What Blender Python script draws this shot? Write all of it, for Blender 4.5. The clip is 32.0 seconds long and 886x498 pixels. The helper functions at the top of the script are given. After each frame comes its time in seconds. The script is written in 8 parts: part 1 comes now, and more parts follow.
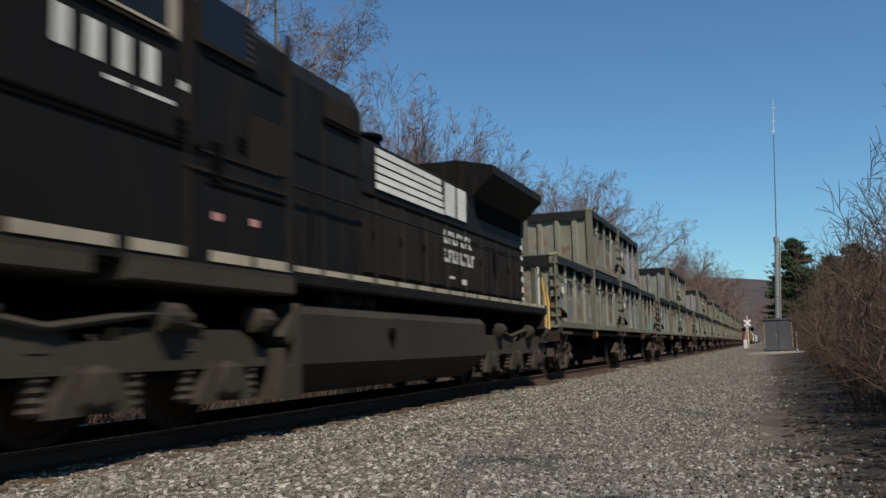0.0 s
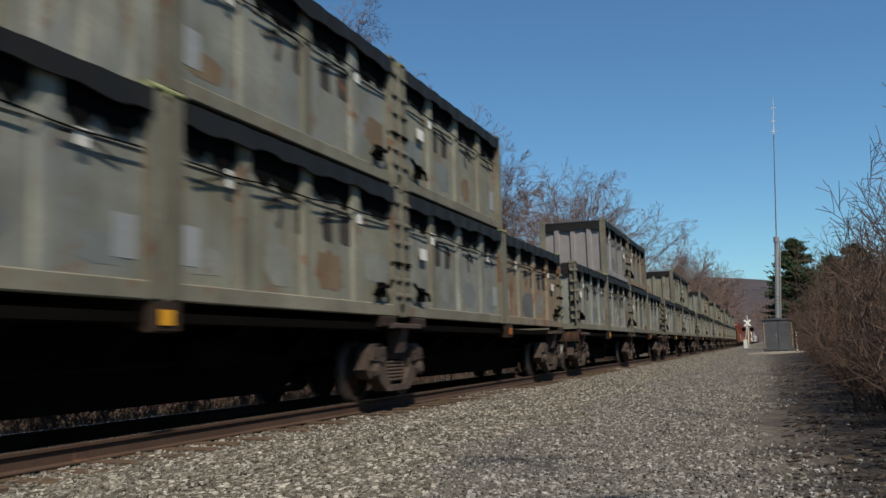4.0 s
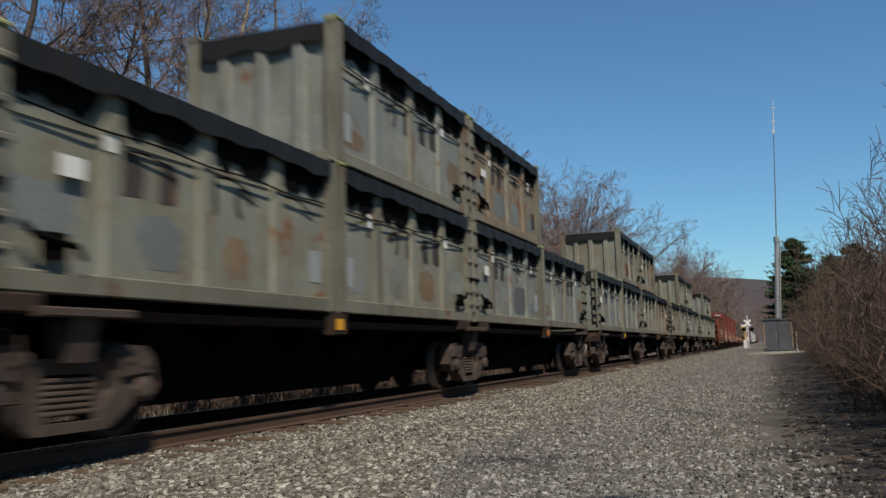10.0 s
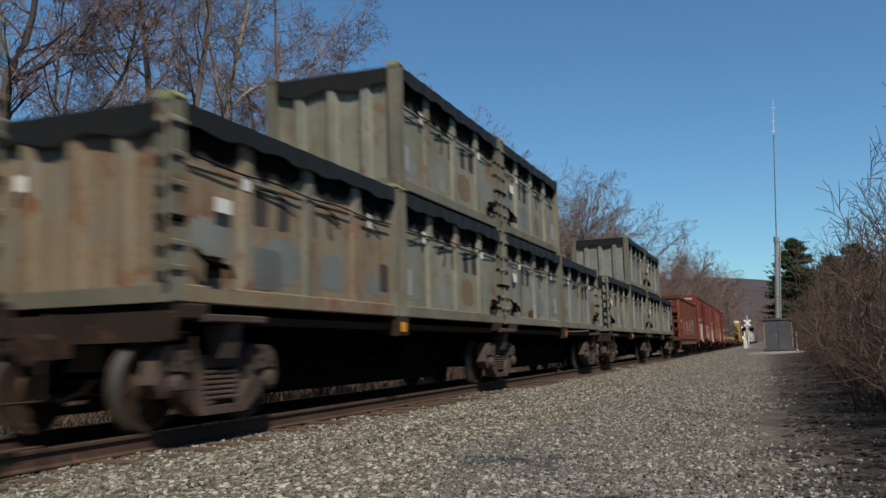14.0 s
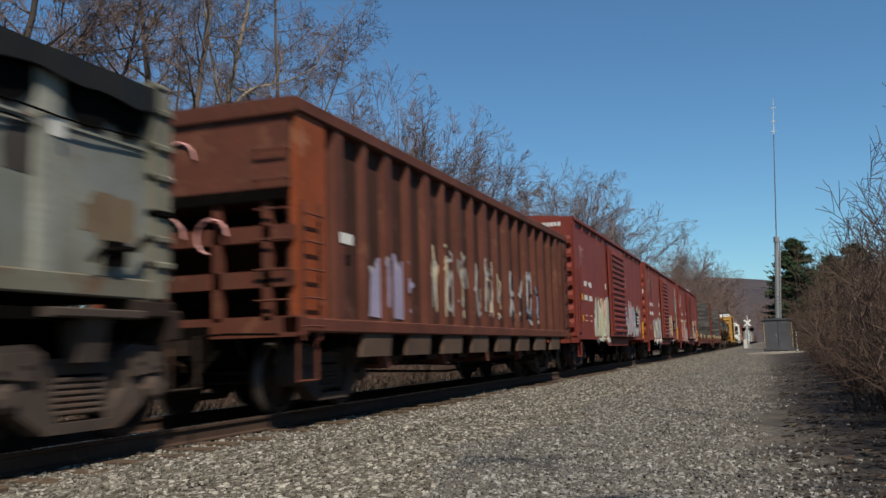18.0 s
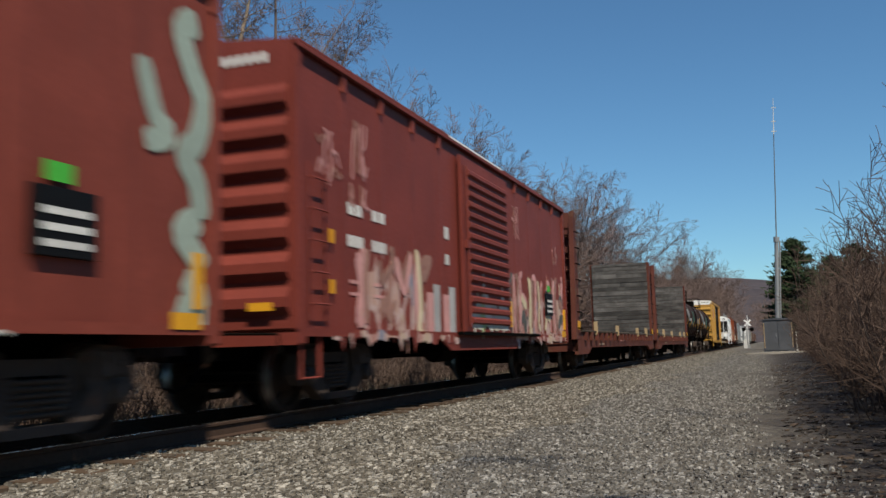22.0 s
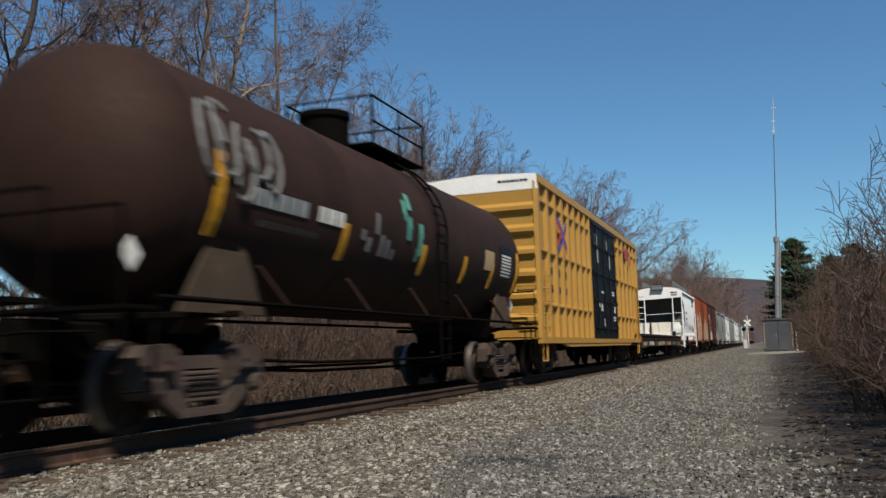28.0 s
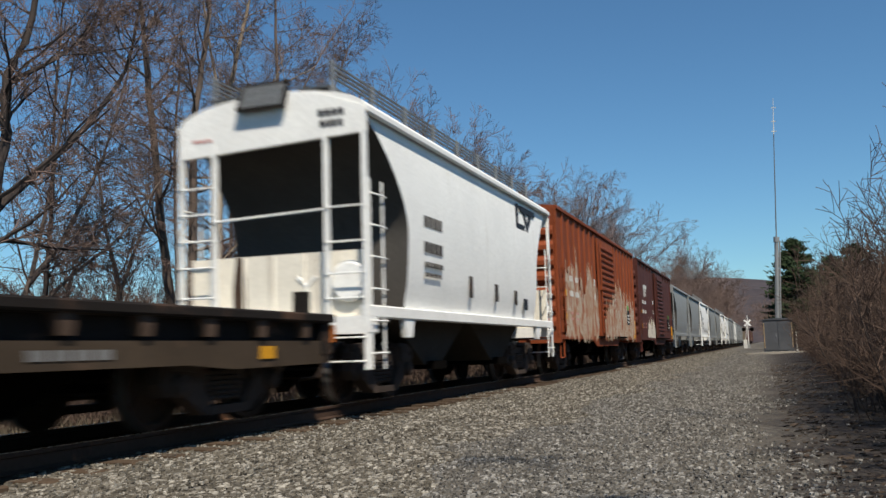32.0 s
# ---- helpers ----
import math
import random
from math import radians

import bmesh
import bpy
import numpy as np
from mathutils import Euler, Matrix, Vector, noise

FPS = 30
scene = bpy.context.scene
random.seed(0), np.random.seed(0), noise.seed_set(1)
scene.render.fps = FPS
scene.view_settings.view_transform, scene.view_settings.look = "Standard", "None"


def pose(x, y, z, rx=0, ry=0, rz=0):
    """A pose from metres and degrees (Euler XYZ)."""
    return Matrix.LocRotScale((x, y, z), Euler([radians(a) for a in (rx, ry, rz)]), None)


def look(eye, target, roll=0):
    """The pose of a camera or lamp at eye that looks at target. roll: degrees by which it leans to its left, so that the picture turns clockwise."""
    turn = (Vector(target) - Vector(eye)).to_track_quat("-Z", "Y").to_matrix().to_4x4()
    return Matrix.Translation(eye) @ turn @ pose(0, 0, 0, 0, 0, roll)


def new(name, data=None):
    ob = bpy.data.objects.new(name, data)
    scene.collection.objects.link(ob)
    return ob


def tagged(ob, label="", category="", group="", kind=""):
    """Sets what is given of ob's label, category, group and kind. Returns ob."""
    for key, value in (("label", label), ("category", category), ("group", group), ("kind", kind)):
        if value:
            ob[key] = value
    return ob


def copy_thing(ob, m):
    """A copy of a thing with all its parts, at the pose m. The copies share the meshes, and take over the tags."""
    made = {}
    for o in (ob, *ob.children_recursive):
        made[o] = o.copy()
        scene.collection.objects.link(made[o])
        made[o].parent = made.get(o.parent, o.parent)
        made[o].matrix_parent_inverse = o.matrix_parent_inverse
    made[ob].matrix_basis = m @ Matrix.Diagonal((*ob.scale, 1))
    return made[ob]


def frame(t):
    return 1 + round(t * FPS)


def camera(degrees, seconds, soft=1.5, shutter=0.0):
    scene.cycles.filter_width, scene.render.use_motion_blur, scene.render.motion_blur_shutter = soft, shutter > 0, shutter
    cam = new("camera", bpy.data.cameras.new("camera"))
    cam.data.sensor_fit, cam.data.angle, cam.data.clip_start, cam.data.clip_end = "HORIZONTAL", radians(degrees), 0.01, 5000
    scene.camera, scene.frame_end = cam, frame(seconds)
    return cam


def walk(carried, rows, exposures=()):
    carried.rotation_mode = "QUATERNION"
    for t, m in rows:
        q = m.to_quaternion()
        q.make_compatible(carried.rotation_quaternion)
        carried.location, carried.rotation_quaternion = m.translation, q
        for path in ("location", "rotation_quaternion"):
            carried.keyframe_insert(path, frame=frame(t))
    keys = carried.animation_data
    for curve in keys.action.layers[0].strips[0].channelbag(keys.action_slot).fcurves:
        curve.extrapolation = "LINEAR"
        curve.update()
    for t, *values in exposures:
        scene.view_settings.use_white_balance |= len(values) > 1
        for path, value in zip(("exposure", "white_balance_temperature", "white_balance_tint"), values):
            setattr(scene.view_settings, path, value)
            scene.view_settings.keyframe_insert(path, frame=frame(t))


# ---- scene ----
EYE = (0.0, 0.0, 0.912)
cam = camera(52.6, 32.0, 1.5, 0.45)
STAND = look(EYE, (-33.267, 93.630, 12.173), -1.675)
walk(cam, [(0, STAND), (32, STAND)])

# ---------------- world and sun ----------------
SUN_AZ, SUN_EL = radians(140), radians(54)
world = bpy.data.worlds.new("sky_world")
scene.world = world
world.use_nodes = True
wn = world.node_tree
sky = wn.nodes.new("ShaderNodeTexSky")
sky.sky_type = 'NISHITA'
sky.sun_disc = False
sky.sun_elevation, sky.sun_rotation = SUN_EL, SUN_AZ
sky.air_density, sky.dust_density, sky.ozone_density = 1.0, 0.0, 1.2
back = wn.nodes["Background"]
back.inputs["Strength"].default_value = 0.082
tint = wn.nodes.new("ShaderNodeMix")
tint.data_type, tint.blend_type = 'RGBA', 'MULTIPLY'
tint.inputs[0].default_value = 1.0
tint.inputs[7].default_value = (0.68, 1.05, 1.26, 1)
wn.links.new(sky.outputs[0], tint.inputs[6])
wn.links.new(tint.outputs[2], back.inputs["Color"])
sun_data = bpy.data.lights.new("sun", 'SUN')
sun_data.energy, sun_data.angle, sun_data.color = 6.2, radians(0.55), (1.0, 0.91, 0.77)
sun = new("sun", sun_data)
sx, sy, sz = math.sin(SUN_AZ) * math.cos(SUN_EL), math.cos(SUN_AZ) * math.cos(SUN_EL), math.sin(SUN_EL)
sun.matrix_world = look((sx * 60, sy * 60, sz * 60), (0, 0, 0))

RAIL_TOP = 0.18          # above the tie tops, z = 0
TRACK_X = -6.694         # centre line of the track
rnd = random.Random(7)


# ---------------- mesh tools ----------------
class Shape:
    """Collects the faces of one mesh."""

    def __init__(self):
        self.v, self.f = [], []

    def add(self, verts, faces):
        n = len(self.v)
        self.v.extend(verts)
        self.f.extend([tuple(i + n for i in q) for q in faces])
        return self

    def box(self, x0, x1, y0, y1, z0, z1):
        return self.add([(x0, y0, z0), (x1, y0, z0), (x1, y1, z0), (x0, y1, z0),
                         (x0, y0, z1), (x1, y0, z1), (x1, y1, z1), (x0, y1, z1)],
                        [(0, 3, 2, 1), (4, 5, 6, 7), (0, 1, 5, 4), (1, 2, 6, 5), (2, 3, 7, 6), (3, 0, 4, 7)])

    def cbox(self, x0, x1, y0, y1, z0, z1, c=0.02):
        """A box with its four edges along y chamfered."""
        return self.prism([(x0 + c, z0), (x1 - c, z0), (x1, z0 + c), (x1, z1 - c),
                           (x1 - c, z1), (x0 + c, z1), (x0, z1 - c), (x0, z0 + c)], y0, y1)

    def prism(self, prof, y0, y1, axis="y"):
        """A closed profile swept along an axis. The profile is (x, z) for y, (y, z) for x, (x, y) for z."""
        n = len(prof)
        if axis == "y":
            vs = [(a, y0, b) for a, b in prof] + [(a, y1, b) for a, b in prof]
        elif axis == "x":
            vs = [(y0, a, b) for a, b in prof] + [(y1, a, b) for a, b in prof]
        else:
            vs = [(a, b, y0) for a, b in prof] + [(a, b, y1) for a, b in prof]
        fs = [(i, (i + 1) % n, n + (i + 1) % n, n + i) for i in range(n)]
        fs += [tuple(range(n - 1, -1, -1)), tuple(range(n, 2 * n))]
        return self.add(vs, fs)

    def tube(self, pts, r, n=6, r1=None, caps=True):
        """A round bar through points, tapering from r to r1."""
        r1 = r if r1 is None else r1
        pts = [Vector(p) for p in pts]
        vs, m = [], len(pts)
        for i, p in enumerate(pts):
            d = (pts[min(i + 1, m - 1)] - pts[max(i - 1, 0)]).normalized()
            a = d.cross(Vector((0, 0, 1)) if abs(d.z) < 0.9 else Vector((1, 0, 0))).normalized()
            b = d.cross(a)
            rr = r + (r1 - r) * i / max(m - 1, 1)
            for k in range(n):
                t = 2 * math.pi * k / n
                vs.append(tuple(p + a * (rr * math.cos(t)) + b * (rr * math.sin(t))))
        fs = [(i * n + k, i * n + (k + 1) % n, (i + 1) * n + (k + 1) % n, (i + 1) * n + k)
              for i in range(m - 1) for k in range(n)]
        if caps:
            fs += [tuple(range(n - 1, -1, -1)), tuple(range((m - 1) * n, m * n))]
        return self.add(vs, fs)

    def lathe(self, prof, n=20, axis="x", at=(0, 0, 0)):
        """Turns (along, radius) round an axis."""
        vs, m = [], len(prof)
        for a, r in prof:
            for k in range(n):
                t = 2 * math.pi * k / n
                c, s = r * math.cos(t), r * math.sin(t)
                q = (a, c, s) if axis == "x" else (c, a, s) if axis == "y" else (c, s, a)
                vs.append((q[0] + at[0], q[1] + at[1], q[2] + at[2]))
        fs = [(i * n + k, i * n + (k + 1) % n, (i + 1) * n + (k + 1) % n, (i + 1) * n + k)
              for i in range(m - 1) for k in range(n)]
        fs += [tuple(range(n - 1, -1, -1)), tuple(range((m - 1) * n, m * n))]
        return self.add(vs, fs)

    def mirror(self):
        """Adds the same again on the other side of x = 0."""
        n = len(self.v)
        vs = [(-x, y, z) for x, y, z in self.v]
        fs = [tuple(reversed(q)) for q in self.f]
        return self.add(vs, fs)

    def stroke(self, x, pts, w, d=0.006):
        """A painted stroke on the plane x, through (y, z) points, w wide."""
        for (a, b), (c, e) in zip(pts, pts[1:]):
            l = math.hypot(c - a, e - b) or 1e-6
            ny, nz = -(e - b) / l * w / 2, (c - a) / l * w / 2
            ey, ez = (c - a) / l * w * .3, (e - b) / l * w * .3
            self.add([(x, a - ey + ny, b - ez + nz), (x, c + ey + ny, e + ez + nz), (x, c + ey - ny, e + ez - nz), (x, a - ey - ny, b - ez - nz),
                      (x - d, a + ny, b + nz), (x - d, c + ny, e + nz), (x - d, c - ny, e - nz), (x - d, a - ny, b - nz)],
                     [(0, 1, 2, 3), (0, 4, 5, 1), (1, 5, 6, 2), (2, 6, 7, 3), (3, 7, 4, 0)])
        return self


def mesh_of(shape, mat, smooth=False, name="mesh"):
    me = bpy.data.meshes.new(name)
    me.from_pydata(shape.v, [], shape.f)
    bm = bmesh.new()
    bm.from_mesh(me)
    bmesh.ops.recalc_face_normals(bm, faces=bm.faces)
    bm.to_mesh(me)
    bm.free()
    me.materials.append(mat)
    if smooth:
        me.shade_smooth()
        me.set_sharp_from_angle(angle=0.6)
    return me


def part(name, shape, material, parent, label="", at=None, smooth=False):
    """Links a shape as ONE mesh object under a thing or a part."""
    me = shape if isinstance(shape, bpy.types.Mesh) else mesh_of(shape, material, smooth, name)
    ob = new(name, me)
    ob.parent = parent
    if at:
        ob.location = at
    if label:
        ob["label"] = label
    return ob


def thing(name, label, category, group="", kind="", at=(0, 0, 0)):
    ob = new(name)
    ob.empty_display_size = 0.3
    ob.location = at
    return tagged(ob, label, category, group, kind)


def bulk(name, verts, faces, mat, parent=None):
    """A large mesh straight from arrays."""
    me = bpy.data.meshes.new(name)
    me.from_pydata(verts, [], faces)
    me.materials.append(mat)
    ob = new(name, me)
    ob.parent = parent
    return ob


# ---------------- materials ----------------
def nodes_of(name):
    m = bpy.data.materials.new(name)
    m.use_nodes = True
    nt = m.node_tree
    return m, nt, nt.nodes["Principled BSDF"]


def node(nt, kind, **props):
    n = nt.nodes.new(kind)
    for k, val in props.items():
        n.inputs[k.replace("_", " ")].default_value = val
    return n


def ramp(nt, src, a, b, ca=(0, 0, 0, 1), cb=(1, 1, 1, 1)):
    r = nt.nodes.new("ShaderNodeValToRGB")
    e = r.color_ramp.elements
    e[0].position, e[1].position, e[0].color, e[1].color = a, b, ca, cb
    nt.links.new(src, r.inputs[0])
    return r.outputs[0]


def mix(nt, fac, a, b, blend='MIX'):
    m = nt.nodes.new("ShaderNodeMix")
    m.data_type, m.blend_type = 'RGBA', blend
    for sock, val in ((0, fac), (6, a), (7, b)):
        if isinstance(val, (int, float)):
            m.inputs[sock].default_value = val
        elif isinstance(val, tuple):
            m.inputs[sock].default_value = (*val[:3], 1)
        else:
            nt.links.new(val, m.inputs[sock])
    return m.outputs[2]


def coords(nt, scale=(1, 1, 1), spread=True):
    """Object coordinates, shifted at random from object to object."""
    tc = nt.nodes.new("ShaderNodeTexCoord")
    mp = nt.nodes.new("ShaderNodeMapping")
    mp.inputs["Scale"].default_value = scale
    nt.links.new(tc.outputs["Object"], mp.inputs["Vector"])
    if spread:
        oi = nt.nodes.new("ShaderNodeObjectInfo")
        mul = nt.nodes.new("ShaderNodeMath")
        mul.operation = 'MULTIPLY'
        mul.inputs[1].default_value = 61.0
        nt.links.new(oi.outputs["Random"], mul.inputs[0])
        nt.links.new(mul.outputs[0], mp.inputs["Location"])
    return mp.outputs[0]


def noise_of(nt, vec, scale, detail=6, rough=0.6):
    n = node(nt, "ShaderNodeTexNoise", Scale=scale, Detail=detail, Roughness=rough)
    nt.links.new(vec, n.inputs["Vector"])
    return n.outputs[0]


def paint(name, col, rough=0.55, metal=0.0, vary=0.35, rust=0.0, rust_col=(0.16, 0.06, 0.025), streak=0.0,
          streak_col=(0.05, 0.04, 0.03), bump=0.15, fine=18.0, big=0.9, fade=None, edge=0.2, per=0.0, spec=0.2, blot=None, along=(3.2, 3.2, 0.22)):
    """Weathered paint or metal: broad fading, fine grain, rust patches and run-off streaks."""
    m, nt, p = nodes_of(name)
    vec = coords(nt)
    if max(col) < .55:
        col, streak_col, rust_col = (tuple(q * .82 for q in k) for k in (col, streak_col, rust_col))
        fade = fade and tuple(q * .82 for q in fade)
    n1, n2 = noise_of(nt, vec, big, 5), noise_of(nt, vec, fine, 4)
    dark = tuple(c * (1 - vary) for c in col)
    lite = fade or tuple(min(1, c * (1 + vary * .6)) for c in col)
    c = mix(nt, ramp(nt, n1, 0.5 - edge, 0.5 + edge), dark, lite)
    c = mix(nt, ramp(nt, n2, 0.2, 0.9), c, tuple(x * .72 for x in col), 'MIX') if vary > .05 else c
    if blot:
        c = mix(nt, ramp(nt, noise_of(nt, coords(nt, (1, .8, 1.3)), 1.15, 7, .62), .5, .62, (0, 0, 0, 1), (.85, .85, .85, 1)), c, blot)
    if streak:
        sv = coords(nt, along)
        s = ramp(nt, noise_of(nt, sv, 1.6, 5, 0.7), 0.66 - streak * .25, 0.86 - streak * .2)
        f = nt.nodes.new("ShaderNodeMath")
        f.operation = 'MULTIPLY'
        f.inputs[1].default_value = min(1, .45 + streak * .5)
        nt.links.new(s, f.inputs[0])
        c = mix(nt, f.outputs[0], c, streak_col)
    if rust:
        r = ramp(nt, noise_of(nt, vec, 1.7, 10, 0.68), 0.68 - rust * .28, 0.74 - rust * .22)
        rc = mix(nt, n2, rust_col, tuple(x * 1.9 for x in rust_col))
        c = mix(nt, r, c, rc)
    if per:
        oi = nt.nodes.new("ShaderNodeObjectInfo")
        c = mix(nt, 1.0, c, ramp(nt, oi.outputs["Random"], 0, 1, (1 - per,) * 3 + (1,), (1 + per * .6,) * 3 + (1,)), 'MULTIPLY')
    nt.links.new(c, p.inputs["Base Color"])
    p.inputs["Metallic"].default_value = metal
    p.inputs["Specular IOR Level"].default_value = spec
    rr = nt.nodes.new("ShaderNodeMapRange")
    rr.inputs[3].default_value, rr.inputs[4].default_value = max(.05, rough - .12), min(1, rough + .15)
    nt.links.new(n2, rr.inputs[0])
    nt.links.new(rr.outputs[0], p.inputs["Roughness"])
    if bump:
        b = node(nt, "ShaderNodeBump", Strength=bump, Distance=0.02)
        nt.links.new(n2, b.inputs["Height"])
        nt.links.new(b.outputs[0], p.inputs["Normal"])
    return m


def spray_mat(name, cols, line, fine=1.0):
    """Sprayed bubble lettering: cells of a few colours with outlines, dusted over."""
    m, nt, p = nodes_of(name)
    vec = coords(nt, (1, 3.1 * fine, 1.25 * fine))
    warp = node(nt, "ShaderNodeTexNoise", Scale=1.3, Detail=3)
    nt.links.new(vec, warp.inputs["Vector"])
    bent = nt.nodes.new("ShaderNodeVectorMath")
    bent.operation = 'MULTIPLY_ADD'
    bent.inputs[1].default_value = (1.1, 1.1, 1.1)
    nt.links.new(warp.outputs["Color"], bent.inputs[0])
    nt.links.new(vec, bent.inputs[2])
    cell = node(nt, "ShaderNodeTexVoronoi", Scale=1.0)
    edge = node(nt, "ShaderNodeTexVoronoi", Scale=1.0)
    edge.feature = 'DISTANCE_TO_EDGE'
    for v in (cell, edge):
        nt.links.new(bent.outputs[0], v.inputs["Vector"])
    r = nt.nodes.new("ShaderNodeValToRGB")
    r.color_ramp.interpolation = 'CONSTANT'
    e = r.color_ramp.elements
    e[0].color, e[1].color, e[1].position = (*cols[0], 1), (*cols[1], 1), .2
    for i, c in enumerate(cols[2:]):
        k = r.color_ramp.elements.new(.2 + .6 * (i + 1) / (len(cols) - 1))
        k.color = (*c, 1)
    sep = nt.nodes.new("ShaderNodeSeparateColor")
    nt.links.new(cell.outputs["Color"], sep.inputs[0])
    nt.links.new(sep.outputs[0], r.inputs[0])
    c = mix(nt, ramp(nt, edge.outputs[0], .05, .1, (1, 1, 1, 1), (0, 0, 0, 1)), r.outputs[0], line)
    n = noise_of(nt, coords(nt, (3, 3, .8)), 2.0, 8, .75)
    c = mix(nt, ramp(nt, n, .56, .8), c, tuple(.35 * (a + b) for a, b in zip(cols[0], cols[-1])))
    nt.links.new(c, p.inputs["Base Color"])
    p.inputs["Roughness"].default_value = .65
    p.inputs["Specular IOR Level"].default_value = .15
    return m


def stones_mat(name, dark, mid, lite, rough=0.9):
    """Loose stones: a colour from island to island."""
    m, nt, p = nodes_of(name)
    g = nt.nodes.new("ShaderNodeNewGeometry")
    r = nt.nodes.new("ShaderNodeValToRGB")
    e = r.color_ramp.elements
    e[0].color, e[1].color, e[1].position = (*dark, 1), (*lite, 1), 0.97
    k = r.color_ramp.elements.new(0.5)
    k.color = (*mid, 1)
    nt.links.new(g.outputs["Random Per Island"], r.inputs[0])
    n = noise_of(nt, coords(nt, spread=False), 40.0, 4)
    nt.links.new(mix(nt, n, r.outputs[0], tuple(x * .55 for x in mid)), p.inputs["Base Color"])
    p.inputs["Roughness"].default_value = rough
    return m


BLACK = paint("loco_black", (0.0105, 0.0095, 0.0088), 0.6, vary=0.35, streak=0.6, streak_col=(0.03, 0.022, 0.015), bump=0.04, spec=.09, big=.5)
HOOD_DUSTY = paint("loco_dusty_black", (0.022, 0.0175, 0.0135), 0.75, vary=0.4, streak=0.6, streak_col=(0.03, 0.024, 0.017), bump=0.05, spec=.09)
LOCO_CAST = paint("dusty_cast_frame", (0.048, 0.04, 0.031), 0.85, vary=0.4, streak=0.3, streak_col=(0.035, 0.03, 0.024), bump=0.25)
LOCO_GREY = paint("sooty_frame", (0.034, 0.028, 0.022), 0.8, vary=0.45, streak=0.4, streak_col=(0.055, 0.045, 0.034), bump=0.2)
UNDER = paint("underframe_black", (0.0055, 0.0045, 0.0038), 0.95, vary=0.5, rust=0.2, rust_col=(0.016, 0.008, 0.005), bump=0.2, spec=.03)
TRUCK = paint("rusty_cast_steel", (0.033, 0.021, 0.015), 0.85, vary=0.6, rust=0.35, rust_col=(0.07, 0.033, 0.019), bump=0.3)
FRAME_CAST = paint("dusty_cast_frame", (0.075, 0.055, 0.045), 0.85, vary=0.6, rust=0.3, rust_col=(0.09, 0.042, 0.024), bump=0.3)
WHEEL = paint("wheel_steel", (0.05, 0.032, 0.023), 0.7, 0.2, vary=0.5, bump=0.15)
TREAD = paint("bright_tread", (0.3, 0.29, 0.28), 0.35, 0.8, vary=0.15, bump=0.02)
WHITE = paint("white_marking", (0.62, 0.61, 0.57), 0.6, vary=0.3, streak=0.3, bump=0.03)
STRIPE = paint("cream_sill_stripe", (0.42, 0.37, 0.28), 0.7, vary=0.45, streak=0.6, bump=0.03)
GLASS_DARK = paint("dark_window", (0.012, 0.013, 0.016), 0.12, vary=0.2, bump=0)
EPIC_A = paint("container_grey_green", (0.225, 0.215, 0.16), 0.7, vary=0.35, rust=0.34, rust_col=(0.12, 0.06, 0.03), streak=0.62, streak_col=(0.14, 0.095, 0.05), fade=(0.285, 0.29, 0.235), edge=.14, blot=(.15, .155, .13))
EPIC_B = paint("container_blue_grey", (0.21, 0.218, 0.185), 0.7, vary=0.36, rust=0.3, rust_col=(0.11, 0.06, 0.034), streak=0.55, streak_col=(0.135, 0.1, 0.062), fade=(0.295, 0.3, 0.258), edge=.13, blot=(.145, .155, .15))
EPIC_C = paint("container_tan_rust", (0.235, 0.185, 0.125), 0.75, vary=0.38, rust=0.5, rust_col=(0.115, 0.052, 0.026), streak=0.6, streak_col=(0.13, 0.065, 0.032), blot=(.15, .145, .12))
EPIC_D = paint("container_mauve_grey", (0.27, 0.25, 0.245), 0.65, vary=0.3, rust=0.2, streak=0.4, streak_col=(0.16, 0.12, 0.1), fade=(0.34, 0.32, 0.32))
POST = paint("container_post_olive", (0.195, 0.186, 0.143), 0.75, vary=0.42, rust=0.4, rust_col=(0.1, 0.048, 0.026), streak=0.5, streak_col=(0.1, 0.06, 0.034), per=.25)
TARP = paint("black_rubber_cover", (0.015, 0.0145, 0.0135), 0.6, vary=0.5, streak=0.25, streak_col=(0.035, 0.022, 0.015), bump=0.25, fine=7)
RUST_PLATE = paint("bare_rust_plate", (0.13, 0.05, 0.022), 0.85, vary=.5, streak=.4, bump=.2)
TEAL = paint("paint_teal", (0.1, 0.33, 0.27), 0.7, vary=.5, streak=.5, streak_col=(.2, .2, .16), bump=0)
BLOT = paint("dark_grey_repaint", (0.115, 0.122, 0.12), 0.75, vary=.45, streak=.5, streak_col=(.17, .165, .13), bump=0)
LINING_SHADE = paint("ragged_lining_shade", (0.006, 0.006, 0.006), 0.95, vary=.3, bump=.2, spec=.02)
PATCH_TAN = paint("rust_washed_patch", (0.19, 0.14, 0.09), 0.8, vary=.4, rust=.4, rust_col=(.11, .05, .025), streak=.6, streak_col=(.13, .07, .035), bump=0)
PATCH_BLUE = paint("blue_grey_repaint", (0.165, 0.182, 0.178), 0.75, vary=.4, streak=.5, streak_col=(.17, .165, .13), bump=0)
CASTING = paint("lime_grey_casting", (0.27, 0.29, 0.14), 0.75, vary=.4, rust=.2, bump=.1)
FADED = paint("faded_dark_letter", (0.055, 0.047, 0.042), 0.8, vary=0.5, rust=0.3, bump=0)
ORANGE = paint("orange_bracket", (0.42, 0.13, 0.03), 0.7, vary=0.5, rust=0.4)
HANDRAIL = paint("pale_yellow_handrail", (0.56, 0.37, 0.11), 0.55, vary=0.3, streak=.3, bump=0)
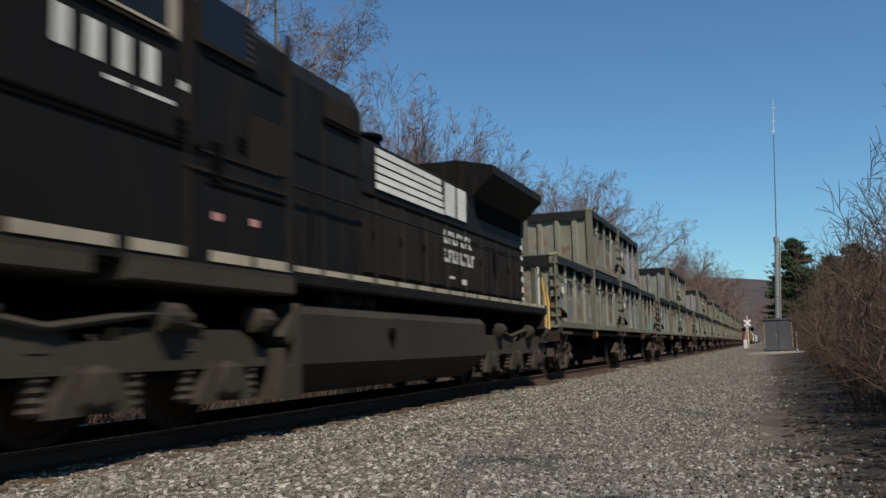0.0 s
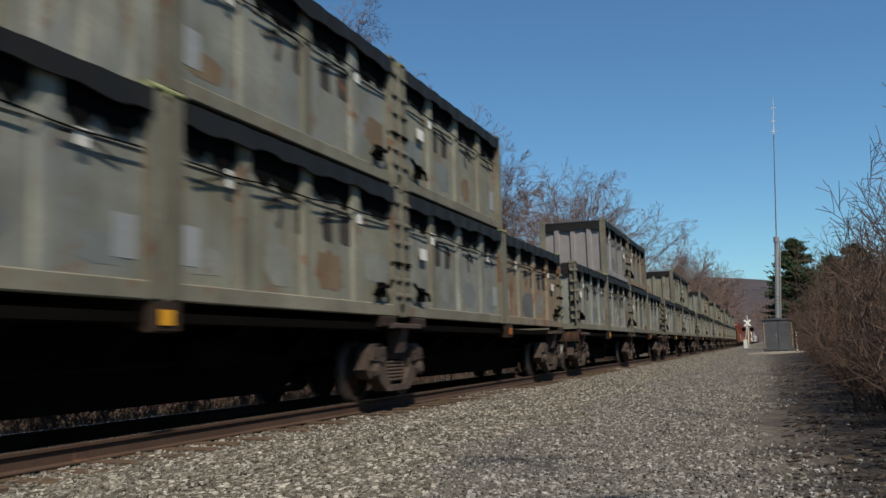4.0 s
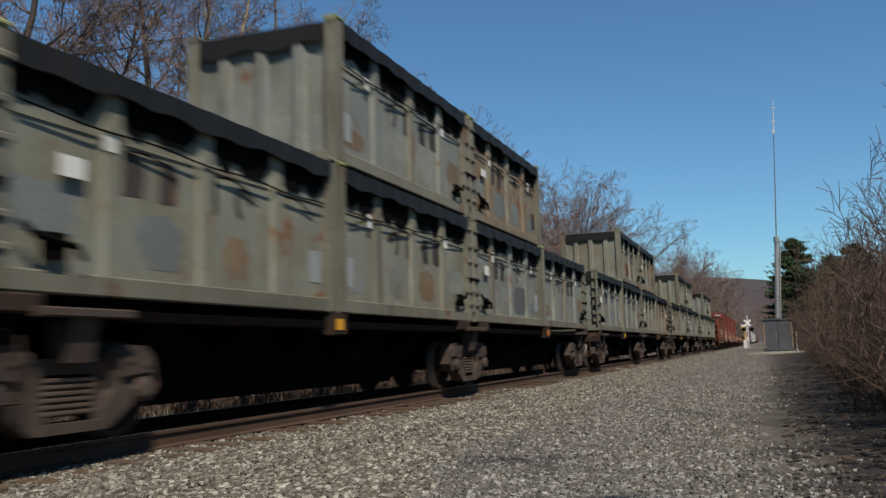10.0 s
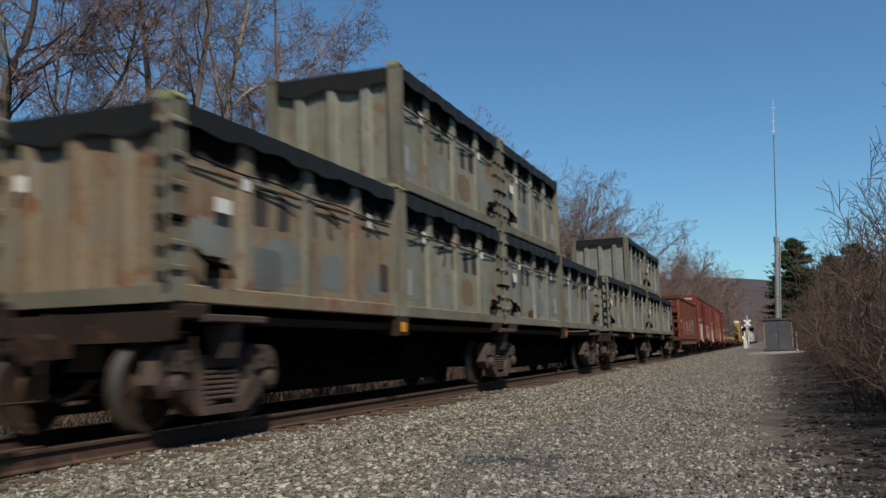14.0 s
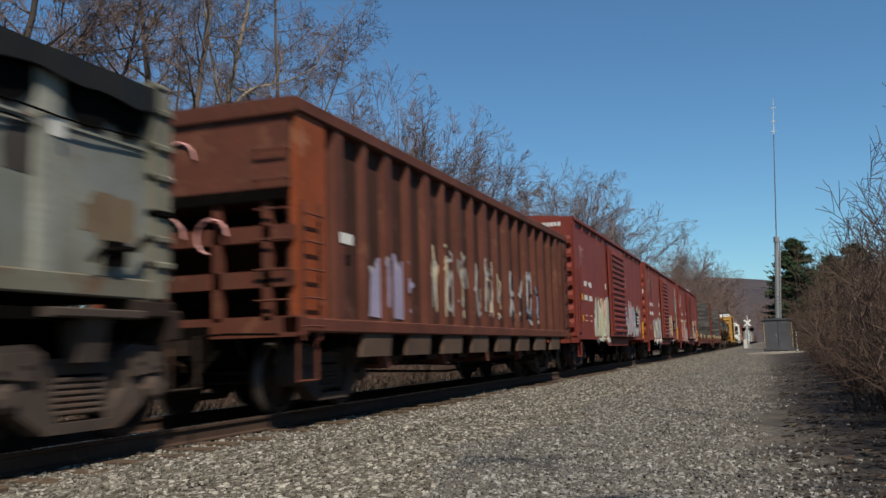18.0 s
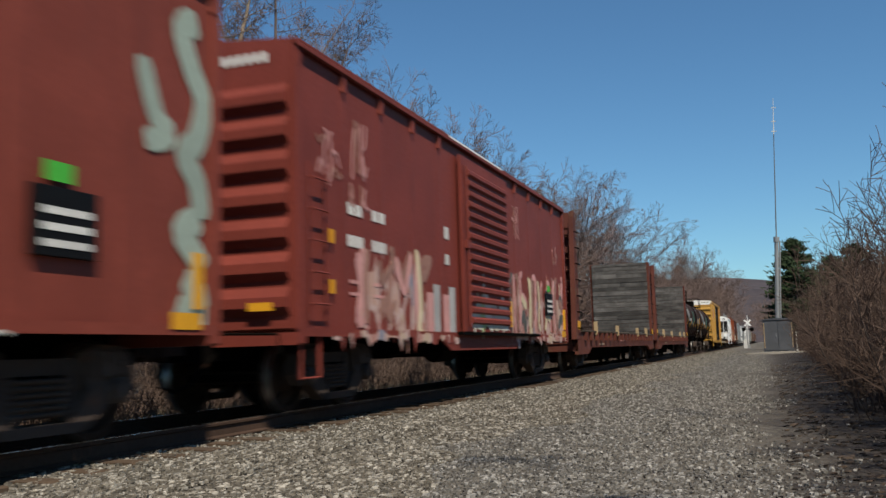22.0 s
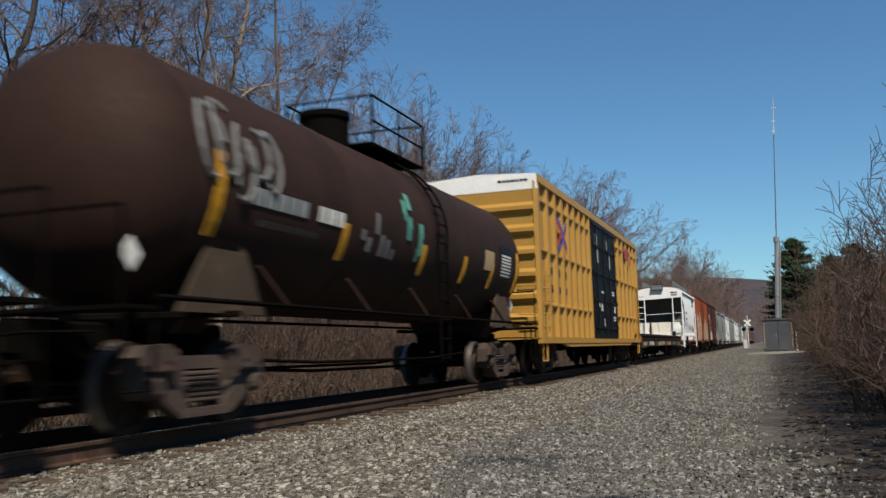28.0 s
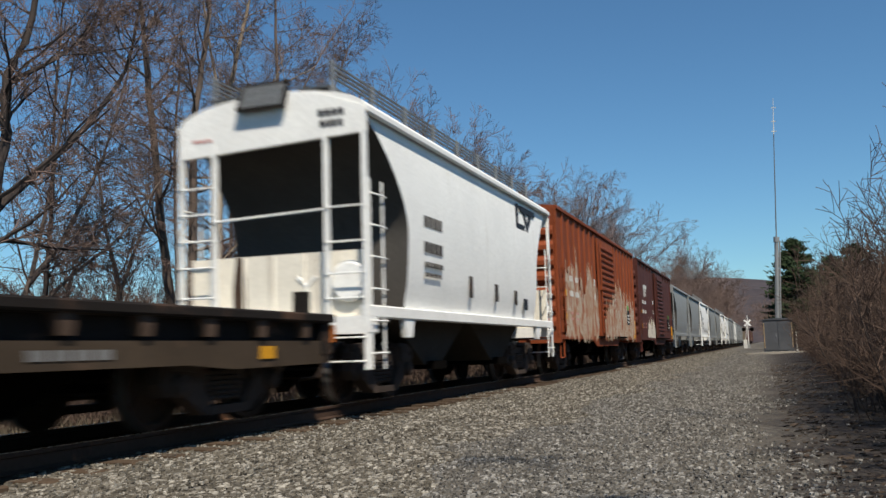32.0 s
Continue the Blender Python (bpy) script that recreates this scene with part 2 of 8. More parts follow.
AMBER = paint("amber_reflector", (0.62, 0.3, 0.02), 0.4, vary=0.2, bump=0)
RED_BOX = paint("boxcar_oxide_red", (0.215, 0.043, 0.03), 0.6, vary=0.28, streak=0.25, streak_col=(0.09, 0.03, 0.022), bump=0.06)
RED_BOX2 = paint("boxcar_red_faded", (0.235, 0.052, 0.034), 0.6, vary=0.3, streak=0.3, streak_col=(0.1, 0.035, 0.026), bump=0.06)
CHUTE_TAN = paint("hopper_muddy_chute", (0.1, 0.066, 0.048), 0.85, vary=0.4, streak=.3)
HOPPER_RED = paint("hopper_oxide_brown", (0.13, 0.042, 0.026), 0.75, vary=0.45, rust=0.4, rust_col=(0.11, 0.045, 0.025), streak=0.5)
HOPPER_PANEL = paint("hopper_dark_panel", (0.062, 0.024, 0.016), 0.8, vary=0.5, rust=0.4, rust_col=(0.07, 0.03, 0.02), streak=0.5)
FLAT_RED = paint("flatcar_red", (0.135, 0.04, 0.027), 0.75, vary=0.45, rust=0.45, rust_col=(0.085, 0.038, 0.022), streak=0.45, streak_col=(0.06, 0.026, 0.018))
GREY_SPRAY = paint("paint_dull_grey", (0.2, 0.2, 0.2), 0.7, vary=.4, bump=0)
EMBLEM_BLUE = paint("paint_royal_blue", (0.05, 0.09, 0.4), 0.6, vary=.2, bump=0)
BROWN_TANK = paint("tank_sooty_brown", (0.036, 0.02, 0.015), 0.7, vary=0.4, streak=0.4, streak_col=(0.015, 0.011, 0.009), bump=0.06, fade=(0.05, 0.026, 0.019), spec=.1)
YELLOW = paint("boxcar_yellow", (0.5, 0.275, 0.058), 0.5, vary=0.14, streak=0.18, streak_col=(0.27, 0.14, 0.03), bump=0.04)
DOOR_BLACK = paint("boxcar_door_black", (0.0075, 0.0075, 0.008), 0.55, vary=0.3, bump=0.05, spec=.12)
ROOF_WHITE = paint("roof_white", (0.84, 0.83, 0.79), 0.6, vary=0.15, streak=0.1, bump=0.03)
HOP_WHITE = paint("hopper_white", (0.88, 0.88, 0.85), 0.5, vary=0.1, streak=0.22, streak_col=(0.45, 0.4, 0.33), bump=0.03)
HOP_GREY = paint("hopper_grey", (0.3, 0.315, 0.315), 0.55, vary=0.2, streak=0.3, streak_col=(0.25, 0.22, 0.19), bump=0.03)
GRATE = paint("galvanised_grating", (0.24, 0.24, 0.23), 0.5, 0.6, vary=0.3, bump=0.1)
OR_BOX = paint("boxcar_faded_orange", (0.27, 0.062, 0.02), 0.7, vary=0.3, rust=0.3, rust_col=(0.2, 0.075, 0.035), streak=0.35, streak_col=(.12, .04, .02))
BR_BOX = paint("boxcar_brown", (0.1, 0.03, 0.022), 0.65, vary=0.3, streak=0.3)
BLISTER = paint("peeled_primer_patch", (0.36, 0.28, 0.205), 0.8, vary=0.25, streak=.55, streak_col=(0.27, 0.085, 0.04), rust=.2, rust_col=(.22, .09, .045), big=2.5)
SIDE_TAN = paint("flatcar_dusty_side", (0.075, 0.053, 0.035), 0.8, vary=0.5, rust=0.35, rust_col=(0.07, 0.045, 0.03), streak=.4)
HOP_SLOPE_SHADE = paint("hopper_slope_shade_grey", (0.085, 0.078, 0.07), 0.7, vary=0.3, streak=.3, streak_col=(.025, .022, .02), bump=0.03)
HOP_STAIN = paint("stained_white_panel", (0.84, 0.79, 0.68), 0.6, vary=0.12, streak=0.45, streak_col=(0.16, 0.09, 0.05), bump=0.03)
DECK_DARK = paint("flatcar_dark", (0.017, 0.013, 0.011), 0.85, vary=0.5, rust=0.35, rust_col=(0.05, 0.028, 0.018))
GREY_WOOD = paint("weathered_grey_plank", (0.14, 0.13, 0.12), 0.85, vary=0.6, streak=0.8, streak_col=(.035, .032, .03), bump=0.5, fine=14, per=.4, along=(.3, 3, 7), edge=.12, big=1.6)
PALE_WOOD = paint("pale_stake_wood", (0.5, 0.36, 0.2), 0.8, vary=0.3)
G_WHITE = paint("paint_chalk_white", (0.47, 0.47, 0.46), 0.7, vary=0.4, streak=.4, streak_col=(.2, .12, .1), bump=0)
G_CREAM = paint("paint_cream", (0.58, 0.5, 0.33), 0.6, vary=0.3, bump=0)
G_PINK = paint("paint_pink", (0.55, 0.28, 0.26), 0.6, vary=0.3, bump=0)
G_ROSE = paint("paint_dusty_rose", (0.36, 0.19, 0.15), 0.7, vary=0.35, bump=0)
G_BLUE = paint("paint_pale_blue", (0.28, 0.36, 0.5), 0.6, vary=0.3, bump=0)
G_DARK = paint("paint_navy", (0.022, 0.025, 0.034), 0.6, vary=0.3, bump=0)
G_GREEN = paint("paint_sea_green", (0.12, 0.38, 0.28), 0.6, vary=0.3, bump=0)
G_MINT = paint("paint_pale_mint", (0.36, 0.43, 0.36), 0.6, vary=0.3, bump=0)
G_LIME = paint("paint_lime_green", (0.08, 0.5, 0.06), 0.6, vary=0.2, bump=0)
G_LILAC = paint("paint_lilac", (0.36, 0.33, 0.46), 0.6, vary=0.3, bump=0)
SLATE = paint("paint_slate_teal", (0.06, 0.1, 0.12), 0.7, vary=0.4, bump=0)
G_RED = paint("paint_signal_red", (0.5, 0.05, 0.04), 0.5, vary=0.2, bump=0)
SPRAY_CREAM = spray_mat("sprayed_cream_piece", ((.5, .46, .36), (.42, .4, .26), (.17, .04, .03), (.5, .47, .42), (.33, .42, .2), (.12, .13, .14), (.55, .5, .42)), (.5, .48, .4))
SPRAY_BLUE = spray_mat("sprayed_blue_piece", ((.2, .26, .34), (.42, .44, .46), (.17, .04, .03), (.05, .06, .09), (.45, .46, .46), (.17, .04, .03)), (.42, .42, .42))
SPRAY_WHITE = spray_mat("sprayed_white_piece", ((.52, .52, .47), (.6, .6, .55), (.17, .045, .032), (.36, .38, .32), (.17, .045, .032), (.6, .58, .52)), (.5, .5, .46))
SPRAY_ROSE = spray_mat("sprayed_rose_piece", ((.34, .17, .14), (.4, .3, .22), (.17, .04, .03), (.45, .38, .33), (.2, .2, .24), (.4, .25, .2), (.17, .04, .03)), (.42, .3, .27))
SPRAY_PEEL = spray_mat("peeled_primer", ((.4, .33, .25), (.3, .12, .06), (.42, .36, .29), (.36, .24, .16), (.27, .07, .03), (.42, .36, .28)), (.33, .17, .1), 1.6)
RAIL = paint("rail_rust", (0.075, 0.045, 0.031), 0.8, 0.0, vary=0.4, rust=0.25, rust_col=(0.085, 0.042, 0.024))
RAIL_HEAD = paint("rail_head_polished", (0.5, 0.49, 0.48), 0.25, 1.0, vary=0.1, bump=0)
TIE = paint("creosoted_tie", (0.1, 0.068, 0.045), 0.9, vary=0.55, streak=0.0, bump=0.6, fine=11)
STONES = stones_mat("crushed_stone", (0.045, 0.039, 0.031), (0.15, 0.13, 0.1), (0.56, 0.525, 0.455))
STONES_FINE = stones_mat("fine_crushed_stone", (0.05, 0.046, 0.041), (0.15, 0.138, 0.12), (0.5, 0.48, 0.44))
BARK = paint("grey_brown_bark", (0.15, 0.115, 0.095), 0.95, vary=0.45, bump=0.6, fine=9, big=1.5)
BARK_PALE = paint("pale_bark", (0.33, 0.26, 0.19), 0.95, vary=0.45, bump=0.5, fine=7, big=2)
BARK_DARK = paint("dark_bark", (0.062, 0.05, 0.045), 0.95, vary=0.45, bump=0.5, fine=9)
TWIG = paint("twig_brown", (0.215, 0.15, 0.125), 0.9, vary=0.3, bump=0)
TWIG_RED = paint("brush_red_brown", (0.118, 0.08, 0.062), 0.9, vary=0.35, bump=0)
NEEDLE = paint("conifer_needles", (0.03, 0.052, 0.02), 0.8, vary=0.5, bump=0, big=0.6)
CABINET = paint("cabinet_grey_metal", (0.115, 0.12, 0.13), 0.55, 0.2, vary=0.35, streak=0.4, streak_col=(0.08, 0.08, 0.08), bump=0.1)
STEEL = paint("galvanised_steel", (0.42, 0.42, 0.41), 0.5, 0.5, vary=0.2, bump=0.03)
CONCRETE = paint("pale_concrete", (0.42, 0.4, 0.36), 0.9, vary=0.35, streak=0.3, bump=0.3)
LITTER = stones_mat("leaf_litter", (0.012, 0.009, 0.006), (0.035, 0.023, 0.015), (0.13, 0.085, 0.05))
GRASS = stones_mat("dry_grass", (0.03, 0.023, 0.014), (0.085, 0.066, 0.042), (0.2, 0.165, 0.11))


def ground_mat():
    """Gravel lane, leafy soil darkened to hold the brush's shade, dead grass beyond the track."""
    m, nt, p = nodes_of("gravel_and_soil")
    vec = coords(nt, spread=False)
    sep = nt.nodes.new("ShaderNodeSeparateXYZ")
    nt.links.new(vec, sep.inputs[0])
    vor = node(nt, "ShaderNodeTexVoronoi", Scale=22.0)
    nt.links.new(vec, vor.inputs["Vector"])
    n1, n2 = noise_of(nt, vec, 0.55, 9, .7), noise_of(nt, vec, 9.0, 6)
    gravel = mix(nt, ramp(nt, vor.outputs["Color"], .1, .9), (0.04, 0.035, 0.028), (0.15, 0.133, 0.107))
    gravel = mix(nt, ramp(nt, n1, .35, .7), gravel, (0.075, 0.064, 0.05))
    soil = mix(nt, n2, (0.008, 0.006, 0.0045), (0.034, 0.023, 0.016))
    grass = mix(nt, ramp(nt, n2, .3, .7), (0.022, 0.016, 0.011), (0.075, 0.057, 0.04))

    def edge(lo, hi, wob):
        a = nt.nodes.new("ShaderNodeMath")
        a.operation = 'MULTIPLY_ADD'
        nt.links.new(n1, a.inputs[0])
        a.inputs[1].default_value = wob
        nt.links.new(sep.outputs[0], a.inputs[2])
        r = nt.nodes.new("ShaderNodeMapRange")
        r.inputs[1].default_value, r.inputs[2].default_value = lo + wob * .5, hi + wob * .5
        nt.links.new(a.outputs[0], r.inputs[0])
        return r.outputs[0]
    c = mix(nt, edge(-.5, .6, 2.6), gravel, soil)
    c = mix(nt, edge(-9.4, -10.2, 0.8), c, grass)
    nt.links.new(c, p.inputs["Base Color"])
    p.inputs["Roughness"].default_value = 0.95
    b = node(nt, "ShaderNodeBump", Strength=0.8, Distance=0.03)
    nt.links.new(vor.outputs["Distance"], b.inputs["Height"])
    nt.links.new(b.outputs[0], p.inputs["Normal"])
    return m


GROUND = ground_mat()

# ---------------- ground, track ----------------
def ground_height(x, y):
    h = -0.05
    if x > 0.6:
        h += min(x - 0.6, 6) * 0.05
    if x < -9.2:
        h -= min(-9.2 - x, 2) * 0.12
    if abs(x - TRACK_X) < 1.6:
        h += 0.012
    elif abs(x - TRACK_X) < 2.6:
        h += 0.02
    if abs(y) < 90 and abs(x) < 40:
        h += 0.035 * noise.noise(Vector((x * .6, y * .35, 0)))
    return h


def build_ground():
    xs = [-2500, -900, -300, -120, -60, -40, -30, -24, -18, -14] + [-12 + i * .5 for i in range(33)] + [5, 7, 10, 14, 20, 40, 90, 300, 900, 2500]
    ys = [-400, -100, -40, -20, -10] + [-6 + i * .6 for i in range(70)] + [38, 42, 48, 55, 65, 80, 100, 140, 200, 400, 900, 2500]
    vs = [(x, y, ground_height(x, y)) for y in ys for x in xs]
    n = len(xs)
    fs = [(j * n + i, j * n + i + 1, (j + 1) * n + i + 1, (j + 1) * n + i) for j in range(len(ys) - 1) for i in range(n - 1)]
    ob = bulk("ground", vs, fs, GROUND)
    ob.data.shade_smooth()
    tagged(ob, "flat gravel lane, leafy soil darkened for brush shade, dead grass", "ground", kind="structure")


def scatter(name, label, spots, mat, lo, hi, flat=0.85, kind="stuff", category="gravel"):
    """Loose angular stones, one joined mesh."""
    g = np.random.RandomState(11)
    base = np.array([(x, y, z) for z in (-.6, .6) for y in (-.65, .65) for x in (-.7, .7)], float)
    tri = np.array([(0, 2, 3), (0, 3, 1), (4, 5, 7), (4, 7, 6), (0, 1, 5), (0, 5, 4), (2, 6, 7), (2, 7, 3), (0, 4, 6), (0, 6, 2), (1, 3, 7), (1, 7, 5)])
    k = len(spots)
    s = g.uniform(lo, hi, (k, 1, 1)) * (0.6 + 0.8 * g.rand(k, 1, 1) ** 2)
    v = base[None] * g.uniform(.6, 1.25, (k, 8, 3)) + g.uniform(-.22, .22, (k, 8, 3))
    a = g.uniform(0, 6.28, k)
    ca, sa = np.cos(a)[:, None], np.sin(a)[:, None]
    x, y = v[:, :, 0] * ca - v[:, :, 1] * sa, v[:, :, 0] * sa + v[:, :, 1] * ca
    v = np.stack([x, y, v[:, :, 2] * flat + .12 * x], -1) * s
    v += np.asarray(spots)[:, None, :]
    f = (tri[None] + (np.arange(k) * 8)[:, None, None]).reshape(-1, 3)
    me = bpy.data.meshes.new(name)
    me.from_pydata(v.reshape(-1, 3).tolist(), [], f.tolist())
    me.materials.append(mat)
    return tagged(new(name, me), label, category, kind=kind)


def build_stones():
    g = np.random.RandomState(5)
    spots = []
    # denser where the lane is near
    while len(spots) < 85000:
        y = 4.3 + 38 * g.rand() ** 2.1
        x = g.uniform(-6.1, 1.6)
        if x < -0.37 * y - 4.2 or (x < -5.2 and g.rand() < .55):
            continue
        xx = x + .75 * noise.noise(Vector((7, y * .3, 0))) + .3 * noise.noise(Vector((x * 2, y, 4)))
        if xx > -.7 and g.rand() < min(.97, (xx + .6) * (1.4 if y > 8.5 else .75)):
            continue
        spots.append((x, y, ground_height(x, y) + .006))
    for i in range(26000):
        y = 36 + 60 * g.rand() ** 1.2
        x = -6.0 + 6.6 * g.rand()
        xx = x + 1.1 * noise.noise(Vector((7, y * .22, 0))) + .3 * noise.noise(Vector((x, y, 4)))
        if xx > -.9 and g.rand() < (xx + .9) * .9:
            continue
        spots.append((x, y, ground_height(x, y) + .012))
    edge = [q[0] + .35 * math.sin(q[1] * .9) + .4 * noise.noise(Vector((q[0], q[1], 2))) < -2.6 for q in spots]
    scatter("lane_gravel", "loose grey and tan crushed stone beside the track", [q for q, e in zip(spots, edge) if e], STONES, .015, .028)
    scatter("lane_gravel", "fine pale grey crushed stone on the lane", [q for q, e in zip(spots, edge) if not e], STONES_FINE, .0105, .021)
    spots = []
    while len(spots) < 9000:
        y = 4 + 60 * g.rand() ** 1.6
        x = TRACK_X + g.uniform(-2.2, 1.6)
        spots.append((x, y, -0.075 + .03 * g.rand()))
    scatter("track_ballast", "crushed stone ballast packed between the ties", spots, STONES, .02, .04)
    spots = []
    while len(spots) < 5000:
        y = 4 + 34 * g.rand() ** 1.5
        x = 0.1 + 4.5 * g.rand()
        spots.append((x, y, ground_height(x, y) + .01))
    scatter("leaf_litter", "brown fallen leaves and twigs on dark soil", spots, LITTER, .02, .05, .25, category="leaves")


def grass_blades(name, label, n, x0, x1, y0, y1, h, mat):
    g = np.random.RandomState(3)
    x, y = g.uniform(x0, x1, n), y0 + (y1 - y0) * g.rand(n) ** 1.5
    z = np.array([ground_height(a, b) for a, b in zip(x, y)])
    a, hh, w = g.uniform(0, 6.28, n), h * g.uniform(.4, 1.2, n), g.uniform(.006, .014, n)
    lx, ly = g.uniform(-.6, .6, n) * hh, g.uniform(-.6, .6, n) * hh
    p = np.stack([np.stack([x - np.cos(a) * w, y - np.sin(a) * w, z], -1), np.stack([x + np.cos(a) * w, y + np.sin(a) * w, z], -1),
                  np.stack([x + lx, y + ly, z + hh], -1)], 1)
    me = bpy.data.meshes.new(name)
    me.from_pydata(p.reshape(-1, 3).tolist(), [], np.arange(3 * n).reshape(-1, 3).tolist())
    me.materials.append(mat)
    tagged(new(name, me), label, "grass", kind="stuff")


def build_track():
    track = thing("railway_track", "single straight railway track with rusty rails on wooden ties", "railway track", kind="structure", at=(TRACK_X, 0, 0))
    prof = [(-.07, 0), (.07, 0), (.07, .012), (.018, .03), (.012, .13), (.036, .142), (.036, .17), (.028, .176), (-.028, .176), (-.036, .17),
            (-.036, .142), (-.012, .13), (-.018, .03), (-.07, .012)]
    for side in (-.753, .753):
        r = part("rail", Shape().prism([(side + a, b) for a, b in prof], -60, 900), RAIL, track)
        part("running_surface", Shape().box(side - .027, side + .024, -60, 900, .1765, RAIL_TOP), RAIL_HEAD, r, "polished steel running surface")
    tie = mesh_of(Shape().cbox(-1.36, 1.36, -.115, .115, -.16, 0, .015), TIE)
    g = random.Random(4)
    plate = mesh_of(Shape().box(-.17, .17, -.09, .09, 0, .012), RAIL)
    for i in range(110):
        o = part("tie", tie, TIE, track, at=(g.uniform(-.08, .1), -1 + i * .52, g.uniform(-.012, .004)))
        o.rotation_euler = (0, g.uniform(-.008, .008), g.uniform(-.015, .015))
    far = Shape()
    for i in range(110, 420):
        far.box(-1.3, 1.3, -1 + i * .52 - .11, -1 + i * .52 + .11, -.16, 0)
    tagged(part("far_ties", far, TIE, track), kind="stuff")


build_ground()
build_track()
build_stones()
grass_blades("dead_grass", "dry straw-coloured grass beside the track", 16000, -15, -9.2, 8, 60, .22, GRASS)

# ---------------- rolling stock: shared parts ----------------
# In a car's own space y runs back from its leading end, x > 0 faces the lane, z = 0 is the rail's top.
def make_side_frame():
    """Cast frame: a set-back top chord, two broad jaws over the axle boxes, arms down to the spring seat."""
    s = Shape().prism([(-.8, .66), (-.5, .76), (.5, .76), (.8, .66), (.44, .62), (-.44, .62)], -.09, .03, "x")
    s.prism([(-.42, .13), (.42, .13), (.36, .22), (-.36, .22)], -.11, .14, "x")
    for a in (-1, 1):
        jaw = [(.46, .8), (.62, .88), (.98, .86), (1.1, .74), (1.16, .48), (1.05, .34), (.97, .36), (.96, .52), (.82, .52), (.8, .34), (.68, .3), (.52, .46)]
        s.prism([(a * y, z) for y, z in jaw], -.1, .1, "x")
        s.prism([(a * .55, .82), (a * 1.0, .8), (a * 1.06, .62), (a * .6, .58)], .09, .15, "x")
        s.prism([(a * .74, .5), (a * .76, .32), (a * .44, .13), (a * .3, .15), (a * .34, .3), (a * .56, .52)], -.09, .12, "x")
        s.prism([(a * .3, .24), (a * .4, .24), (a * .44, .7), (a * .32, .7)], -.08, .06, "x")
        s.lathe([(-.12, .12), (.16, .12), (.2, .07), (.2, 0)], 10, "x", (0, a * .89, .457))
        for y, z in ((.7, .74), (.94, .7)):
            s.box(.14, .17, a * y - .03, a * y + .03, z - .03, z + .03)
    return mesh_of(s, FRAME_CAST)


def make_springs():
    s = Shape()
    for a in (-.2, 0, .2):
        prof = []
        for i in range(6):
            z = .27 + i * .055
            prof += [(z, .062), (z + .02, .085), (z + .04, .085), (z + .052, .062)]
        s.lathe(prof, 10, "z", (0, a, 0))
    return mesh_of(s, FRAME_CAST)


def make_wheelset(r=.457):
    s = Shape().lathe([(-.9, .07), (-.62, .085), (.62, .085), (.9, .07)], 10)
    bright = []
    for a in (-1, 1):
        k = len(s.f)
        prof = [(.68, .09), (.66, .17), (.70, .2), (.69, r - .09), (.665, r - .06), (.665, r + .025), (.69, r + .02), (.705, r),
                (.80, r - .008), (.80, r - .07), (.745, r - .09), (.735, .2), (.78, .16), (.78, .09)]
        s.lathe([(a * x, q) for x, q in prof], 28)
        bright += list(range(k + 7 * 28, k + 8 * 28))
        for j in range(4):
            t = j * 1.571
            s.box(a * .735 - .03, a * .735 + .03, math.cos(t) * .28 - .03, math.cos(t) * .28 + .03, math.sin(t) * .28 - .03, math.sin(t) * .28 + .03)
    me = bpy.data.meshes.new("wheelset")
    me.from_pydata(s.v, [], s.f)
    me.materials.append(WHEEL)
    me.materials.append(TREAD)
    me.shade_smooth()
    me.set_sharp_from_angle(angle=0.6)
    for i in bright:
        me.polygons[i].material_index = 1
    return me


SIDE_FRAME, SPRINGS, WHEELSET = make_side_frame(), make_springs(), make_wheelset()
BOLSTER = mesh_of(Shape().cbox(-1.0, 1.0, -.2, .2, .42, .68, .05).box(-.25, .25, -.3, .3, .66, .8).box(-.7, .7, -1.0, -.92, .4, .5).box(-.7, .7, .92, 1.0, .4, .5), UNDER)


def truck(car, y, frame_mat=None):
    t = part("truck", BOLSTER, UNDER, car, "rusty four-wheel truck", at=(0, y, 0))
    for side in (-1, 1):
        part("side_frame", SIDE_FRAME, FRAME_CAST, t, at=(side * .98, 0, 0))
        part("coil_springs", SPRINGS, FRAME_CAST, t, at=(side * 1.02, 0, 0))
    for a in (-.89, .89):
        part("wheelset", WHEELSET, WHEEL, t, at=(0, a, .457))
    return t


COUPLER = mesh_of(Shape().box(-.09, .09, -.72, .3, .76, .95).cbox(-.16, .16, -.9, -.62, .7, 1.0, .05).box(-.13, .02, -1.02, -.88, .74, .98), TRUCK)
HOSE = mesh_of(Shape().tube([(.35, .1, .8), (.36, -.2, .62), (.34, -.45, .42), (.28, -.7, .34), (.2, -.86, .42)], .025, 6), UNDER)
CUT_LEVER = mesh_of(Shape().tube([(.15, -.1, .98), (.6, -.12, 1.0), (1.3, -.1, .98), (1.35, -.12, .75)], .016, 5), UNDER)


def couplers(car, length):
    for y, turn in ((0, 0), (length, math.pi)):
        for n, me in (("coupler", COUPLER), ("air_hose", HOSE), ("cut_lever", CUT_LEVER)):
            part(n, me, TRUCK, car, at=(0, y, 0)).rotation_euler = (0, 0, turn)


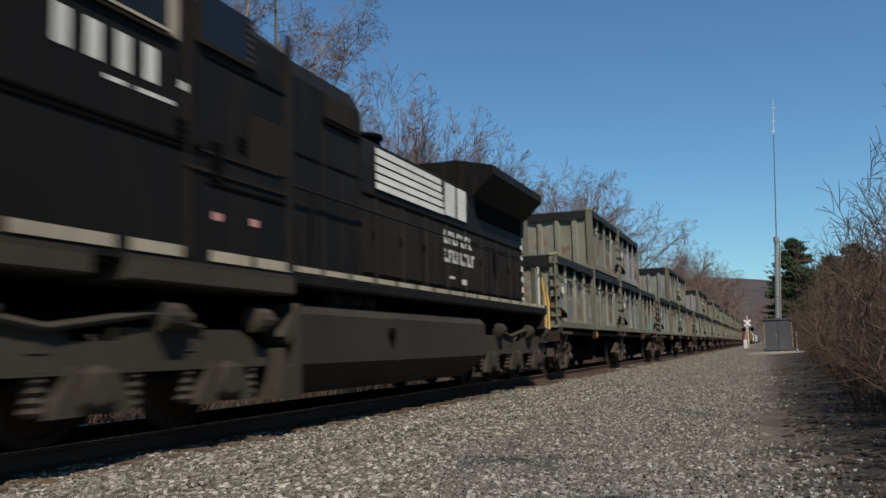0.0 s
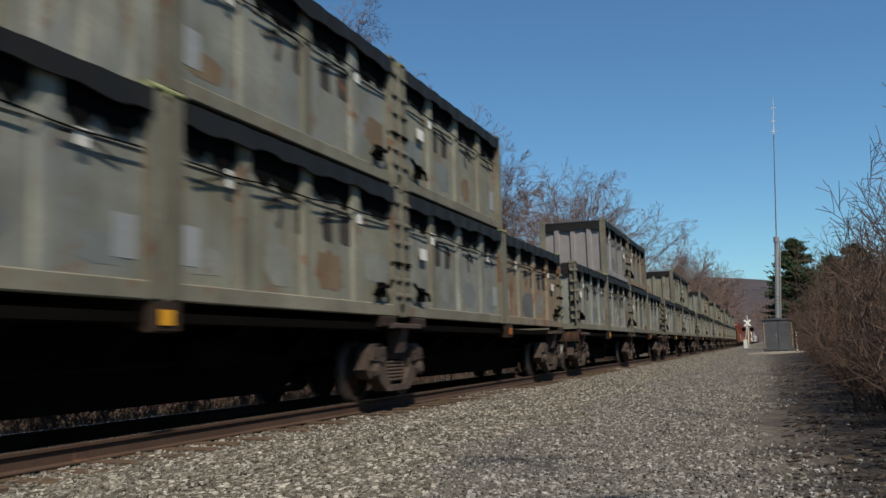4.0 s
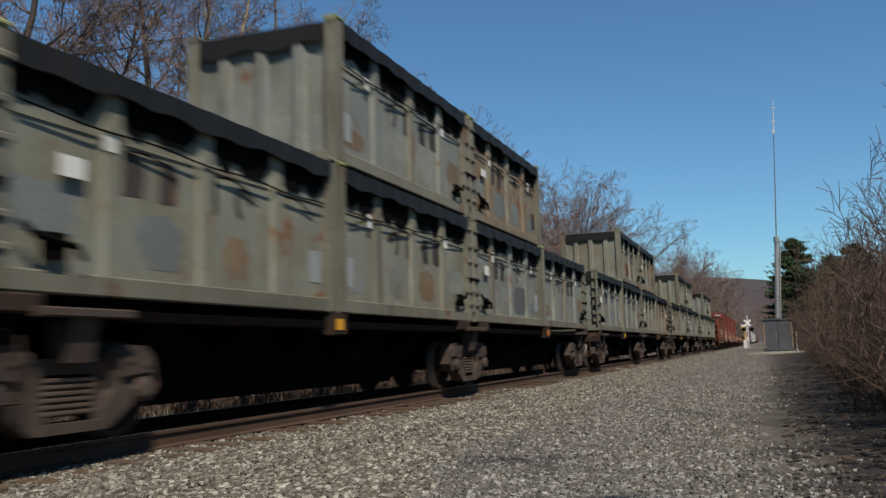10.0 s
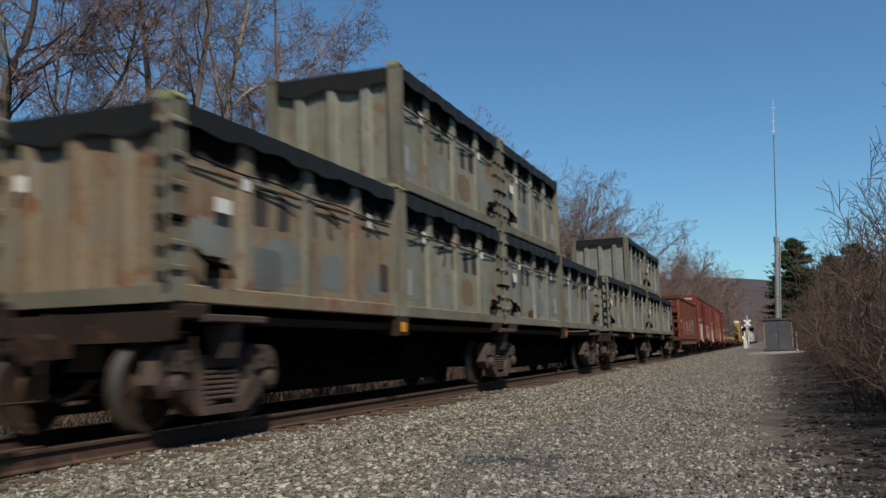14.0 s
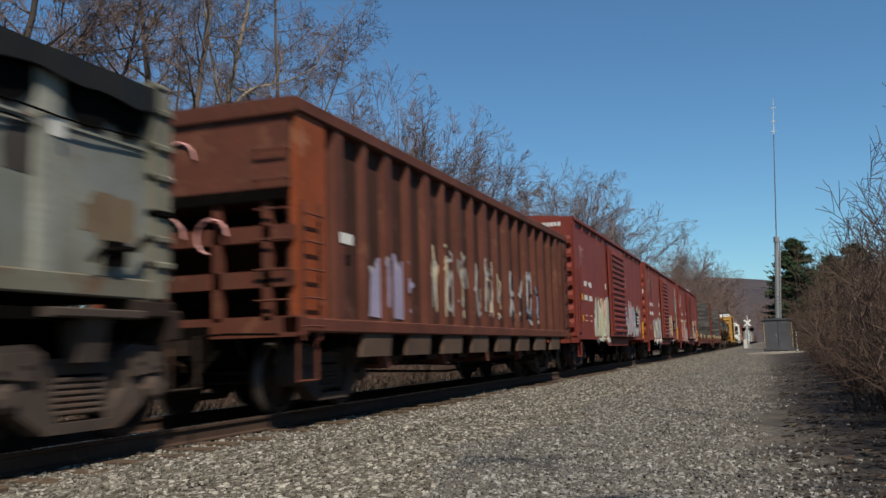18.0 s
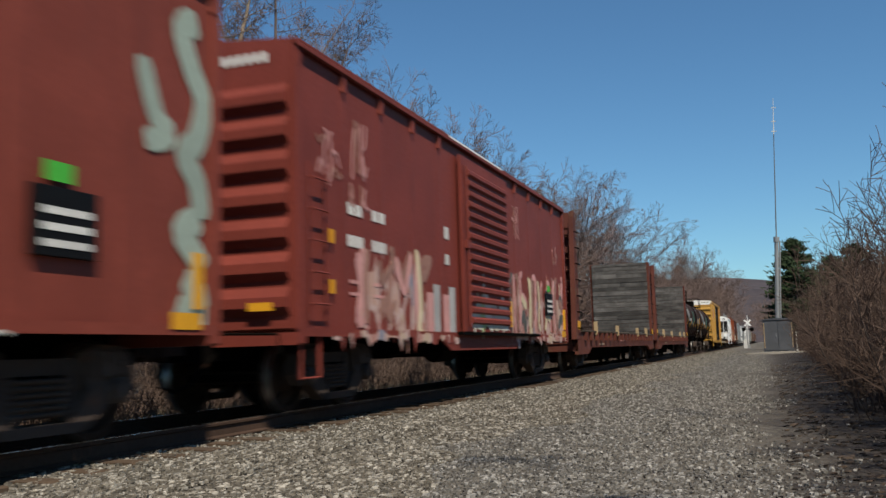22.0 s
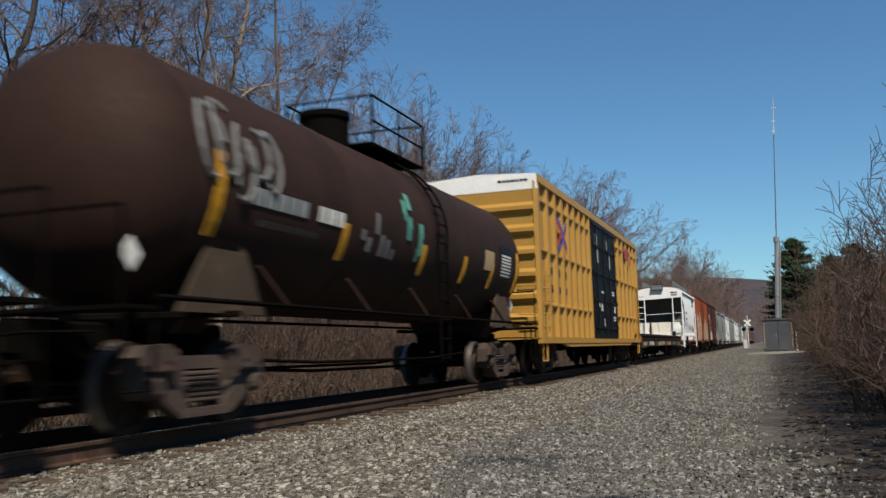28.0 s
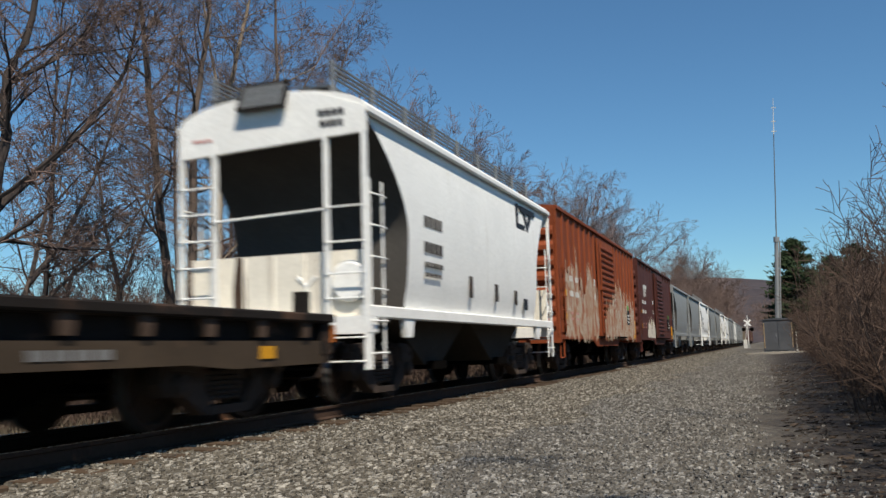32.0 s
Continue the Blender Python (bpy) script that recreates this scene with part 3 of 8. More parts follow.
def ladder(car, x, y0, y1, z0, z1, mat, n=6, depth=.06, name="ladder"):
    s = Shape()
    for i in range(n):
        z = z0 + (z1 - z0) * (i + .5) / n
        s.tube([(x, y0, z), (x + math.copysign(depth, x), y0, z), (x + math.copysign(depth, x), y1, z), (x, y1, z)], .014, 5)
    for y in (y0, y1):
        s.box(min(x, x + math.copysign(.02, x)), max(x, x + math.copysign(.02, x)), y - .02, y + .02, z0, z1)
    return part(name, s, mat, car)


def end_ladder(car, x0, x1, y, z0, z1, mat, n=6, out=-1):
    s = Shape()
    for i in range(n):
        z = z0 + (z1 - z0) * (i + .5) / n
        s.tube([(x0, y, z), (x0, y + out * .07, z), (x1, y + out * .07, z), (x1, y, z)], .014, 5)
    part("end_ladder", s, mat, car)


def smooth_line(pts, n=4):
    """A rounded line through (y, z) points."""
    out = []
    for i in range(len(pts) - 1):
        a, b, c, d = pts[max(i - 1, 0)], pts[i], pts[i + 1], pts[min(i + 2, len(pts) - 1)]
        for k in range(n):
            q = k / n
            out.append(tuple(.5 * (2 * b[e] + (c[e] - a[e]) * q + (2 * a[e] - 5 * b[e] + 4 * c[e] - d[e]) * q * q + (3 * b[e] - a[e] - 3 * c[e] + d[e]) * q ** 3) for e in (0, 1)))
    return out + [pts[-1]]


def ribbon(x, line, w, d=.005):
    """A flat film of paint along (y, z) points on the plane x, its ends tapered."""
    vs, n = [], len(line)
    for i, (y, z) in enumerate(line):
        (a, b), (c, e) = line[max(i - 1, 0)], line[min(i + 1, n - 1)]
        l = math.hypot(c - a, e - b) or 1e-6
        h = w / 2 * (.65 if i in (0, n - 1) else 1)
        ny, nz = -(e - b) / l * h, (c - a) / l * h
        vs += [(x, y + ny, z + nz), (x, y - ny, z - nz), (x - d, y - ny, z - nz), (x - d, y + ny, z + nz)]
    fs = [(4 * i + k, 4 * i + (k + 1) % 4, 4 * i + 4 + (k + 1) % 4, 4 * i + 4 + k) for i in range(n - 1) for k in range(4)]
    return Shape().add(vs, fs + [(0, 1, 2, 3), (4 * n - 1, 4 * n - 2, 4 * n - 3, 4 * n - 4)])


def sprayed(car, line, w, mat, face, label="sprayed paint line"):
    """One sprayed line, laid on whichever face stands under each stretch of it."""
    at, held = None, []
    for p, q in zip(line, line[1:]):
        f = face((p[0] + q[0]) / 2)
        if f != at and held:
            part("graffiti", ribbon(at, held, w), mat, car, label)
            held = []
        at = f
        held = (held or [p]) + [q]
    part("graffiti", ribbon(at, held, w), mat, car, label)


GLYPHS = (((.1, 0), (.15, .55), (.1, .95), (.3, 1)), ((.5, .02), (.42, .5), (.55, .98)), ((.9, .05), (.8, .5), (.95, .9), (.7, 1)), ((.05, .9), (.35, .6), (.6, .75), (.95, .95)), ((.1, .1), (.4, .3), (.65, .1), (.95, .25)),
          ((.2, .5), (.5, .62), (.85, .45)), ((.15, .95), (.3, .5), (.2, .1), (.45, .0)))


def tag_piece(car, x, y0, y1, z0, z1, seed, letters, fills, lines, fat=.3, thin=.05, drips=0, face=None):
    """Sprayed letter-like shapes, none a true letter: fat filled strokes, rims and runs."""
    g = random.Random(seed)
    face = face or (lambda y: x)
    w = (y1 - y0) / letters
    for i in range(letters):
        a, wd = y0 + w * i + w * .08, w * g.uniform(.78, 1.0)
        lo, hi = z0 + g.uniform(0, .1) * (z1 - z0), z1 - g.uniform(0, .16) * (z1 - z0)
        for k in range(4 if fills else 3):
            pts = [(a + wd * (p + g.uniform(-.14, .14)), lo + (hi - lo) * max(0, min(1, q + g.uniform(-.12, .12)))) for p, q in GLYPHS[g.randrange(len(GLYPHS))]]
            sprayed(car, smooth_line(pts), w * fat * g.uniform(.55, 1) if fills else thin, g.choice(fills if fills and k < 3 else lines or fills), lambda y, k=k: face(y) + .002 * k, "sprayed lettering shape" if fills else "sprayed paint line")
        for k in range(drips):
            y = a + wd * g.random()
            zt = lo + g.uniform(0, .3) * (hi - lo)
            sprayed(car, [(y, zt), (y + .01, zt - g.uniform(.15, .45))], g.uniform(.03, .07), g.choice(fills or lines), face, "paint run")


def mural(car, x, y0, y1, z0, z1, mat, seed, drips=.25):
    """A sprayed ground: one thin film with a ragged rim and runs."""
    g = random.Random(seed)
    s = Shape()
    n = max(4, int((y1 - y0) / .07))
    lo, hi = z0, z1
    vs = []
    for i in range(n + 1):
        q = i / n
        env = min(1, 4.5 * q, 4.5 * (1 - q)) ** .5
        if i % 5 == 0:
            hi = z0 + (z1 - z0) * (.5 + .4 * env * g.random() + .1 * env)
            lo = z0 + .12 * g.random()
        t = hi + g.uniform(-.03, .03) + (g.uniform(.15, .5) if g.random() < drips * .5 else 0)
        b = lo + g.uniform(-.03, .03) - (g.uniform(.05, .2) if g.random() < drips else 0)
        y = y0 + (y1 - y0) * q
        vs += [(x, y, b), (x, y, t), (x - .006, y, b), (x - .006, y, t)]
    fs = []
    for i in range(n):
        a, c = 4 * i, 4 * (i + 1)
        fs += [(a, c, c + 1, a + 1), (a + 1, c + 1, c + 3, a + 3), (a + 2, c + 2, c, a)]
    part("graffiti", s.add(vs, fs), mat, car, "ragged sprayed paint lettering")


def bars(car, x, y0, y1, z0, z1, mat, cols, rows=1, name="marking_bar"):
    """Unreadable lettering: plain bars of its size."""
    for r in range(rows):
        s = Shape()
        h = (z1 - z0) / rows
        for c in range(cols):
            w = (y1 - y0) / cols
            s.box(x, x + .005, y0 + c * w + w * .12, y0 + (c + 1) * w - w * .12, z0 + r * h + h * .14, z0 + (r + 1) * h - h * .14)
        part(name, s, mat, car)


def end_bars(car, y, x0, x1, z0, z1, mat, cols):
    s = Shape()
    w = (x1 - x0) / cols
    for c in range(cols):
        s.box(x0 + c * w + w * .1, x0 + (c + 1) * w - w * .1, y - .006, y, z0, z1)
    part("marking_bar", s, mat, car)


def lettering(car, words, x, y, z, size, mat):
    """Painted words, read from the lane side."""
    cu = bpy.data.curves.new("lettering", 'FONT')
    cu.body, cu.size = words, size
    ob = bpy.data.objects.new("lettering", cu)
    bpy.context.scene.collection.objects.link(ob)
    bpy.context.view_layer.update()
    flat = bpy.data.meshes.new_from_object(ob.evaluated_get(bpy.context.evaluated_depsgraph_get()))
    bpy.data.objects.remove(ob)
    s = Shape().add([(x, y + q.co.x * .82, z + q.co.y) for q in flat.vertices], [tuple(p.vertices) for p in flat.polygons])
    part("lettering", s, mat, car)


# ---------------- the locomotive ----------------
def build_locomotive():
    car = thing("diesel_locomotive", "black diesel freight locomotive with white striped hood markings", "locomotive")
    sill = Shape().cbox(-1.52, 1.52, 1.0, 22.25, 1.55, 1.76, .03)
    part("underframe", Shape().box(-.9, .9, 1.3, 22.0, 1.05, 1.55), UNDER, car)
    part("walkway", sill, BLACK, car)
    edge = Shape()
    y = 9.3
    while y < 22.1:
        edge.box(1.525, 1.535, y, y + .66, 1.71, 1.78)
        y += .8
    part("walkway_edge_stripe", Shape().box(1.44, 1.523, 9.25, 22.25, 1.68, 1.785), LOCO_CAST, car, "grey walkway edge")
    part("reflective_stripe", edge, STRIPE, car, "cream reflective stripe in short lengths")
    for y in (3.0, 5.0, 6.35, 7.55, 8.4):
        part("reflective_stripe", Shape().box(1.565, 1.572, y, y + (1.15 if y < 6 else .75), 1.68, 1.79), STRIPE, car, "cream reflective stripe")
    part("side_skirt", Shape().cbox(-1.56, 1.56, 2.2, 5.9, 1.43, 1.67, .02).cbox(-1.56, 1.56, 6.3, 9.25, 1.42, 1.67, .02), LOCO_CAST, car)
    # cab and the equipment cab behind it
    cabp = [(-1.56, 1.6), (1.56, 1.6), (1.56, 3.95), (1.50, 4.3), (1.15, 4.6), (.4, 4.72), (-.4, 4.72), (-1.15, 4.6), (-1.5, 4.3), (-1.56, 3.95)]
    part("cab", Shape().prism(cabp, 4.3, 9.25), BLACK, car)
    nose = [(-1.1, 1.6), (1.1, 1.6), (1.1, 2.9), (.85, 3.25), (-.85, 3.25), (-1.1, 2.9)]
    part("nose", Shape().prism(nose, 2.3, 4.3), BLACK, car)
    for z, y0, y1 in ((2.78, 4.4, 7.5), (2.72, 4.5, 7.4), (2.45, 7.5, 9.2), (3.75, 7.4, 9.2)):
        part("panel_strip", Shape().box(1.56, 1.575, y0, y1, z, z + .03), UNDER, car)
    part("access_panel", Shape().cbox(1.555, 1.575, 8.3, 9.05, 2.78, 3.36, .008), HOOD_DUSTY, car)
    for y, z in ((8.05, 3.02), (8.05, 2.96), (8.05, 2.9), (7.0, 2.98), (7.0, 2.9), (7.0, 2.82)):
        part("louvre", Shape().box(1.56, 1.58, y, y + .16, z, z + .03), UNDER, car)
    part("panel_strip", Shape().box(1.56, 1.58, 7.1, 9.1, 2.56, 2.6).box(1.56, 1.58, 7.4, 8.9, 2.76, 2.79).box(1.56, 1.578, 7.15, 7.2, 1.7, 4.2).box(1.56, 1.578, 9.05, 9.2, 1.7, 4.5), HOOD_DUSTY, car)
    part("ventilation_grille", Shape().box(1.56, 1.58, 7.55, 7.75, 2.5, 2.9), UNDER, car)
    for y0, y1, z0, z1 in ((5.5, 6.85, 3.78, 4.3), (7.35, 8.35, 3.9, 4.42)):
        w = part("side_window", Shape().box(1.555, 1.575, y0, y1, z0, z1), GLASS_DARK, car, "dark cab side window")
        part("window_frame", Shape().box(1.56, 1.6, y0 - .06, y1 + .06, z0 - .05, z0).box(1.56, 1.6, y0 - .06, y0, z0, z1), HOOD_DUSTY, w)
        if y0 < 7:
            part("window_jamb", Shape().box(1.56, 1.61, y1, y1 + .1, z0 - .03, z1), STRIPE, w, "beige window jamb")
            part("window_sill", Shape().box(1.56, 1.61, y0, y1, z0, z0 + .03), STRIPE, w, "beige window sill")
    for z in [3.92 + i * .08 for i in range(6)]:
        part("hinge_block", Shape().box(1.575, 1.6, 8.25, 8.32, z, z + .04), LOCO_CAST, car)
    # road number as plain blocks
    for i in range(4):
        a = 5.42 + i * .37
        part("number_block", Shape().cbox(1.562, 1.57, a, a + .15, 3.24, 3.58, .003), WHITE, car, "white number block")
    bars(car, 1.562, 6.0, 6.28, 3.1, 3.16, WHITE, 2)
    bars(car, 1.562, 6.42, 6.96, 3.1, 3.16, WHITE, 3)
    for y, z in ((7.05, 3.3), (8.9, 3.25), (7.6, 2.1), (8.3, 2.12)):
        part("warning_sticker", Shape().box(1.562, 1.567, y, y + .14, z, z + .08), WHITE if z > 3 else G_PINK, car)
    # blower cab and long hood
    part("equipment_cab", Shape().prism([(-1.36, 1.76), (1.36, 1.76), (1.36, 4.2), (1.2, 4.48), (.6, 4.62), (-.6, 4.62), (-1.2, 4.48), (-1.36, 4.2)], 9.25, 11.6), BLACK, car)
    part("intake_screen", Shape().cbox(1.355, 1.375, 10.45, 11.5, 3.86, 4.2, .008), HOOD_DUSTY, car, "dusty intake screen")
    part("intake_ledge", Shape().box(1.355, 1.4, 10.4, 11.55, 3.78, 3.83), UNDER, car)
    for y in (9.35, 10.35, 11.45):
        part("panel_strip", Shape().box(1.36, 1.372, y, y + .08, 1.8, 3.7), HOOD_DUSTY, car)
    part("panel_strip", Shape().box(1.36, 1.37, 9.3, 11.6, 3.2, 3.23), UNDER, car)
    hood = [(-1.0, 1.76), (1.0, 1.76), (1.0, 3.7), (.85, 4.15), (.5, 4.35), (-.5, 4.35), (-.85, 4.15), (-1.0, 3.7)]
    part("long_hood", Shape().prism(hood, 11.6, 22.0), BLACK, car)
    for i in range(9):
        y = 11.75 + i * 1.12
        d = part("hood_door", Shape().cbox(1.0, 1.025, y, y + 1.05, 1.95, 3.12, .006), HOOD_DUSTY, car)
        part("hood_pillar", Shape().box(1.0, 1.034, y - .06, y - .01, 1.8, 3.16), LOCO_GREY, car)
        if i > 4:
            part("door_louvre", Shape().box(1.025, 1.04, y + .2, y + .8, 2.92, 2.97), UNDER, d)
        part("door_latch", Shape().box(1.025, 1.05, y + .92, y + .98, 2.5, 2.62), UNDER, d)
    for z in (1.9, 3.17):
        part("hood_seam", Shape().box(1.0, 1.03, 11.6, 21.9, z, z + .03), UNDER, car)
    part("air_box", Shape().cbox(1.0, 1.28, 9.6, 10.8, 1.8, 2.45, .03), LOCO_GREY, car)
    part("exhaust_stack", Shape().lathe([(4.3, .34), (4.55, .34), (4.58, .4), (4.64, .4), (4.64, .3)], 16, "z", (0, 14.6, 0)), UNDER, car)
    # hood emblem: four stripes and two plain blocks
    for i in range(5):
        z = 3.32 + i * .14
        part("hood_stripe", Shape().box(1.027, 1.034, 12.87, 16.05 - .03 * i, z, z + .105), WHITE, car, "white hood stripe")
    blk = Shape().prism([(16.12, 3.34), (16.72, 3.34), (16.76, 3.98), (16.16, 3.98)], 1.028, 1.034, "x")
    part("emblem_block", blk, WHITE, car, "white emblem shape")
    blk = Shape().prism([(16.86, 3.34), (17.4, 3.34), (17.44, 3.98), (16.9, 3.98)], 1.028, 1.034, "x")
    part("emblem_block", blk, WHITE, car, "white emblem shape")
    for r, z in enumerate((2.78, 2.42)):
        for i in range(7 + r):
            y = 16.02 + i * (.25 if r == 0 else .235)
            part("lettering_block", Shape().box(1.036, 1.041, y, y + .06, z, z + .25).box(1.036, 1.041, y + .06, y + .15, z + (.19 if i % 2 else .0), z + (.25 if i % 2 else .06)), WHITE, car)
    bars(car, 1.028, 16.3, 16.6, 2.1, 2.17, WHITE, 2)
    bars(car, 1.028, 17.0, 17.4, 2.02, 2.16, WHITE, 1)
    # radiator wings
    wing = [(-.98, 3.55), (.98, 3.55), (1.0, 3.95), (1.5, 4.42), (1.5, 4.6), (.7, 4.78), (-.7, 4.78), (-1.5, 4.6), (-1.5, 4.42), (-1.0, 3.95)]
    part("radiator_section", Shape().prism(wing, 17.9, 22.3), BLACK, car, "flared black radiator section")
    part("soot_stain", Shape().prism([(19.3, 2.35), (19.55, 2.3), (19.7, 2.6), (19.65, 2.95), (19.35, 3.0), (19.22, 2.7)], 1.026, 1.029, "x"), UNDER, car, "black soot stain")
    for x in (-1.01, 1.01):
        part("radiator_screen", Shape().box(x - .01, x + .01, 18.2, 21.9, 3.55, 3.95), UNDER, car)
    # handrails along the walkway
    for y in [9.9, 11.8, 13.7, 15.6, 17.5, 19.4, 21.3, 22.0]:
        part("handrail_post", Shape().tube([(1.46, y, 1.76), (1.46, y, 2.75)], .018, 5), BLACK, car)
    part("handrail", Shape().tube([(1.46, 9.3, 2.75), (1.46, 22.0, 2.75), (1.4, 22.25, 2.7), (1.4, 22.25, 1.8)], .018, 5), BLACK, car)
    for a in (-1, 1):
        part("step_handrail", Shape().tube([(a * 1.3, 22.2, 2.78), (a * 1.45, 22.62, 2.2), (a * 1.48, 22.66, 1.9), (a * 1.48, 22.62, 1.2)], .03, 6), HANDRAIL, car, "pale yellow step handrail")
        part("step_handrail", Shape().tube([(a * 1.42, 22.18, 2.45), (a * 1.49, 22.25, 2.0), (a * 1.49, 22.22, 1.2)], .03, 6), HANDRAIL, car, "pale yellow step handrail")
    end = part("rear_platform", Shape().box(-1.45, 1.45, 22.0, 22.35, .9, 1.6), LOCO_GREY, car)
    for x in (-1.35, -.4, .4, 1.35):
        part("end_rail", Shape().tube([(x, 22.2, 1.7), (x, 22.2, 2.8)], .02, 5), WHITE if abs(x) > 1 else BLACK, end)
    part("end_hand_bar", Shape().tube([(-1.35, 22.2, 2.78), (1.35, 22.2, 2.78)], .02, 5), BLACK, end)
    for z in (.5, .85, 1.2):
        part("step", Shape().box(1.0, 1.5, 21.85, 22.3, z, z + .04), LOCO_GREY, end)
    for i in range(6):
        part("chevron_block", Shape().prism([(21.86, 1.88 + i * .26), (22.01, 1.85 + i * .26), (22.01, 1.98 + i * .26), (21.86, 2.01 + i * .26)], 1.0, 1.012, "x"), WHITE, car)
    # fuel tank with cut-off lower corners and a rounded front
    tank = Shape().prism([(-1.5, .62), (-1.05, .24), (1.05, .24), (1.5, .62), (1.5, 1.22), (1.38, 1.34), (-1.38, 1.34), (-1.5, 1.22)], 9.5, 16.95)
    ft = part("fuel_tank", tank, LOCO_GREY, car, "sooty grey fuel tank")
    part("tank_end_plate", Shape().prism([(9.0, .24), (9.5, .24), (9.5, 1.34), (9.42, 1.34), (9.1, .95), (9.2, .85), (9.36, .98), (9.36, .62), (9.22, .6), (9.1, .82)], 1.2, 1.5, "x"), LOCO_CAST, ft)
    part("fuel_filler", Shape().lathe([(1.5, .09), (1.56, .09)], 10, "x", (0, 12.2, 1.0)), UNDER, ft)
    part("weld_band", Shape().box(1.5, 1.515, 12.4, 12.5, .6, 1.24), LOCO_GREY, ft)
    for y in (11.0, 11.6, 12.1):
        part("air_reservoir", Shape().lathe([(y - .2, .0), (y - .16, .12), (y + .16, .12), (y + .2, 0)], 12, "y", (1.15, 0, 1.47)), LOCO_GREY, car)
    # two three-axle trucks
    for yc in (6.15, 19.75):
        t = part("truck", Shape().box(-.9, .9, -2.0, 2.0, .55, .8), UNDER, car, "grey three-axle truck", at=(0, yc, 0))
        for side in (-1, 1):
            f = Shape().prism([(-2.85, .72), (-2.6, 1.02), (-.35, 1.02), (-.3, .9), (.3, .9), (.35, 1.02), (2.2, 1.02), (2.85, .75), (2.8, .62), (-2.8, .62)], -.09, .09, "x")
            for a in (-1.95, 0, 1.95):
                f.prism([(a - .52, .28), (a - .16, .28), (a - .1, .42), (a + .1, .42), (a + .16, .28), (a + .52, .28), (a + .26, .7), (a - .26, .7)], -.13, .12, "x")
                f.cbox(-.02, .17, a - .2, a + .2, .36, .66, .03)
                f.box(.085, .1, a - .75, a - .5, .8, .92)
                f.lathe([(-.1, .2), (.15, .2), (.19, .14)], 12, "x", (0, a, .5))
                for k in (-.58, .58):
                    f.lathe([(z, .1 if i % 2 else .075) for i, z in enumerate((.3, .34, .38, .42, .46, .5, .54, .58, .62, .66, .7))], 9, "z", (0, a + k, 0))
            f.tube([(.1 * side, -1.4, 1.12), (.12 * side, -.6, 1.0), (.12 * side, .7, 1.15), (.1 * side, 1.5, 1.02)], .045, 6)
            f.lathe([(-.2, .12), (.2, .12)], 12, "y", (.1 * side, 1.0, 1.1))
            part("side_frame", f, LOCO_CAST, t, at=(side * 1.27, 0, 0))
            for y in (-1.45, .95, 2.55):
                part("brake_cylinder", Shape().lathe([(y - .16, .06), (y - .14, .14), (y + .12, .14), (y + .2, .05), (y + .34, .05)], 12, "y", (side * 1.4, 0, 1.13)), LOCO_CAST, t)
            part("sand_pipe", Shape().tube([(side * 1.25, -2.6, 1.5), (side * 1.3, -2.5, .9), (side * 1.1, -2.62, .35)], .025, 5), LOCO_CAST, t)
        for a in (-1.95, 0, 1.95):
            part("wheelset", LOCO_WHEELS, WHEEL, t, at=(0, a, .53))
    couplers(car, 22.3)
    return car


LOCO_WHEELS = make_wheelset(.53)


# ---------------- refuse containers and their articulated flatcars ----------------
CL, CH = 5.9, 2.06


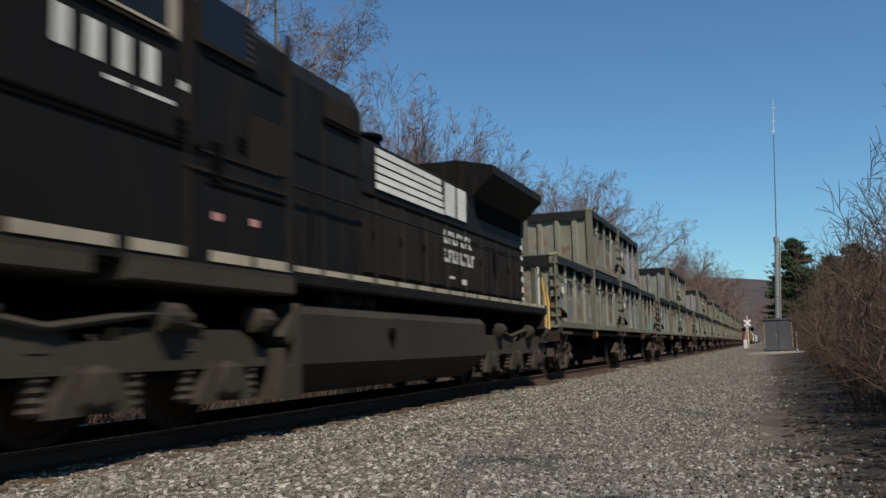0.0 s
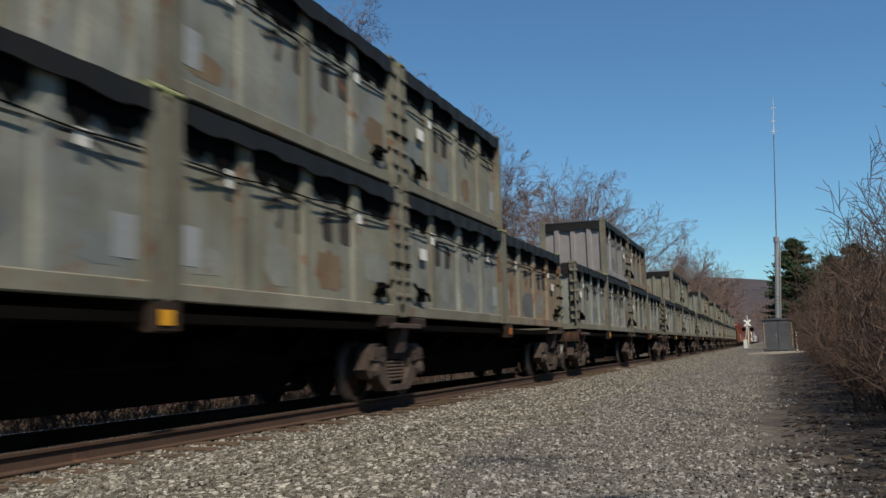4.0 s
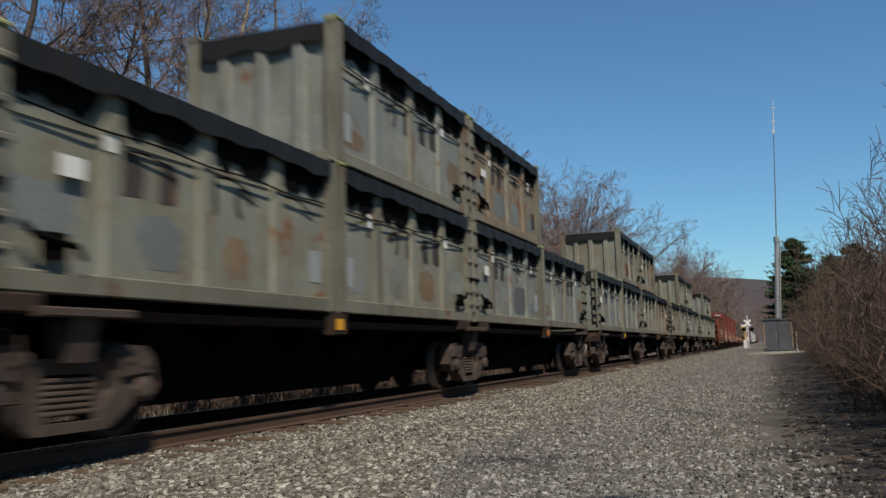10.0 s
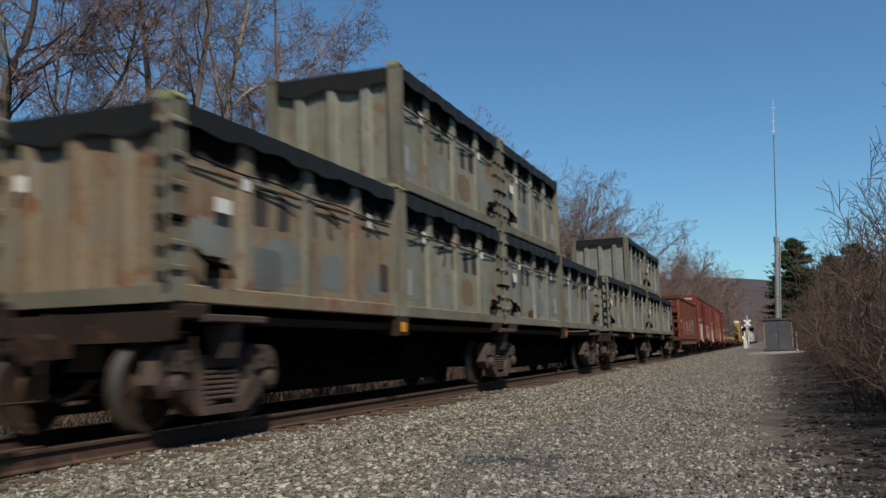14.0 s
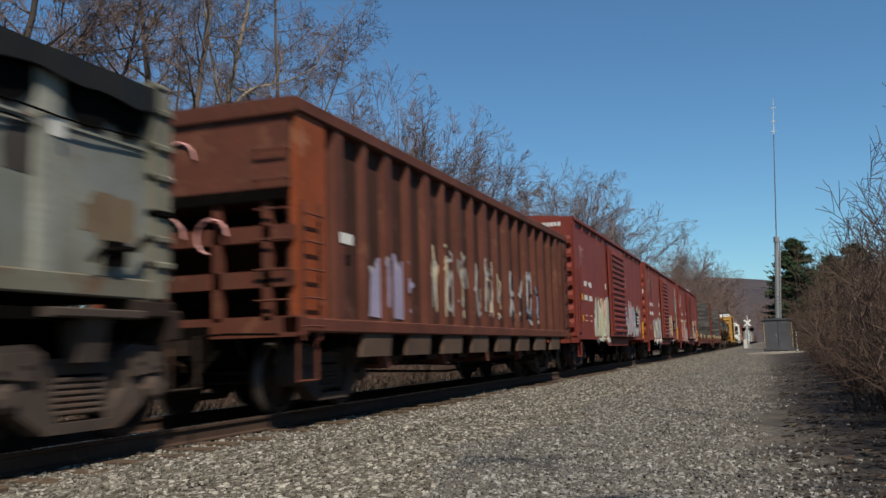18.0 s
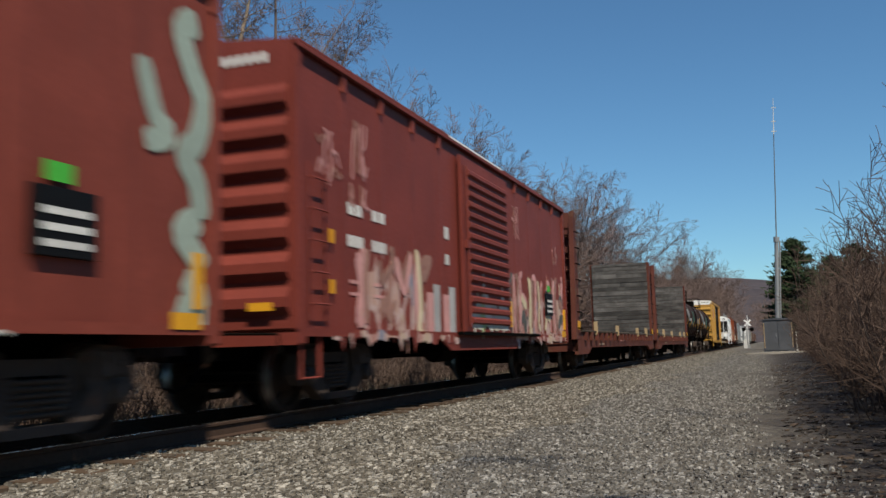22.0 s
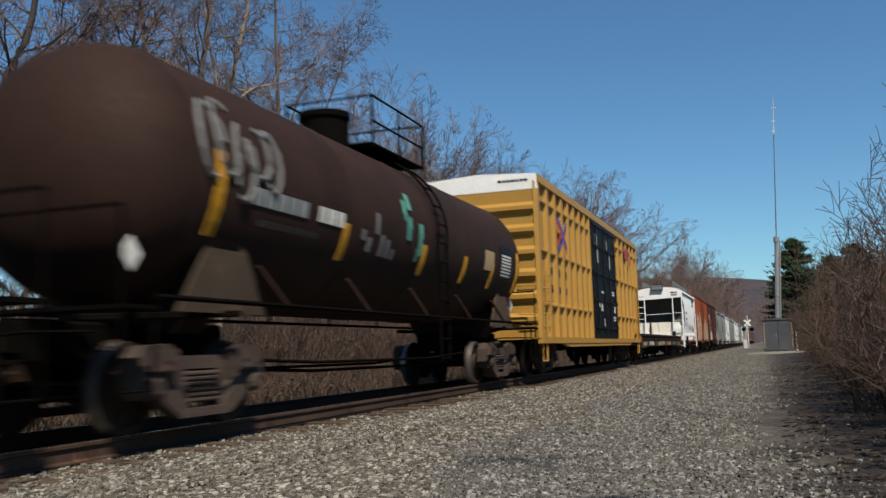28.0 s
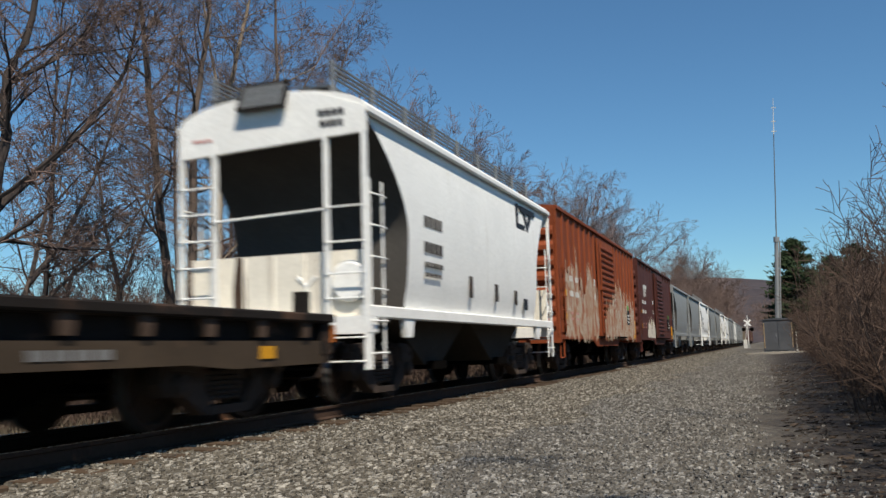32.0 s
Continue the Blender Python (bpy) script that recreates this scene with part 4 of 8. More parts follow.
def build_container(mat, label, seed, letters=True, lane=1):
    """Origin at the middle of the base; the hinge end is at -y."""
    g = random.Random(seed)
    box = thing("freight_container", label, "container", group="stacked freight containers")
    h = CL / 2
    body = Shape().box(-1.15, 1.15, -h + .07, h - .07, .04, CH - .06)
    part("body", body, mat, box)
    bay = CL / 4
    for side in (-1, 1):
        part("bottom_rail", Shape().cbox(min(side * 1.13, side * 1.215), max(side * 1.13, side * 1.215), -h + .1, h - .1, 0, .19, .015), mat if g.random() < .6 else POST, box)
        if side != lane:
            continue
        part("top_rail", Shape().box(min(side * 1.14, side * 1.165), max(side * 1.14, side * 1.165), -h + .15, h - .15, CH - .62, CH - .595), mat, box)
        for i in range(1, 4):
            y = -h + bay * i + g.uniform(-.03, .03)
            rib = Shape().prism([(side * 1.145, y - .15), (side * 1.205, y - .1), (side * 1.205, y + .1), (side * 1.145, y + .15)], .17, CH - .2, "z")
            part("side_rib", rib, POST if g.random() < .25 else mat, box)
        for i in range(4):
            # ragged black sheet between two ribs: torn lining with the rim's shadow put in
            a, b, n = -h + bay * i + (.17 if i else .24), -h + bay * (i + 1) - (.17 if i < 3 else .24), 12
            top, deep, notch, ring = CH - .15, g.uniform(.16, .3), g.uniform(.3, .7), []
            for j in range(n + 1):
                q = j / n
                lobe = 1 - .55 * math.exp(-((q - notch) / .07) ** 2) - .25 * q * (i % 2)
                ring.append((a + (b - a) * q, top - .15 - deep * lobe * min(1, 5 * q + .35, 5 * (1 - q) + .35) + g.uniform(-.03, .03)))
            part("cover_lining", Shape().prism([(a, top)] + ring + [(b, top)], min(side * 1.168, side * 1.176), max(side * 1.168, side * 1.176), "x"), LINING_SHADE, box, "ragged black lining with the cover's shade put in")
        for i, (za, zb) in enumerate(((.5, .95), (.3, .85), (.28, .8), (.3, .6))):
            if g.random() < .7:
                c, wid = -h + bay * (i + .5) + g.uniform(-.12, .12), g.uniform(.28, .5)
                ring = []
                for j in range(22):
                    t, q = 6.283 * j / 22, g.uniform(.68, 1.08)
                    ring.append((c + wid * max(-1, min(1, 1.2 * q * math.cos(t))), (za + zb) / 2 + (zb - za) / 2 * max(-1, min(1, 1.2 * q * math.sin(t)))))
                part("repaint_patch", Shape().prism(ring, min(side * 1.15, side * 1.1525), max(side * 1.15, side * 1.1525), "x"), (PATCH_BLUE, PATCH_BLUE, EPIC_B, PATCH_TAN)[g.randrange(4)], box)
    for y in (-h, h):
        d = math.copysign(1, y)
        for i in range(3):
            x = -.62 + i * .62
            rib = Shape().prism([(x - .12, y - d * .07), (x - .07, y + d * .0), (x + .07, y + d * .0), (x + .12, y - d * .07)], .17, CH - .3, "z")
            part("end_rib", rib, mat, box)
        part("end_rail", Shape().box(-1.06, 1.06, min(y, y - d * .1), max(y, y - d * .1), 0, .17), POST, box)
    for x in (-1, 1):
        for y in (-1, 1):
            cx, cy = x * 1.15, y * (h - .1)
            p = part("corner_post", Shape().cbox(cx - .1, cx + .1, cy - .1, cy + .1, 0, CH, .015), POST, box, "olive rust-streaked corner post")
            part("corner_casting", Shape().cbox(cx - .115, cx + .115, cy - .115, cy + .115, CH - .01, CH + .07, .03), CASTING if g.random() < .4 else POST, p)
    # black cover: a slack sheet over the top with flaps that hang over the rim in waves
    ring = []
    n = 22
    for side in (1, -1):
        for i in range(n + 1):
            y = side * (-h + .2 + (CL - .4) * i / n)
            low = CH - .24 - .025 * math.sin(i * 1.9 + seed) - .02 * math.sin(i * .7)
            ring.append((side * (1.275 + .012 * math.sin(i * 2.3 + seed)), y, low, side, 0))
        ring.append((side * 1.03, side * (h - .21), CH - .3, side * .7, side * .7))
        for i in range(11):
            x = side * (1.02 - .204 * i)
            ring.append((x, side * (h + .015), CH - .32 - .05 * math.sin(i * 1.3 + seed), 0, side))
        ring.append((-side * 1.03, side * (h - .21), CH - .3, -side * .7, side * .7))
    vs, k = [], len(ring)
    for x, y, low, nx, ny in ring:
        vs += [(x - nx * .03, y - ny * .03, low), (x, y, low), (x, y, CH - .02), (x - nx * .2, y - ny * .2, CH + .025)]
    fs = [(4 * i + q, 4 * ((i + 1) % k) + q, 4 * ((i + 1) % k) + q + 1, 4 * i + q + 1) for i in range(k) for q in range(3)]
    fs.append(tuple(4 * i + 3 for i in range(k)))
    cov = Shape().add(vs, fs)
    part("cover", cov, TARP, box, "black rubber cover with wavy flaps")
    for z, sag in ((CH - .52, .07),):
        pts = [(lane * 1.222, -h + .3 + (CL - .6) * i / 14, z - .03 * i / 14 * 3 - sag * .5 * math.sin(i * .675) ** 2) for i in range(15)]
        part("tie_cable", Shape().tube(pts, .011, 4, caps=False), UNDER, box, "dark slack tie cable")
    for a in (-h + 1.55, -h + 2.95, -h + 4.35):
        wid = g.uniform(.9, 1.1)
        pts = [(lane * (1.17 + .03 * math.sin(q * .524)), a + wid * q / 6, CH - .7 + .09 * math.sin(q * .524) - .02 * q) for q in range(7)]
        part("tie_cable", Shape().tube(pts, .012, 4, caps=False), UNDER, box, "dark slack tie cable")
    # hinge gear on the two posts at the hinge end
    for side in (lane,):
        for z in (.3, .55, .8, 1.15, 1.45, 1.8):
            hg = Shape().cbox(side * 1.18 - .1, side * 1.18 + .1, -h - .06, -h + .2, z, z + .07, .015)
            part("hinge", hg, POST if z != .8 else UNDER, box)
        part("hinge_bar", Shape().tube([(side * 1.22, -h - .05, .2), (side * 1.22, -h - .05, CH - .05)], .028, 6), POST, box)
        lv = Shape().tube([(side * 1.26, -h + .35, .55), (side * 1.28, -h + .5, .45), (side * 1.28, -h + .95, .4), (side * 1.26, -h + 1.05, .3)], .03, 6)
        lv.box(side * 1.24 - .03, side * 1.24 + .03, -h + .6, -h + .85, .28, .5)
        part("door_lever", lv, UNDER, box, "dark lever gear")
    # plain blocks where the lettering stood
    if letters:
        for side in (lane,):
            for i, (y, w) in enumerate(((-h + 1.62, .36), (-h + 2.2, .3), (-h + 3.06, .16), (-h + 3.55, .34))):
                x = side * 1.1515
                a, b = min(x, x + side * .003), max(x, x + side * .003)
                if i == 3:
                    ring = [(y + w / 2 + w * .39 * math.cos(q * .4488), 1.17 + .17 * math.sin(q * .4488)) for q in range(11)]
                    blk = ribbon(b if side > 0 else a + .003, ring, .09, .003)
                    part("emblem_block", blk, FADED, box)
                else:
                    part("emblem_block", Shape().prism([(y, .96), (y + w * .9, .98), (y + w, 1.2), (y + w * .8, 1.38), (y + .02, 1.39)], a, b, "x"), FADED, box)
    for y, z, w in ((-h + 1.35, 1.32, .14), (h - 1.15, 1.3, .12), (-h + .8, 1.0, .3)):
        if g.random() < .85:
            part("reflector_plate", Shape().box(lane * 1.211 - .004, lane * 1.211 + .004, y, y + w, z, z + .16 + .05 * g.random()), WHITE, box, "white plate")
    part("data_panel", Shape().box(lane * 1.152 - .0035, lane * 1.152 + .0035, h - .62, h - .3, .38, .8), HOP_GREY if g.random() < .5 else FADED, box)
    part("end_plate", Shape().box(-.75, -.6, -h - .012, -h - .004, 1.25, 1.42), WHITE, box, "white plate")
    return box


def build_well_car():
    """Two platforms on three trucks; two containers stand on each platform."""
    car = thing("articulated_flatcar", "dark rusty articulated flatcar on three trucks", "flatcar", group="container flatcars")
    for a, b in ((-.35, 11.55), (12.05, 23.95)):
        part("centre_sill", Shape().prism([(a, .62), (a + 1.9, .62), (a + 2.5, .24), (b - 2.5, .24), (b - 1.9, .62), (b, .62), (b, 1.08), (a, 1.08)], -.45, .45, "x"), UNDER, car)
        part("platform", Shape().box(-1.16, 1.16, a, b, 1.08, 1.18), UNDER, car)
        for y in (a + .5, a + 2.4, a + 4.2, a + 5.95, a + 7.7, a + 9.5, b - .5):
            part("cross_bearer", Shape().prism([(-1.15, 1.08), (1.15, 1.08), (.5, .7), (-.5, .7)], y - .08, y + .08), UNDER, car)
        for y in (a + .4, b - .4):
            for side in (-1, 1):
                part("corner_bracket", Shape().cbox(side * 1.08 - .12, side * 1.08 + .16, y - .28, y + .28, 1.12, 1.285, .02), TRUCK, car, "rusty corner bracket")
        for side in (-1, 1):
            part("pedestal", Shape().prism([(side * .75, 1.1), (side * 1.2, .98), (side * 1.27, 1.0), (side * 1.27, 1.28), (side * .75, 1.28)], a + 5.8, a + 6.2), TRUCK, car)
            part("pedestal_plate", Shape().box(min(side * 1.272, side * 1.285), max(side * 1.272, side * 1.285), a + 5.88, a + 6.08, 1.05, 1.2), ORANGE if a > 6 else AMBER, car, "small painted bracket plate")
            part("brake_pipe", Shape().tube([(side * .62, a + .9, .74), (side * .7, a + 3, .6), (side * .66, a + 6, .66), (side * .62, b - .8, .74)], .03, 5), UNDER, car)
    part("brake_cylinder", Shape().lathe([(6.6, 0), (6.65, .17), (7.5, .17), (7.55, 0)], 12, "y", (.7, 0, .78)), UNDER, car)
    # steel shelves over the trucks, where the boxes meet
    for y in (.85, 11.8, 22.8):
        for side in (-1, 1):
            sh = Shape().cbox(*sorted((side * .9, side * 1.3)), y - .6, y + .55, 1.1, 1.18, .012)
            sh.prism([(side * 1.02, .72), (side * 1.16, .72), (side * 1.24, 1.1), (side * .95, 1.1)], y - .16, y + .16)
            part("truck_shelf", sh, FRAME_CAST, car, "dusty steel shelf over the truck")
    for y in (-.3, 23.85):
        part("end_beam", Shape().cbox(-1.25, 1.25, y - .06, y + .1, .9, 1.2, .02), TRUCK, car)
        for x in (-1.2, 1.2):
            part("end_step", Shape().tube([(x, y, .95), (x, y, .42), (x, y + .45, .42), (x, y + .45, .95)], .02, 5), TRUCK, car)
    part("articulation_joint", Shape().cbox(-.3, .3, 11.5, 12.1, .7, 1.0, .06), UNDER, car)
    for y in (.85, 11.8, 22.8):
        truck(car, y)
    couplers(car, 23.6)
    return car


# ---------------- box cars ----------------
def build_boxcar(label, length, top, mat, seed, door=(6.1, 9.2), ribs=13, notches=True, end_ribs=7, roof_mat=None, width=1.52, door_mat=None, sill=.85, name="boxcar"):
    car = thing(name, label, "boxcar")
    eave = top - .12
    w = width
    body = Shape().box(-w + .05, w - .05, .12, length - .12, 1.05, eave - .02)
    part("body", body, mat, car)
    # thin side sheets carry the posts; a lower sill hangs under them
    for side in (-1, 1):
        def X(a):
            return side * a
        s = Shape().prism([(X(w - .03), 1.05), (X(w), 1.05), (X(w), sill + .1), (X(w - .03), sill + .1)], 0.02, length - .02)
        part("side_sill", s, mat, car)
        part("door_sill", Shape().prism([(door[0] - 1.2, sill + .1), (door[0] - .6, sill - .12), (door[1] + .6, sill - .12), (door[1] + 1.2, sill + .1)], min(X(w - .03), X(w)), max(X(w - .03), X(w)), "x"), mat, car)
        for i in range(ribs):
            y = .1 + (length - .2) * i / (ribs - 1)
            if door[0] - .15 < y < door[1] + .15:
                continue
            d = .045 if not notches else .006
            if notches:
                part("eave_gusset", Shape().prism([(X(w - .05), y - .05), (X(w + .01), y - .035), (X(w + .01), y + .035), (X(w - .05), y + .05)], eave - .3, eave - .06, "z"), mat, car)
            p = Shape().prism([(X(w - .05), y - .12), (X(w - .05 + d), y - .07), (X(w - .05 + d), y + .07), (X(w - .05), y + .12)], 1.02, eave - .05, "z")
            part("side_post", p, mat, car)
        part("top_rail", Shape().cbox(min(X(w - .04), X(w + .035)), max(X(w - .04), X(w + .035)), 0, length, eave - .07, eave - .0, .01), mat, car)
        dm = door_mat or mat
        dr = part("sliding_door", Shape().cbox(min(X(w), X(w + .06)), max(X(w), X(w + .06)), door[0], door[1], 1.06, eave - .22, .01), dm, car)
        nd = 15
        for i in range(nd):
            z = 1.2 + (eave - .22 - 1.35) * i / nd
            part("door_rib", Shape().prism([(X(w + .06), z), (X(w + .115), z + .035), (X(w + .115), z + .1), (X(w + .06), z + .15)], door[0] + .35, door[1] - .12), dm, dr)
        part("door_lock_bar", Shape().tube([(X(w + .1), door[0] + .2, 1.15), (X(w + .1), door[0] + .2, eave - .4)], .025, 6).box(min(X(w + .06), X(w + .13)), max(X(w + .06), X(w + .13)), door[0] + .1, door[0] + .3, 2.6, 2.75), dm, dr)
        part("door_track", Shape().box(min(X(w), X(w + .11)), max(X(w), X(w + .11)), door[0] - .3, door[1] + 2.4, 1.0, 1.06), UNDER, car)
        ladder(car, X(w), .3, .72, 1.15, 3.1, mat, 5)
        part("stirrup_step", Shape().tube([(X(w - .05), .15, sill + .2), (X(w - .05), .15, .45), (X(w - .05), .62, .45), (X(w - .05), .62, sill + .2)], .025, 5), mat, car)
        for y in (door[1] + .22, length - .42):
            part("reflector_strip", Shape().box(min(X(w - .04), X(w + .012)), max(X(w - .04), X(w + .012)), y, y + .11, 1.2, 1.75), AMBER, car, "yellow reflector strip")
        for z in (1.5, 2.15):
            part("reflector_plate", Shape().box(min(X(w - .03), X(w + .01)), max(X(w - .03), X(w + .01)), .9, .96, z, z + .18), AMBER, car)
    for y, d in ((0, -1), (length, 1)):
        e = part("end_wall", Shape().box(-w, w, min(y, y - d * .12), max(y, y - d * .12), 1.0, eave), mat, car)
        for i in range(end_ribs):
            z = 1.2 + (eave - 1.65) * i / end_ribs
            r = Shape().prism([(y, z), (y + d * .085, z + .1), (y + d * .085, z + .22), (y, z + .34)], -w + .1, w - .1, "x")
            part("end_rib", r, mat, e)
        end_ladder(car, w - .55, w - .12, y, 1.2, 3.2, mat, 5, d)
        part("end_sill", Shape().cbox(-w, w, min(y, y - d * .2), max(y, y - d * .2), sill, 1.05, .02), mat, car)
        part("end_reflector", Shape().box(w - .62, w - .3, min(y, y + d * .1), max(y, y + d * .1), 1.26, 1.36), AMBER, e)
    end_bars(car, -.005, .35, 1.15, eave - .22, eave - .1, WHITE, 7)
    part("roof", Shape().prism([(-w - .03, eave), (w + .03, eave), (w + .03, eave + .03), (0, top + .05), (-w - .03, eave + .03)], 0, length), roof_mat or mat, car)
    for i in range(10):
        y = .6 + (length - 1.2) * i / 9
        part("roof_rib", Shape().prism([(-w, eave + .025), (w, eave + .025), (w, eave + .06), (0, top + .085), (-w, eave + .06)], y - .05, y + .05), roof_mat or mat, car)
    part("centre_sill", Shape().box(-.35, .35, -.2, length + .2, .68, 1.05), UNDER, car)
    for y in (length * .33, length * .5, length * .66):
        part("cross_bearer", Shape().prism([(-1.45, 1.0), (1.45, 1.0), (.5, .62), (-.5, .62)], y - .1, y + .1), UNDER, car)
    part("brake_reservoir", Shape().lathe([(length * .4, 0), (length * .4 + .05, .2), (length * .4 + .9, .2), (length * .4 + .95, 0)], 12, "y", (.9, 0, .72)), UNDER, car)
    pl = part("notice_panel", Shape().cbox(w - .05, w + .012, length - 2.5, length - 1.8, 1.55, 2.1, .003), DOOR_BLACK, car, "black notice panel")
    part("notice_square", Shape().box(w + .013, w + .018, length - 2.4, length - 2.1, 2.14, 2.3), G_LIME, pl, "green square")
    for z in (1.62, 1.75, 1.88):
        part("notice_line", Shape().box(w + .013, w + .018, length - 2.42, length - 1.88, z, z + .06), WHITE, pl)
    part("yellow_plate", Shape().box(w + .004, w + .012, length - .8, length - .35, 1.0, 1.16), AMBER, car, "yellow plate")
    for y in (1.9, length - 1.9):
        truck(car, y)
    couplers(car, length)
    xs = w - .042 if notches else w + .002
    for y in (1.45, 2.25):
        bars(car, xs, y, y + .5, 2.58, 2.8, WHITE, 2, 1)
        bars(car, xs, y, y + .52, 2.14, 2.36, WHITE, 3, 1)
        bars(car, xs, y + .05, y + .4, 1.66, 1.73, G_PINK, 3, 1)
        bars(car, xs, y + .05, y + .4, 1.5, 1.56, G_PINK, 3, 1)
    bars(car, xs, 5.35, 5.62, 2.65, 2.95, WHITE, 1, 1)
    bars(car, xs, 5.35, 5.62, 2.2, 2.45, WHITE, 1, 1)
    return car


def build_yellow_boxcar():
    length, top, w = 18.3, 5.3, 1.52
    car = thing("tall_boxcar", "tall yellow boxcar with black double doors and white roof", "boxcar")
    part("body", Shape().box(-w + .1, w - .1, .1, length - .1, 1.0, 5.0), YELLOW, car)
    d0, d1 = 7.2, 11.95
    for side in (-1, 1):
        def X(a):
            return side * a
        def span(a, b):
            return min(X(a), X(b)), max(X(a), X(b))
        part("side_sill", Shape().box(*span(w - .12, w), 0, length, .84, 1.0).prism([(2.5, .84), (3.3, .74), (15.2, .74), (16, .84)], *span(w - .1, w - .02), "x"), YELLOW, car)
        part("top_rail", Shape().box(*span(w - .12, w + .02), 0, length, 4.9, 5.1), YELLOW, car)
        for y in [.1, 1.1, 2.03, 2.92, 3.76, 4.6, 5.45, 6.3, 7.08, 12.1, 13.15, 14.2, 15.25, 16.3, 17.25, 18.2]:
            part("side_post", Shape().prism([(X(w - .1), y - .13), (X(w + .0), y - .09), (X(w + .0), y + .09), (X(w - .1), y + .13)], .98, 4.92, "z"), YELLOW, car)
        for z in (1.8, 3.18, 4.45):
            for a, b in ((0.2, 7.05), (12.1, 18.1)):
                part("side_ledge", Shape().prism([(X(w - .1), z - .05), (X(w - .01), z), (X(w - .01), z + .05), (X(w - .1), z + .1)], a, b), YELLOW, car)
        for a, b in ((d0, (d0 + d1) / 2 - .02), ((d0 + d1) / 2 + .02, d1)):
            dr = part("sliding_door", Shape().cbox(*span(w - .1, w + .03), a, b, 1.02, 4.88, .01), DOOR_BLACK, car, "black door leaf")
            for z in (1.3, 2.2, 3.1, 4.0, 4.7):
                part("door_rib", Shape().cbox(*span(w + .03, w + .075), a + .05, b - .05, z, z + .09, .01), DOOR_BLACK, dr)
            for y in (a + .5, b - .5):
                part("lock_rod", Shape().tube([(X(w + .08), y, 1.1), (X(w + .08), y, 4.7)], .025, 6), DOOR_BLACK, dr)
        ladder(car, X(w), .25, .7, 1.1, 2.7, YELLOW, 5)
        ladder(car, X(w), length - .7, length - .25, 1.1, 3.2, YELLOW, 6)
        for y in (.2, length - .65):
            part("stirrup_step", Shape().tube([(X(w - .05), y, .85), (X(w - .05), y, .4), (X(w - .05), y + .45, .4), (X(w - .05), y + .45, .85)], .025, 5), YELLOW, car)
    for y, d in ((0, -1), (length, 1)):
        e = part("end_wall", Shape().box(-w + .02, w - .02, min(y, y - d * .1), max(y, y - d * .1), .95, 4.75), YELLOW, car)
        for i in range(6):
            z = 1.3 + i * .56
            part("end_rib", Shape().prism([(y, z), (y + d * .1, z + .1), (y + d * .1, z + .2), (y, z + .3)], -w + .12, w - .1, "x"), YELLOW, e)
        part("end_cap", Shape().box(-w, w, min(y + d * .01, y - d * .12), max(y + d * .01, y - d * .12), 4.72, 5.1), ROOF_WHITE, car, "white roof end panel")
        end_bars(car, -.012, .5, 1.3, 4.93, 4.99, G_DARK, 7)
        end_ladder(car, w - .55, w - .1, y, 1.1, 2.8, YELLOW, 5, d)
    part("roof", Shape().prism([(-w + .04, 5.06), (w - .04, 5.06), (w - .04, 5.11), (0, 5.2), (-w + .04, 5.11)], 0, length), ROOF_WHITE, car, "white roof")
    part("centre_sill", Shape().box(-.35, .35, -.2, length + .2, .62, 1.0), UNDER, car)
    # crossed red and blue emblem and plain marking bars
    part("emblem", Shape().stroke(w + .004, [(2.2, 3.5), (2.6, 3.8), (3.0, 3.84), (3.35, 4.1)], .15).stroke(w + .004, [(2.2, 4.15), (2.7, 3.88), (3.3, 3.4)], .12), G_RED, car, "red crossed arrow emblem")
    part("emblem", Shape().stroke(w + .008, [(2.2, 4.28), (2.7, 4.02), (3.35, 3.52)], .1).stroke(w + .008, [(2.25, 3.36), (2.8, 3.66), (3.35, 4.24)], .1), EMBLEM_BLUE, car, "blue crossed arrow emblem")
    part("emblem", Shape().stroke(w + .006, [(14.3, 4.55), (16.0, 4.55)], .13).stroke(w + .006, [(14.7, 4.35), (15.1, 4.35)], .3).stroke(w + .006, [(15.5, 4.3), (16.0, 4.1)], .26), G_RED, car, "faded red emblem strokes")
    for words, y in (("RAIL", 12.3), ("CAR", 13.38), ("POOL", 14.38), ("ING", 15.5), ("EXP", 16.5)):
        lettering(car, words, w - .093, y, 3.42, .42, DOOR_BLACK)
    for y in (1.25, 2.18, 3.05):
        bars(car, w - .094, y, y + .6, 2.62, 2.9, FADED, 2)
        bars(car, w - .094, y, y + .6, 2.16, 2.42, FADED, 2)
    for y in (12.1, 13.15, 14.2, 15.25):
        bars(car, w - .094, y + .25, y + .7, 2.3, 2.75, FADED, 2, 5)
    for y, z, r in ((7.7, 4.1, 4), (7.8, 3.5, 5), (10.0, 4.1, 4), (10.2, 3.45, 6), (8.6, 2.5, 1), (10.8, 2.5, 2), (11.0, 1.6, 2), (7.8, 2.0, 2)):
        bars(car, w + .034, y, y + .5, z, z + .09 * r, WHITE, 3, r)
    for y, z in ((8.5, 1.9), (9.0, 1.35), (11.2, 1.9)):
        part("placard", Shape().box(w + .034, w + .04, y, y + .3, z, z + .3), WHITE, car, "white placard")
    part("placard", Shape().box(w + .032, w + .04, 16.6, 17.2, 1.2, 1.4), AMBER, car, "yellow placard")
    for y in (2.2, length - 2.2):
        truck(car, y)
    couplers(car, length)
    return car


